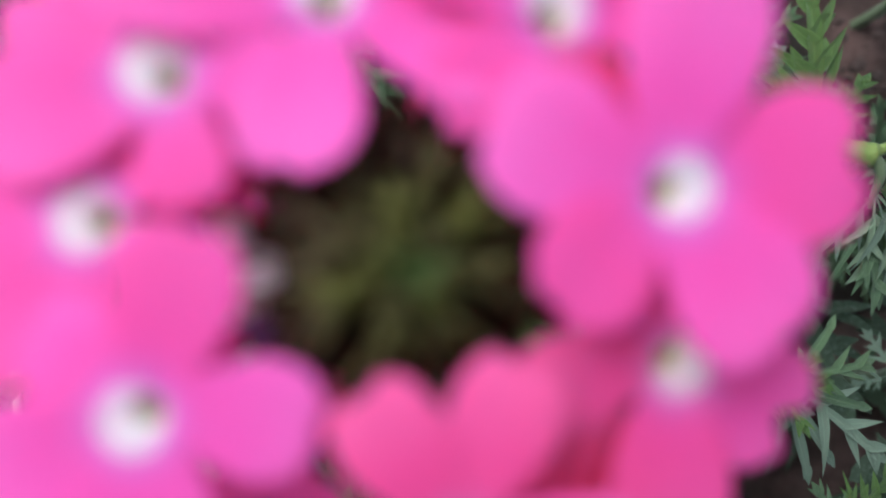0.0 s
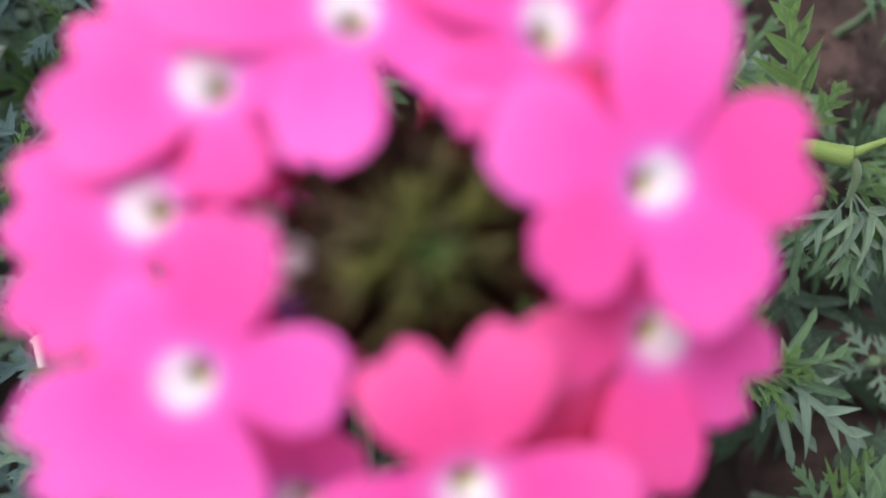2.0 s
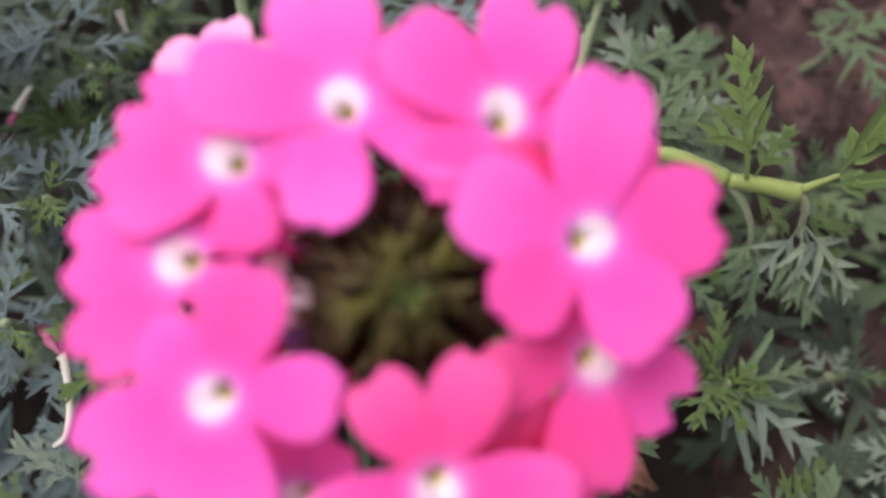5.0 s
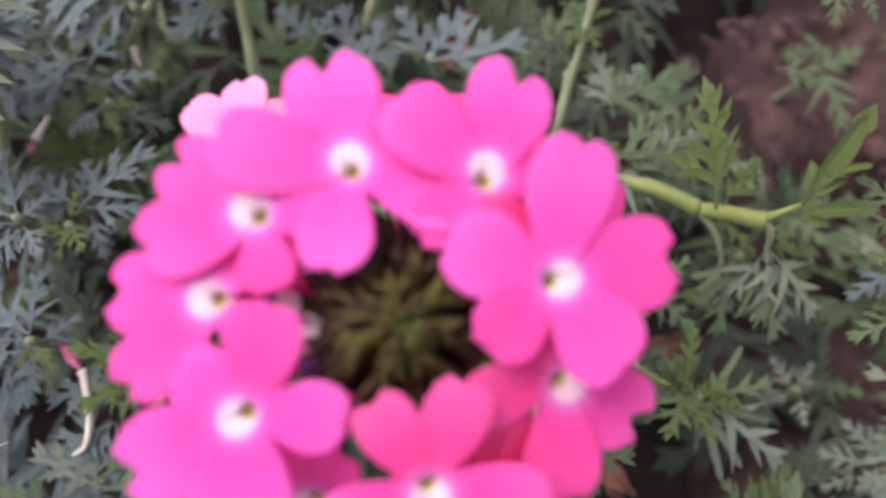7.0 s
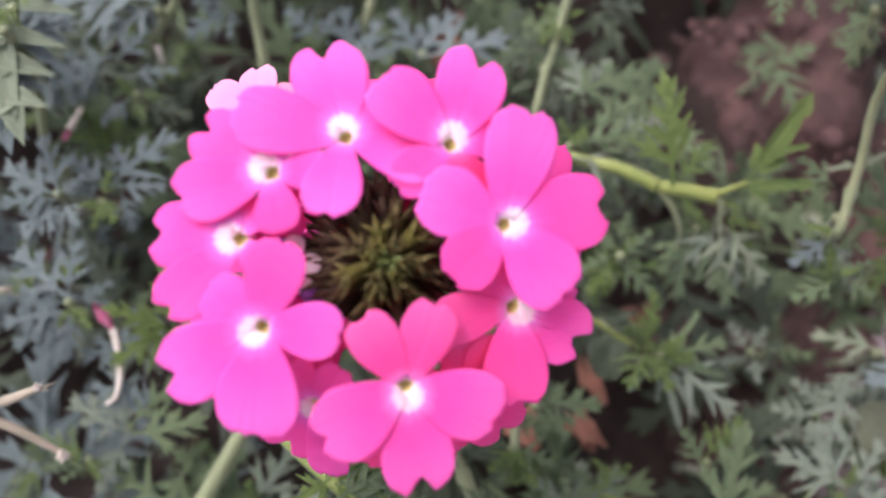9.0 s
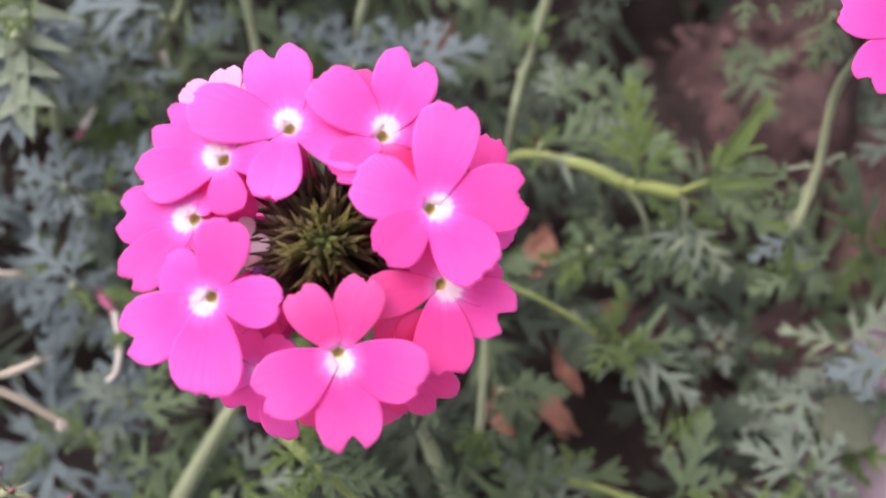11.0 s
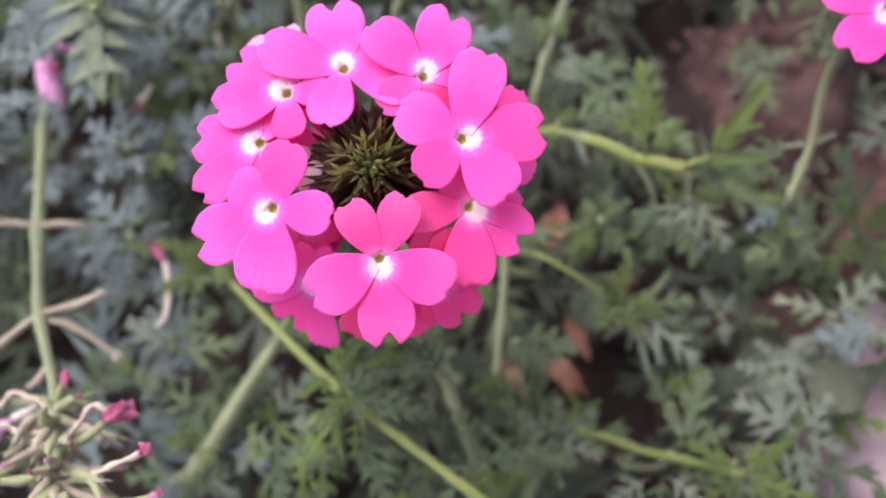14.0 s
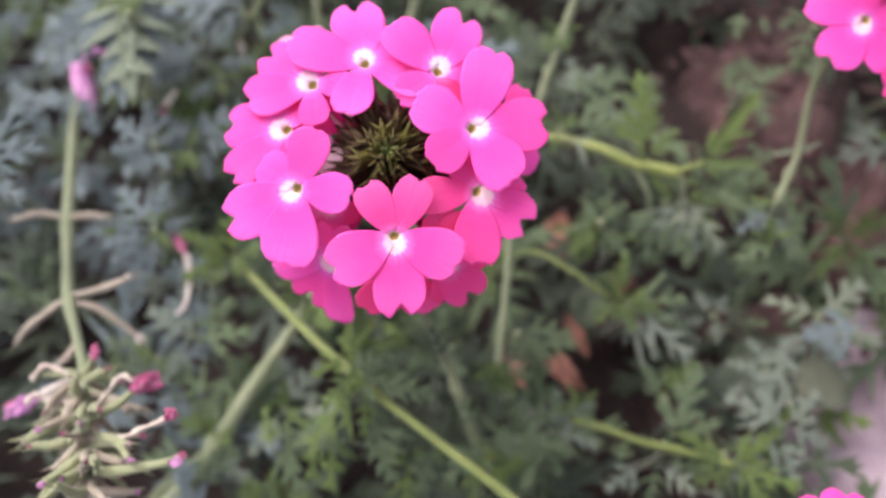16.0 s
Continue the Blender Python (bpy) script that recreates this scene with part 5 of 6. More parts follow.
leaf(plant, (0.0172, -0.0154, 0.0430), (0.0178, -0.0226, 0.0420), "fresh", 7, 5)
leaf(plant, (0.0174, -0.0154, 0.0430), (0.0206, -0.0215, 0.0430), "fresh", 7, -11)
leaf(plant, (0.0176, -0.0159, 0.0430), (0.0249, -0.0185, 0.0430), "green", 7, -3)
leaf(plant, (0.0167, -0.0150, 0.0430), (0.0132, -0.0154, 0.0430), "green", 7, -7)
leaf(plant, (0.0168, -0.0156, 0.0440), (0.0163, -0.0191, 0.0440), "fresh", 5, 3)
leaf(plant, (0.0171, -0.0156, 0.0440), (0.0192, -0.0191, 0.0440), "fresh", 5, -7)
plant = leafy((0.0261, -0.0086, 0.0000), (0.0233, -0.0080, 0.0290), "dark green verbena shoot with pale leaf tips")
leaf(plant, (0.0227, -0.0080, 0.0300), (0.0358, -0.0083, 0.0300), "green", 5, 1)
leaf(plant, (0.0232, -0.0080, 0.0300), (0.0306, -0.0115, 0.0300), "green", 2, 5)
leaf(plant, (0.0232, -0.0084, 0.0300), (0.0284, -0.0150, 0.0300), "green", 5, 11)
leaf(plant, (0.0232, -0.0084, 0.0300), (0.0236, -0.0150, 0.0300), "green", 2, 11)
leaf(plant, (0.0228, -0.0084, 0.0290), (0.0188, -0.0142, 0.0290), "shade", 2, 14)
leaf(plant, (0.0232, -0.0078, 0.0300), (0.0279, -0.0052, 0.0320), "green", 5, 11)
plant = leafy((0.0911, -0.0212, 0.0000), (0.0830, -0.0233, 0.0260), "pale grey-green verbena shoot beside open soil")
leaf(plant, (0.0816, -0.0237, 0.0300), (0.0694, -0.0177, 0.0300), "grey", 2, 0)
leaf(plant, (0.0816, -0.0237, 0.0300), (0.0765, -0.0114, 0.0300), "grey", 7, -11)
leaf(plant, (0.0822, -0.0237, 0.0300), (0.0901, -0.0150, 0.0300), "grey", 2, 5)
leaf(plant, (0.0826, -0.0242, 0.0290), (0.0929, -0.0266, 0.0290), "grey", 7, 11)
leaf(plant, (0.0819, -0.0249, 0.0290), (0.0844, -0.0363, 0.0290), "grey", 2, 15)
leaf(plant, (0.0813, -0.0249, 0.0290), (0.0711, -0.0349, 0.0290), "grey", 7, 13)
leaf(plant, (0.0813, -0.0238, 0.0310), (0.0823, -0.0197, 0.0340), "fresh", 5, -2)
leaf(plant, (0.0813, -0.0238, 0.0310), (0.0771, -0.0274, 0.0340), "fresh", 5, -8)
plant = leafy((0.0315, -0.0330, 0.0000), (0.0303, -0.0283, 0.0280), "low verbena shoot with grey-green leaves below the flower")
leaf(plant, (0.0303, -0.0280, 0.0280), (0.0225, -0.0226, 0.0300), "grey", 2, 6)
leaf(plant, (0.0303, -0.0280, 0.0280), (0.0395, -0.0210, 0.0300), "grey", 0, -5)
leaf(plant, (0.0306, -0.0286, 0.0280), (0.0410, -0.0306, 0.0300), "grey", 7, 8)
leaf(plant, (0.0300, -0.0286, 0.0280), (0.0225, -0.0318, 0.0300), "grey", 2, -8)
leaf(plant, (0.0303, -0.0276, 0.0280), (0.0319, -0.0190, 0.0300), "grey", 4, 0)
leaf(plant, (0.0303, -0.0292, 0.0280), (0.0328, -0.0380, 0.0290), "green", 7, 4)
leaf(plant, (0.0290, -0.0300, 0.0270), (0.0180, -0.0392, 0.0310), "fresh", 9, 0, 1.3)
leaf(plant, (0.0285, -0.0310, 0.0270), (0.0245, -0.0405, 0.0300), "green", 9, 6, 1.2)
plant = leafy((0.0560, -0.0330, 0.0000), (0.0556, -0.0292, 0.0290), "green pinnate verbena leaves beside a dark hollow")
leaf(plant, (0.0557, -0.0286, 0.0300), (0.0632, -0.0123, 0.0340), "green", 5, 0)
leaf(plant, (0.0569, -0.0274, 0.0300), (0.0686, -0.0240, 0.0300), "green", 5, 6)
leaf(plant, (0.0454, -0.0347, 0.0280), (0.0476, -0.0277, 0.0300), "green", 2, 0)
leaf(plant, (0.0513, -0.0345, 0.0280), (0.0432, -0.0404, 0.0280), "grey", 2, 4)
leaf(plant, (0.0547, -0.0340, 0.0280), (0.0622, -0.0395, 0.0300), "grey", 0, -6)
leaf(plant, (0.0540, -0.0340, 0.0270), (0.0530, -0.0430, 0.0280), "green", 7, 0)
leaf(plant, (0.0560, -0.0330, 0.0270), (0.0660, -0.0345, 0.0280), "green", 0, 8)
plant = leafy((0.0690, -0.0350, 0.0000), (0.0690, -0.0305, 0.0290), "long yellow-green verbena leaves at a stem end")
leaf(plant, (0.0684, -0.0300, 0.0300), (0.0845, -0.0283, 0.0300), "fresh", 7, 0, 0.7)
leaf(plant, (0.0683, -0.0315, 0.0300), (0.0713, -0.0400, 0.0300), "green", 3, 0)
leaf(plant, (0.0690, -0.0310, 0.0290), (0.0790, -0.0370, 0.0290), "green", 0, 6)
plant = leafy((0.0960, -0.0050, 0.0000), (0.0960, -0.0030, 0.0340), "silvery grey lobed verbena leaves over pale soil")
leaf(plant, (0.0992, -0.0006, 0.0350), (0.0860, -0.0040, 0.0350), "silver", 2, 0)
leaf(plant, (0.0952, -0.0089, 0.0350), (0.0889, -0.0033, 0.0350), "silver", 0, 5)
leaf(plant, (0.0838, -0.0040, 0.0300), (0.0776, -0.0185, 0.0300), "grey", 0, 0)
plant = leafy((0.0981, 0.0030, 0.0000), (0.0911, 0.0021, 0.0300), "soft grey-green verbena leaves at the bed edge")
# the pale leaf tones here take up part of that edge haze
leaf(plant, (0.0911, 0.0021, 0.0300), (0.1032, 0.0109, 0.0300), "pale", 0, 10)
leaf(plant, (0.0911, 0.0021, 0.0300), (0.0798, 0.0068, 0.0300), "pale", 1, 8)
leaf(plant, (0.0905, -0.0002, 0.0280), (0.0972, -0.0129, 0.0280), "grey", 1, 15)
leaf(plant, (0.0899, 0.0001, 0.0260), (0.0805, -0.0085, 0.0260), "grey", 3, 11)
leaf(plant, (0.0918, 0.0012, 0.0280), (0.1056, -0.0019, 0.0280), "pale", 2, 0)
leaf(plant, (0.0858, -0.0184, 0.0240), (0.0783, -0.0137, 0.0240), "grey", 1, 14)
leaf(plant, (0.0683, -0.0375, 0.0300), (0.0782, -0.0319, 0.0300), "grey", 3, -3)
leaf(plant, (0.0695, -0.0374, 0.0300), (0.0633, -0.0450, 0.0300), "grey", 1, -5)
plant = leafy((-0.1238, 0.0278, 0.0300), (-0.0879, 0.0118, 0.0750), "silver-grey verbena leaf close to the lens")
leaf(plant, (-0.0876, 0.0106, 0.0750), (-0.0767, 0.0167, 0.0750), "silver", 0, 5)
leaf(plant, (-0.0880, 0.0098, 0.0740), (-0.0777, 0.0061, 0.0740), "silver", 2, -4)
leaf(plant, (-0.0871, 0.0111, 0.0740), (-0.0845, 0.0269, 0.0740), "silver", 2, -10)
plant = leafy((-0.1119, 0.0877, 0.0000), (-0.0828, 0.0638, 0.0450), "grey-green verbena leaves round a faded floret")
leaf(plant, (-0.0758, 0.0664, 0.0580), (-0.0713, 0.0370, 0.0580), "silver", 2, -3)
leaf(plant, (-0.0864, 0.0535, 0.0470), (-0.0944, 0.0736, 0.0470), "silver", 5, -4)
leaf(plant, (-0.0949, 0.0581, 0.0480), (-0.0828, 0.0667, 0.0480), "silver", 5, 10)
leaf(plant, (-0.1010, 0.0674, 0.0460), (-0.0845, 0.0598, 0.0460), "silver", 2, -11)
leaf(plant, (-0.0772, 0.0538, 0.0560), (-0.0870, 0.0481, 0.0560), "silver", 4, -4)
leaf(plant, (-0.0749, 0.0576, 0.0550), (-0.0631, 0.0611, 0.0550), "silver", 2, 8)
leaf(plant, (-0.0892, 0.0371, 0.0500), (-0.0998, 0.0404, 0.0500), "silver", 2, 10)
leaf(plant, (-0.0846, 0.0400, 0.0520), (-0.0798, 0.0309, 0.0500), "silver", 4, -4)
leaf(plant, (-0.0862, 0.0494, 0.0500), (-0.0993, 0.0504, 0.0500), "silver", 2, 2)
leaf(plant, (-0.0821, 0.0638, 0.0450), (-0.1039, 0.0646, 0.0450), "silver", 0, -1)
leaf(plant, (-0.0819, 0.0630, 0.0450), (-0.0689, 0.0684, 0.0450), "silver", 2, -15)
leaf(plant, (-0.0827, 0.0644, 0.0440), (-0.0956, 0.0537, 0.0420), "silver", 3, -9)
leaf(plant, (-0.0834, 0.0585, 0.0430), (-0.0820, 0.0468, 0.0410), "silver", 3, 9)
leaf(plant, (-0.0851, 0.0636, 0.0400), (-0.0725, 0.0526, 0.0400), "silver", 1, -15)
leaf(plant, (-0.0850, 0.0670, 0.0450), (-0.1054, 0.0555, 0.0490), "silver", 3, 14)
leaf(plant, (-0.0897, 0.0422, 0.0400), (-0.1040, 0.0464, 0.0400), "silver", 1, -4)
leaf(plant, (-0.0895, 0.0415, 0.0400), (-0.0860, 0.0354, 0.0400), "silver", 4, 4)

# the rest of the bed, sown between them
# open soil, and small dark holes between the plants
OPEN_SOIL = ((0.077, 0.086, 0.028), (0.0886, 0.0605, 0.022), (0.108, -0.01, 0.012), (0.112, -0.03, 0.017), (0.1, -0.042, 0.01), (0.066, -0.005, 0.01), (-0.066, -0.058, 0.01), (0.0181, -0.006, 0.01), (0.0567, 0.09, 0.01), (-0.09, -0.004, 0.015), (0.0465, -0.0095, 0.019))
HOLES = ((0.053, 0.074, 0.013), (0.064, 0.085, 0.012), (0.018, -0.004, 0.015), (0.0175, -0.017, 0.013), (0.0455, -0.017, 0.010), (0.078, -0.012, 0.008), (-0.1165, 0.0688, 0.008), (-0.125, 0.056, 0.008), (-0.1208, -0.0025, 0.009), (0.0372, -0.0333, 0.007), (-0.0005, -0.0254, 0.007), (-0.055, -0.043, 0.008), (0.0176, -0.015, 0.009), (0.0373, 0.0808, 0.008), (0.0475, 0.0822, 0.008), (0.0254, 0.0747, 0.007), (0.0392, 0.0935, 0.008), (-0.072, -0.004, 0.008), (-0.056, -0.016, 0.008), (-0.0884, 0, 0.008), (-0.101, 0.058, 0.008), (0.0955, 0.0045, 0.008), (0.043, 0.0125, 0.006))
GAPS = OPEN_SOIL + HOLES
rng = random.Random(77)
placed = []
tries = 0
while len(placed) < 88 and tries < 6000:
    tries += 1
    x, y = rng.uniform(-0.17, 0.16), rng.uniform(-0.09, 0.13)
    if any((x - a) ** 2 + (y - b) ** 2 < r * r for a, b, r in GAPS) or any((x - a) ** 2 + (y - b) ** 2 < 0.0165 ** 2 for a, b in placed):
        continue
    placed.append((x, y))
    # tone by place: shade-darkened leaves in the dim parts, greyer towards the right
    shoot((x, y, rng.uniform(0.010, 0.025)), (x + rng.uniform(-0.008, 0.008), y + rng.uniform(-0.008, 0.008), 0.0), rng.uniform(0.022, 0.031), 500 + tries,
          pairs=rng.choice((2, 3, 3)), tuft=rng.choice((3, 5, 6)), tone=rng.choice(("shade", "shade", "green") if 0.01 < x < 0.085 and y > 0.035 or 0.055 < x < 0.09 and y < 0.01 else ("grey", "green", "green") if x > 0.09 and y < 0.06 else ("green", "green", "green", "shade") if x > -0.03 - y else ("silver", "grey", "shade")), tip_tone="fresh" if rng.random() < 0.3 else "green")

# low leaves further out, too many to count, in the shade-darkened leaf colour
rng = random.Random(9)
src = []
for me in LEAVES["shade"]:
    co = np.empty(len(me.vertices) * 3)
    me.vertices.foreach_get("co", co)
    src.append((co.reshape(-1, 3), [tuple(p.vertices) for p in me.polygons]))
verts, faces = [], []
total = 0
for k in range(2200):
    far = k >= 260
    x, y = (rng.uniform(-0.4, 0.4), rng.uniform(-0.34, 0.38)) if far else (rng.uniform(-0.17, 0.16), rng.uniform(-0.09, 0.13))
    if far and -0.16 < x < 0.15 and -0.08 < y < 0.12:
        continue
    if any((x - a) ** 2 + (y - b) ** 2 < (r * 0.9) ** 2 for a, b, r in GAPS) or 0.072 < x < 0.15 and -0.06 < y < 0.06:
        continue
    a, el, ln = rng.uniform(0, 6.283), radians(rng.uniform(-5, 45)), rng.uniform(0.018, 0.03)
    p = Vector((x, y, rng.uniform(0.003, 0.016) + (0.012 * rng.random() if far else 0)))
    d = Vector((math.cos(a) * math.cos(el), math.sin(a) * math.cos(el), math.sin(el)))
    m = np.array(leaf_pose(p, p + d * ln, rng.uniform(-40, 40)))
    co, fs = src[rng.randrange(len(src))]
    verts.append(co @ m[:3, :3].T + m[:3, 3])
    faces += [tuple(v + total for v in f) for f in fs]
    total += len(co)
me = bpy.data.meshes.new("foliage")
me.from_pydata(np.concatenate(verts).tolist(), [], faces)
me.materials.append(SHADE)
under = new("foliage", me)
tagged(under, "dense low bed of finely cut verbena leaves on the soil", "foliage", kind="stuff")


# ---- other stems ----
def trailing_stem(pts, r0, r1, material, label, nodes=(), tuft=5, size=0.011):
    """A long stem that rises from the ground to a tuft of young leaves."""
    plant = thing("trailing_verbena", pts[0], label, "plant", "trailing verbena stems")
    part("stem", moved(stem_bm(pts, r0, r1, 26, 9, nodes), pts[0]), material, plant)
    r = random.Random(int(1e5 * abs(pts[0][0] + pts[1][1])))
    tip = Vector(pts[-1])
    for k in range(tuft):
        a, el = 6.283 * k / tuft + r.uniform(-0.4, 0.4), radians(r.uniform(10, 60))
        d = Vector((math.cos(a) * math.cos(el), math.sin(a) * math.cos(el), math.sin(el)))
        leaf(plant, tip - Vector((0, 0, 0.001)), tip + d * size * r.uniform(0.7, 1.2), "fresh", r.randrange(5), r.uniform(-20, 20))
    return plant


trailing_stem([(0.095, -0.095, -0.02), (0.060, -0.070, 0.050), (0.0326, -0.0515, 0.060), (0.0198, -0.0426, 0.058), (-0.0133, -0.0210, 0.053), (-0.0430, 0.0030, 0.038), (-0.0465, 0.0060, 0.037)],
              0.0011, 0.0008, BRIGHT_STEM, "yellow-green bent verbena stem arching over the leaves", (0.66,))
trailing_stem([(-0.095, -0.100, -0.02), (-0.0644, -0.0602, 0.019), (-0.0553, -0.0479, 0.023), (-0.0470, -0.0365, 0.027), (-0.0414, -0.0266, 0.030), (-0.0323, -0.0092, 0.030), (-0.027, -0.001, 0.034)],
              0.0030, 0.0012, STEM, "pale grey-green verbena stem thickening towards the ground", (0.5,))
trailing_stem([(-0.082, -0.066, -0.02), (-0.0678, -0.0515, 0.008), (-0.0582, -0.0427, 0.014), (-0.0495, -0.0355, 0.018)], 0.0016, 0.0013, STEM, "pale grey-green side stem under the leaves", (), 0)
trailing_stem([(0.022, 0.036, -0.02), (0.0235, 0.0477, 0.028), (0.0254, 0.057, 0.036), (0.0286, 0.0672, 0.038), (0.0317, 0.0778, 0.042), (0.0345, 0.09, 0.046)], 0.001, 0.00085, STEM, "slender green verbena stem with a pale node", (0.72,))
trailing_stem([(-0.031, 0.045, -0.02), (-0.032, 0.0571, 0.026), (-0.0332, 0.0682, 0.038), (-0.0337, 0.0759, 0.044), (-0.034, 0.09, 0.05)], 0.0012, 0.00102, STEM, "pale green verbena stem with a swollen node", (0.72,))
trailing_stem([(-0.0145, 0.064, -0.02), (-0.0122, 0.0726, 0.024), (-0.0096, 0.0801, 0.034), (-0.0075, 0.092, 0.044)], 0.0012, 0.00102, STEM, "pale green verbena stem between grey leaves", (0.72,))
trailing_stem([(-0.066, 0.06, -0.02), (-0.0591, 0.066, 0.026), (-0.0508, 0.0745, 0.037), (-0.044, 0.083, 0.046)], 0.0011, 0.000935, STEM, "short pale green verbena stem between grey leaves", (0.72,))
trailing_stem([(-0.079, 0.038, -0.02), (-0.0777, 0.0432, 0.026), (-0.0752, 0.0514, 0.04), (-0.0718, 0.0559, 0.055), (-0.07, 0.06, 0.062)], 0.0011, 0.000935, STEM, "tall pale green verbena stem leaning over soil", (0.72,))
trailing_stem([(0.0195, 0.034, -0.02), (0.0187, 0.021, 0.032), (0.0185, 0.0067, 0.037), (0.0181, -0.0059, 0.038), (0.0174, -0.0168, 0.043)], 0.0009, 0.0009, STEM, "pale yellow-green hairy verbena stem with a swollen node", (0.72,), 0)
trailing_stem([(0.01, 0.02, -0.02), (0.0225, 0.0137, 0.03), (0.0331, 0.0083, 0.035), (0.0397, 0.0045, 0.033), (0.0445, 0.0025, 0.033)], 0.0006, 0.00051, BRIGHT_STEM, "yellow-green verbena stem behind the flower", (0.72,))
trailing_stem([(0.026, -0.022, -0.02), (0.0336, -0.0251, 0.024), (0.041, -0.0266, 0.03), (0.0497, -0.0292, 0.031), (0.0623, -0.0313, 0.031), (0.07, -0.033, 0.033)], 0.0009, 0.000765, BRIGHT_STEM, "yellow-green verbena stem lying on low leaves", (0.72,))

# the forked young shoot
fork = thing("forked_shoot", (0.0200, 0.0430, -0.02), "forked yellow-green verbena shoot with fresh cut leaves", "plant", "verbena shoots")
NODES = ((0.0456, 0.0326, 0.0428), (0.0561, 0.0302, 0.0440))
part("stem", moved(stem_bm([(0.0200, 0.0430, -0.02), (0.0235, 0.0408, 0.034), (0.0350, 0.0377, 0.0410), (0.0410, 0.0352, 0.0425), NODES[0]], 0.0009, 0.0015, 22, 9), fork.location), FORK_STEM, fork)
part("stem", moved(stem_bm([NODES[0], (0.0509, 0.0316, 0.0435), (0.0540, 0.0307, 0.0438), NODES[1]], 0.0013, 0.0016, 14, 9), fork.location), FORK_STEM, fork)
part("stem", moved(stem_bm([(0.0545, 0.0306, 0.0439), (0.0562, 0.0306, 0.0443), (0.0585, 0.0314, 0.0449), (0.0616, 0.0324, 0.0460)], 0.0010, 0.0004, 16, 8), fork.location), FORK_STEM, fork, "pale lime side shoot")
part("stem", moved(stem_bm([(0.0436, 0.0337, 0.0427), (0.0458, 0.0321, 0.0425), (0.0482, 0.0297, 0.0413), (0.0507, 0.0260, 0.0380), (0.0531, 0.0208, 0.0300)], 0.0010, 0.0003, 18, 8), fork.location), STEM, fork)
part("stem", moved(stem_bm([(0.0548, 0.0305, 0.0438), (0.0564, 0.0297, 0.0437), (0.0576, 0.0280, 0.0425), (0.0580, 0.0262, 0.0396), (0.0581, 0.0245, 0.0380)], 0.0010, 0.0003, 16, 8), fork.location), STEM, fork)
for base, tip, tone, kind, roll, wide in (((0.0486, 0.0322, 0.0445), (0.0461, 0.0491, 0.0560), "fresh", 3, 0, 1.05), ((0.0606, 0.0324, 0.0455), (0.0718, 0.0455, 0.0540), "fresh", 9, 5, 0.8), ((0.0650, 0.0372, 0.0490), (0.0706, 0.0373, 0.0520), "fresh", 9, 0, 0.9),
                                          ((0.0600, 0.0316, 0.0450), (0.0710, 0.0304, 0.0510), "fresh", 9, 0, 0.9), ((0.0367, 0.0415, 0.0400), (0.0482, 0.0481, 0.0420), "grey", 3, 0, 1.0),
                                          ((0.0370, 0.0400, 0.0390), (0.0459, 0.0389, 0.0390), "grey", 0, 8, 0.9), ((0.0578, 0.0262, 0.0395), (0.0499, 0.0163, 0.0360), "grey", 7, 0, 0.7),
                                          ((0.0578, 0.0258, 0.0395), (0.0586, 0.0138, 0.0350), "pale", 7, 0, 0.8), ((0.0580, 0.0256, 0.0395), (0.0640, 0.0140, 0.0350), "grey", 7, -6, 0.8),
                                          ((0.0582, 0.0258, 0.0395), (0.0690, 0.0150, 0.0360), "pale", 7, 0, 0.8), ((0.0578, 0.0268, 0.0420), (0.0656, 0.0254, 0.0430), "fresh", 6, 0, 0.35),
                                          ((0.0486, 0.0315, 0.0440), (0.0560, 0.0245, 0.0410), "fresh", 5, 0, 0.6), ((0.0452, 0.0345, 0.0430), (0.0400, 0.0425, 0.0430), "shade", 5, 0, 1.0),
                                          ((0.0490, 0.0325, 0.0450), (0.0550, 0.0400, 0.0480), "fresh", 4, -8, 0.9), ((0.0295, 0.0413, 0.0400), (0.0324, 0.0442, 0.0430), "fresh", 5, 0, 1.0),
                                          ((0.0570, 0.0296, 0.0440), (0.0612, 0.0276, 0.0440), "fresh", 5, 0, 0.6)):
    leaf(fork, base, tip, tone, kind, roll, wide)


# ---- spent flower spike ----
def dry_calyx(parent, foot, tip, radius, rng, material, petals=0.0):
    """A spent calyx, with a withered corolla at its mouth where petals is over 0."""
    foot, tip = Vector(foot), Vector(tip)
    ob = part("calyx", dry_tube_bm(foot, tip, radius, rng), material, parent)
    ob.matrix_local = parent.matrix_basis.inverted() @ Matrix.Translation(foot)
    if petals:
        lobe = part("withered_corolla", crumpled_bm(petals, rng), WITHERED if petals > 0.004 or rng.random() < 0.45 else PALE_WITHERED, ob, "shrivelled pink corolla")
        m = (tip - foot).to_track_quat("Z", "Y").to_matrix().to_4x4()
        m.translation = (tip - foot) * 0.97
        lobe.matrix_local = m @ Matrix.Rotation(rng.uniform(0, 6.28), 4, "Z") @ Matrix.Diagonal((1.0, 0.5, 1.25, 1))
    return ob


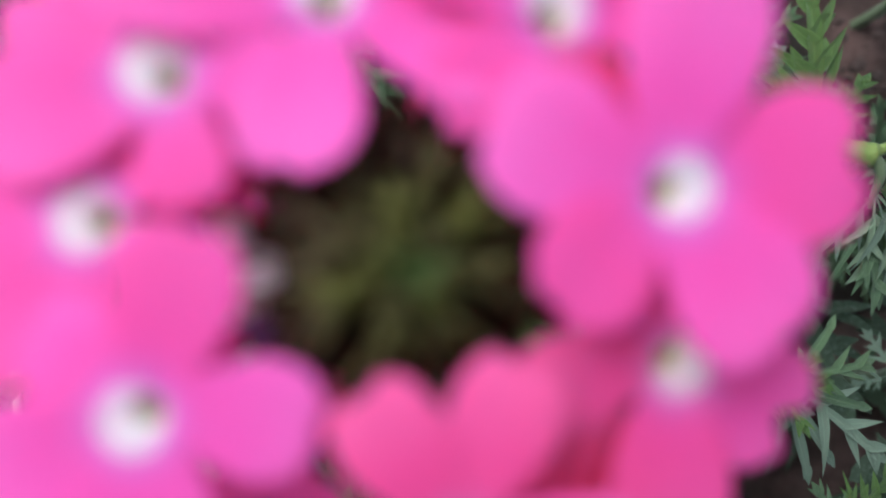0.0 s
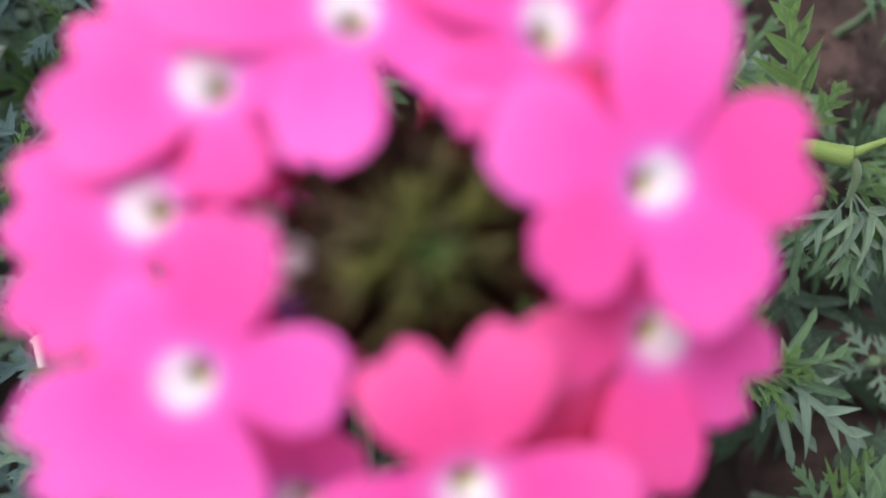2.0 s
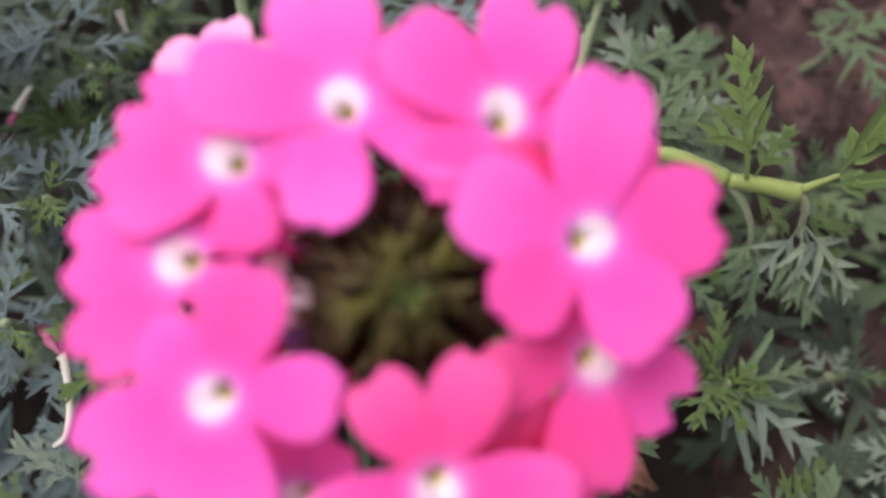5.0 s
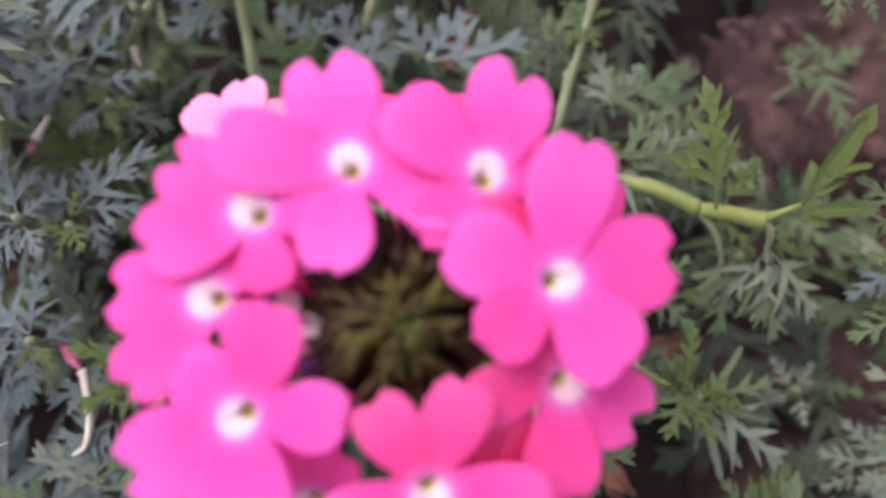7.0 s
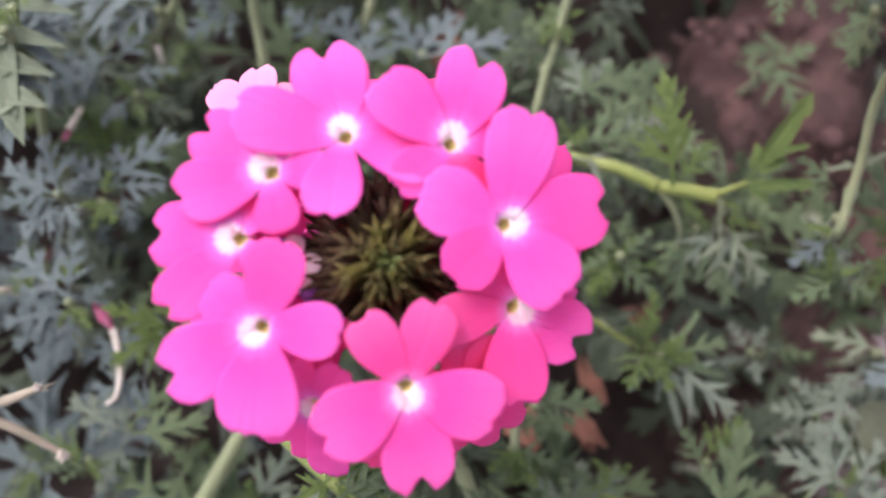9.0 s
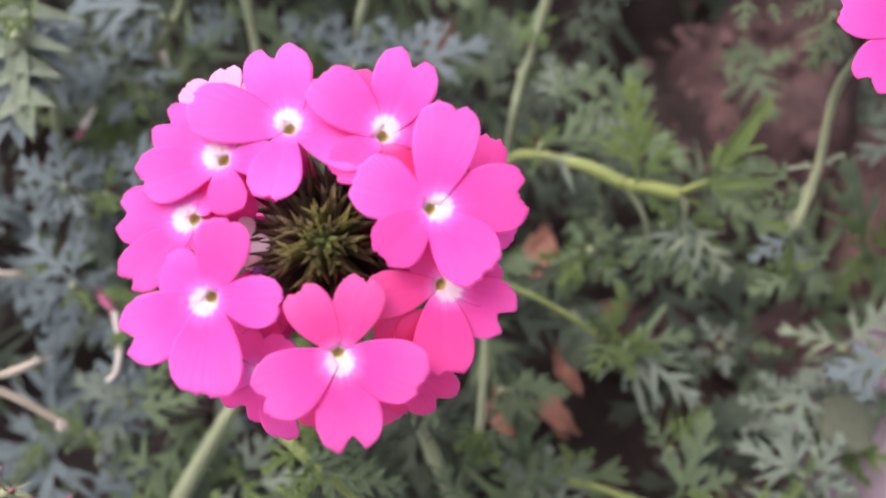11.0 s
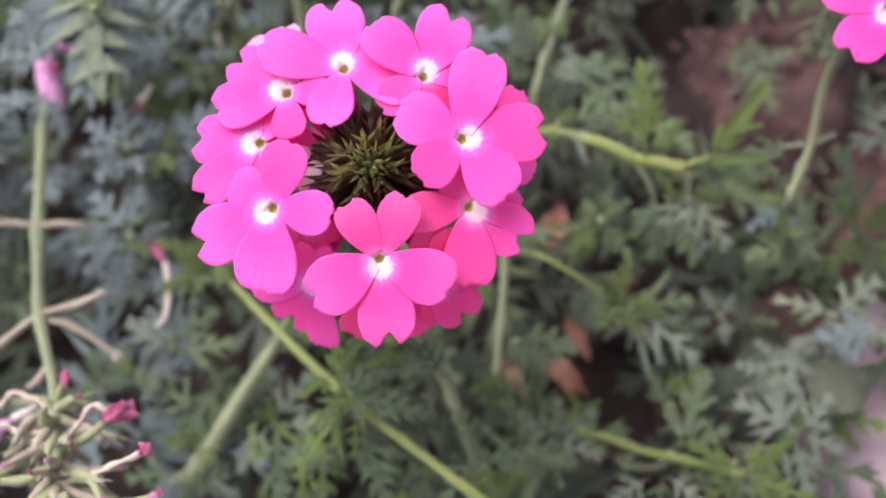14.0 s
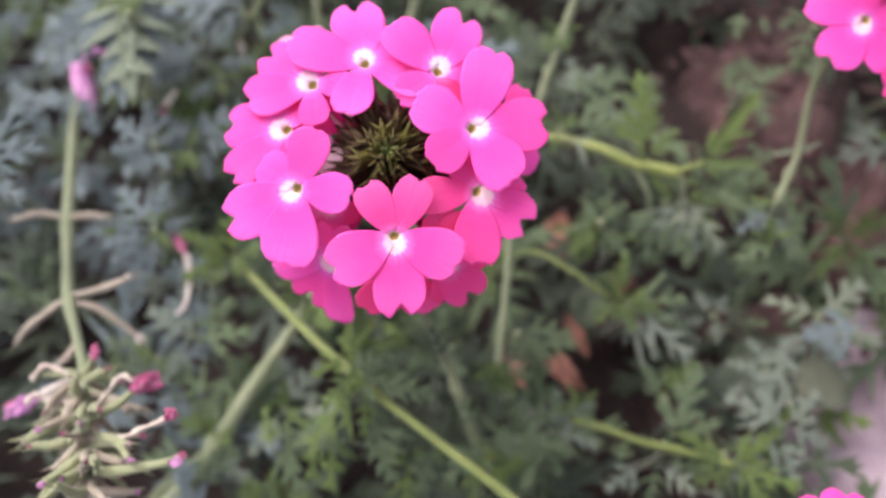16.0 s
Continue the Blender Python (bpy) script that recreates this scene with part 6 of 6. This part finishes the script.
def dry_tube_bm(foot, tip, radius, rng):
    """A bent, hollow, ribbed tube with a ragged toothed mouth."""
    foot, tip = Vector(foot), Vector(tip)
    d = tip - foot
    sag = Vector((rng.uniform(-1, 1), rng.uniform(-1, 1), rng.uniform(-0.2, 1))) * d.length * 0.14
    line = curve_points([(0, 0, 0), d * 0.5 + sag, d], 10)
    bm = bmesh.new()
    rings = tube(bm, line, [radius * f for f in (0.55, 0.68, 0.8, 0.9, 0.97, 1.0, 0.97, 0.9, 0.78, 0.68, 0.74)], 10, cap=True, wobble=0.28, rng=rng)
    end = rings[-1]
    way = (line[-1] - line[-2]).normalized()
    for k in range(0, 10, 2):
        mid = (end[k].co + end[(k + 1) % 10].co) / 2
        out = (mid - line[-1]) * rng.uniform(-0.2, 2.2)
        t = bm.verts.new(mid + way * radius * rng.uniform(1.2, 3.6) + out)
        bm.faces.new((end[k], end[(k + 1) % 10], t))
    return smooth(bm)


rng = random.Random(31)
spike = thing("spent_flower_spike", (-0.125, 0.130, -0.02), "spent verbena flower spike with straw-coloured calyces and withered petals", "flower")
SPIKE = [(-0.125, 0.130, -0.02), (-0.1154, 0.1055, 0.010), (-0.1024, 0.0568, 0.024), (-0.0958, 0.0379, 0.032), (-0.0854, 0.0098, 0.043), (-0.0756, -0.0098, 0.053), (-0.0640, -0.0244, 0.064), (-0.0555, -0.0385, 0.0725), (-0.0500, -0.0490, 0.0775)]
part("stem", moved(stem_bm(SPIKE, 0.0019, 0.0006, 40, 10, (0.5, 0.62)), spike.location), STEM, spike)
for foot, tip, mouth in (((-0.0757, -0.0092, 0.053), (-0.0868, -0.0193, 0.050), 0.0), ((-0.0757, -0.0092, 0.053), (-0.0600, -0.0056, 0.0592), 0.0016), ((-0.0745, -0.0104, 0.053), (-0.0602, -0.0166, 0.047), 0.0024),
                         ((-0.0868, 0.0119, 0.043), (-0.0989, 0.0111, 0.042), 0.0), ((-0.0868, 0.0119, 0.043), (-0.0765, 0.0130, 0.042), 0.0), ((-0.0690, -0.0190, 0.058), (-0.0735, -0.0240, 0.055), 0.0)):
    ob = dry_calyx(spike, foot, tip, 0.00085, rng, DRY)
    if mouth:
        part("withered_corolla", crumpled_bm(mouth, rng), CREAM, ob, "pale shrivelled corolla").location = Vector(tip) - Vector(foot)
line = curve_points(SPIKE, 200)
# the crowded end of the spike: how far along the axis, tip, radius, size of the withered corolla
REMAINS = ((0.78, (-0.0590, -0.0246, 0.0700), 0.0010, 0.0030), (0.79, (-0.0696, -0.0276, 0.0660), 0.0010, 0.0), (0.83, (-0.0659, -0.0339, 0.0690), 0.0010, 0.0),
           (0.835, (-0.0670, -0.0402, 0.0720), 0.0013, 0.0011), (0.865, (-0.0640, -0.0412, 0.0745), 0.0011, 0.0013), (0.90, (-0.0575, -0.0470, 0.0800), 0.0010, 0.0014),
           (0.85, (-0.0480, -0.0306, 0.0745), 0.0009, 0.0052), (0.90, (-0.0425, -0.0424, 0.0830), 0.0009, 0.0016), (0.93, (-0.0362, -0.0422, 0.0815), 0.0011, 0.0024),
           (0.88, (-0.0440, -0.0398, 0.0815), 0.0009, 0.0012), (0.87, (-0.0522, -0.0372, 0.0825), 0.0010, 0.0013))
for low, tip, radius, mouth in REMAINS:
    dry_calyx(spike, line[int(low * 200)], tip, 0.95 * radius, rng, DRY_GREEN, mouth)
for low, tip, radius, mouth in ((0.96, (-0.0565, -0.0500, 0.0815), 0.0010, 0.0022), (0.80, (-0.0702, -0.0370, 0.0640), 0.0008, 0.0), (0.82, (-0.0640, -0.0262, 0.0640), 0.0008, 0.0)):
    dry_calyx(spike, line[int(low * 200)], tip, 0.95 * radius, rng, DRY_GREEN, mouth)
for k in range(52):
    low = 0.77 + 0.225 * k / 52
    p = line[int(low * 200)]
    axis = (line[min(200, int(low * 200) + 4)] - line[int(low * 200) - 4]).normalized()
    sx = axis.orthogonal().normalized()
    sy = axis.cross(sx)
    a, lean = 2.4 * k + rng.uniform(-0.4, 0.4), radians(rng.uniform(34, 80))
    d = axis * math.cos(lean) + (sx * math.cos(a) + sy * math.sin(a)) * math.sin(lean)
    d = (d + Vector((0.12, -0.1, -0.05))).normalized()
    dry_calyx(spike, p, p + d * rng.uniform(0.0065, 0.0105), rng.uniform(0.0007, 0.0011), rng, DRY if rng.random() < 0.6 else DRY_GREEN, rng.choice((0.0, 0.0, 0.0, 0.0009, 0.0012)))
# dried corolla tubes that hang on, twisted or curled, some with magenta ends
for k, (low, way, end) in enumerate(((0.88, ((-0.0470, -0.0392, 0.0795), (-0.0421, -0.0371, 0.0805), (-0.0365, -0.0346, 0.0820)), 0.0026), (0.84, ((-0.0530, -0.0315, 0.0740), (-0.0500, -0.0280, 0.0755), (-0.0470, -0.0292, 0.0750)), 0.0),
                                     (0.80, ((-0.0640, -0.0275, 0.0680), (-0.0690, -0.0262, 0.0680), (-0.0715, -0.0290, 0.0670)), 0.0), (0.82, ((-0.0650, -0.0330, 0.0700), (-0.0680, -0.0318, 0.0705), (-0.0700, -0.0338, 0.0700)), 0.0),
                                     (0.94, ((-0.0450, -0.0440, 0.0800), (-0.0390, -0.0432, 0.0805), (-0.0340, -0.0410, 0.0810)), 0.0015))):
    p = line[int(low * 200)]
    path = curve_points([(0, 0, 0), *[Vector(q) - p for q in way]], 18)
    bm = bmesh.new()
    tube(bm, path, [0.00022 + 0.00028 * abs(math.sin(0.7 * i + k)) + 0.0001 * (i > 9) for i in range(19)], 8, wobble=0.6, rng=rng)
    ob = part("corolla_tube", smooth(bm), DRY_TUBE, spike, "twisted cream dried corolla tube")
    ob.location = p - spike.location
    if end:
        tip = part("withered_corolla", crumpled_bm(end, rng), WITHERED, ob, "shrivelled magenta corolla")
        tip.location = path[-1]


# ---- faded single florets caught in the leaves ----
def faded_floret(tube_pts, size, label, material):
    ob = thing("faded_floret", tube_pts[0], label, "flower", "faded florets")
    line = curve_points(tube_pts, 14)
    bm = bmesh.new()
    tube(bm, line, [0.00045 + 0.00045 * (i / 14) ** 1.5 for i in range(15)], 8, wobble=0.2, rng=random.Random(3))
    part("corolla_tube", moved(smooth(bm), tube_pts[0]), CREAM, ob)
    head_bm = crumpled_bm(size, random.Random(int(size * 1e6)))
    p = part("corolla", head_bm, material, ob, "shrivelled pink lobes")
    d = (line[-1] - line[-2]).normalized()
    m = d.to_track_quat("Z", "Y").to_matrix().to_4x4()
    m.translation = line[-1] - Vector(tube_pts[0])
    p.matrix_local = m @ Matrix.Diagonal((0.75, 0.75, 1.5, 1))
    return ob


faded_floret([(-0.0597, -0.0078, 0.0335), (-0.0572, -0.0060, 0.0350), (-0.0566, -0.0010, 0.0360), (-0.0580, 0.0050, 0.0360), (-0.0586, 0.0062, 0.0360)], 0.0040, "faded floret with curved cream tube and shrivelled pink lobes", WITHERED)
droop = thing("faded_floret", (-0.0826, 0.0534, 0.0470), "plump drooping pale pink faded floret caught on leaves", "flower", "faded florets")
bm = bmesh.new()
line = curve_points([(-0.0826, 0.0534, 0.0470), (-0.0856, 0.0539, 0.0475), (-0.0882, 0.0526, 0.0480), (-0.0886, 0.0492, 0.0478), (-0.0872, 0.0450, 0.0470), (-0.0852, 0.0412, 0.0462), (-0.0838, 0.0388, 0.0455)], 18)
tube(bm, line, [0.0007, 0.0007, 0.0008, 0.0009, 0.0010, 0.0012, 0.0014, 0.0017, 0.0020, 0.0023, 0.0024, 0.0025, 0.0025, 0.0024, 0.0022, 0.0019, 0.0015, 0.0010, 0.0003], 12, wobble=0.22, rng=random.Random(8))
part("corolla", moved(smooth(bm), droop.location), PALE_WITHERED, droop)
lobe = part("withered_lobe", crumpled_bm(0.0026, random.Random(4)), WITHERED, droop, "shrivelled deep pink lobe")
lobe.location = Vector((-0.0850, 0.0478, 0.0480)) - droop.location
faded_floret([(-0.0550, 0.0640, 0.0300), (-0.0555, 0.0655, 0.0310), (-0.0560, 0.0672, 0.0315)], 0.0016, "small shrivelled pink floret between grey leaves", WITHERED)
faded_floret([(-0.0745, 0.0560, 0.0240), (-0.0752, 0.0530, 0.0250), (-0.0760, 0.0510, 0.0250)], 0.0018, "small magenta faded floret under a leaf", WITHERED)
faded_floret([(-0.0700, -0.0270, 0.0560), (-0.0720, -0.0290, 0.0575), (-0.0738, -0.0305, 0.0580)], 0.0050, "faded violet-pink floret beside the spent spike", PALE_WITHERED)
faded_floret([(-0.0800, -0.0290, 0.0380), (-0.0835, -0.0300, 0.0400), (-0.0850, -0.0306, 0.0405)], 0.0040, "faded magenta floret below the spent spike", WITHERED)


# ---- neighbouring flowers ----
def neighbour(middle, up, stem_pts, seed, label):
    rng = random.Random(seed)
    up, middle = Vector(up).normalized(), Vector(middle)
    ob = thing("verbena_flower", stem_pts[0], label, "flower", "verbena flowers")
    foot = middle - up * 0.019
    part("stem", moved(stem_bm([*stem_pts, foot + up * 0.004], 0.0010, 0.0009, 24, 9, (0.5,)), stem_pts[0]), STEM, ob)
    sx = up.orthogonal().normalized()
    sy = up.cross(sx)
    for count, radius, drop, tilt in ((8, 0.0152, 0.0, 10), (8, 0.0190, 0.011, 42)):
        for k in range(count):
            a = 2 * math.pi * (k + (0.5 if drop else 0.0) + rng.uniform(-0.1, 0.1)) / count + seed
            eye = middle + (sx * math.cos(a) + sy * math.sin(a)) * radius - up * (drop + rng.uniform(-0.001, 0.001))
            outer_floret(ob, eye, tilt + rng.uniform(-5, 5), middle, up, rng.uniform(-12, 12), 1.0, PINK, foot)
    for count, lean, length in ((4, 12, 0.0104), (8, 34, 0.011), (12, 58, 0.0122), (14, 82, 0.0125)):
        for k in range(count):
            a, le = 2 * math.pi * (k + rng.uniform(-0.2, 0.2)) / count, radians(lean)
            d = up * math.cos(le) + (sx * math.cos(a) + sy * math.sin(a)) * math.sin(le)
            c = part("bud_calyx", calyx_bm(length, 0.0010, rng), CALYX_GREEN if lean < 40 else CALYX, ob)
            m = d.to_track_quat("Z", "Y").to_matrix().to_4x4()
            m.translation = middle - up * 0.007
            c.matrix_local = ob.matrix_basis.inverted() @ m
    return ob


neighbour((0.0935, 0.0555, 0.090), (0.55, 0.30, 0.8), [(0.1018, 0.0443, -0.02), (0.0888, 0.0330, 0.0150), (0.0767, 0.0222, 0.0465), (0.0797, 0.0300, 0.0478), (0.0816, 0.0350, 0.0485), (0.0828, 0.0478, 0.058)], 2, "hot pink verbena flower head on a tall pale stem")
edge_leaves = thing("verbena_shoot", (0.1005, 0.0430, -0.02), "small grey-green verbena leaves at nodes of a tall stem", "plant", "verbena shoots")
part("stem", moved(stem_bm([(0.1005, 0.0430, -0.02), (0.0880, 0.0322, 0.0130), (0.0764, 0.0218, 0.045)], 0.0010, 0.0008, 10, 7), edge_leaves.location), STEM, edge_leaves)
for base, tip, tone, kind, roll, wide in (((0.0812, 0.0350, 0.0480), (0.0762, 0.0345, 0.0480), "pale", 9, 0, 0.9), ((0.0816, 0.0350, 0.0485), (0.0860, 0.0365, 0.0500), "pale", 9, 0, 0.9),
                                          ((0.0764, 0.0222, 0.0470), (0.0710, 0.0235, 0.0490), "fresh", 9, 0, 0.8), ((0.0768, 0.0218, 0.0470), (0.0830, 0.0190, 0.0460), "green", 7, 0, 0.6),
                                          ((0.0764, 0.0215, 0.0460), (0.0760, 0.0130, 0.0430), "fresh", 5, 0, 0.7), ((0.0760, 0.0216, 0.0460), (0.0695, 0.0170, 0.0430), "silver", 2, 0, 0.9),
                                          ((0.0766, 0.0214, 0.0460), (0.0815, 0.0120, 0.0430), "grey", 5, 0, 0.9)):
    leaf(edge_leaves, base, tip, tone, kind, roll, wide)
neighbour((0.0735, -0.0660, 0.089), (0.0, -0.1, 1.0), [(0.0700, -0.0750, -0.02), (0.0690, -0.0680, 0.040), (0.0670, -0.0630, 0.062)], 5, "hot pink verbena flower head at the bed edge")


# ---- dry leaves and a round leaf on the ground ----
def dry_leaf(at, turn, tilt, length, width, seed):
    rng = random.Random(seed)
    ob = thing("dry_leaf", at, "rust-brown curled dry leaf lying on the soil", "leaf", "dry leaves")
    w = [rng.uniform(-1, 1) for _ in range(4)]

    def place(u, v):
        half = 0.5 * width * math.sin(math.pi * (0.04 + 0.94 * u)) ** 0.7 * (1 + 0.22 * math.sin(9 * u + 3 * w[0]) + 0.13 * math.sin(21 * u + 6 * w[1]) * abs(v))
        z = 0.25 * width * v * v * (1 + w[1] * u) + 0.12 * length * math.sin(2.6 * u + w[2]) + 0.09 * width * math.sin(14 * u + 5 * v) + 0.07 * width * math.sin(8 * v + 6 * w[3]) * math.sin(17 * u)
        return Vector((length * (u - 0.5), half * v, z))

    p = part("blade", sheet(place, 14, 8, 0.0003), BROWN_LEAF, ob)
    ob.matrix_basis = pose(*at, tilt, 0, turn)
    return ob


for k, (x, y, z, turn, length, width) in enumerate(((0.0330, 0.0250, 0.004, 80, 0.017, 0.007), (0.0376, -0.0020, 0.010, -62, 0.013, 0.0042), (0.0330, -0.0112, 0.011, -40, 0.017, 0.0045),
                                                    (0.0210, -0.0135, 0.012, -50, 0.011, 0.0050), (0.0475, 0.0125, 0.008, 25, 0.011, 0.0050), (0.0352, -0.0125, 0.012, -70, 0.011, 0.0040),
                                                    (0.0222, -0.0105, 0.010, 80, 0.012, 0.0045), (0.0300, 0.0540, 0.002, 60, 0.014, 0.006), (0.0050, 0.0800, 0.008, 70, 0.015, 0.006))):
    dry_leaf((x, y, z), turn, (k * 37) % 50 - 25, length, width, k)

def round_leaf(at, turn, size, top, label):
    """A smooth, entire, rounded leaf with a sunken midrib on a curved stalk."""
    ob = thing("round_leaf", at, label, "leaf")

    def place(u, v):
        half = 0.42 * size * math.sin(math.pi * (0.05 + 0.92 * u)) ** 0.55
        return Vector((half * v, -size * u + 0.47 * size, top + 0.1 * size * v * v - 0.2 * size * u * u + 0.02 * size * math.sin(9 * u + 4 * v)))

    part("blade", sheet(place, 14, 12, 0.0003), SHADE if size < 0.012 else ROUND_LEAF, ob)
    part("stalk", stem_bm([(-0.003, 0.012, -0.02), (-0.0015, 0.008, top - 0.008), (0, 0.45 * size, top - 0.0001)], 0.0006, 0.0005, 8, 6), STEM, ob)
    ob.rotation_euler = (0, 0, radians(turn))
    return ob


round_leaf((0.0384, 0.0025, 0.0), 0, 0.0105, 0.026, "smooth dull green rounded leaf on a short stalk")
round_leaf((0.0915, -0.0130, 0.0), 70, 0.0135, 0.027, "broad dull olive rounded leaf over pale soil")
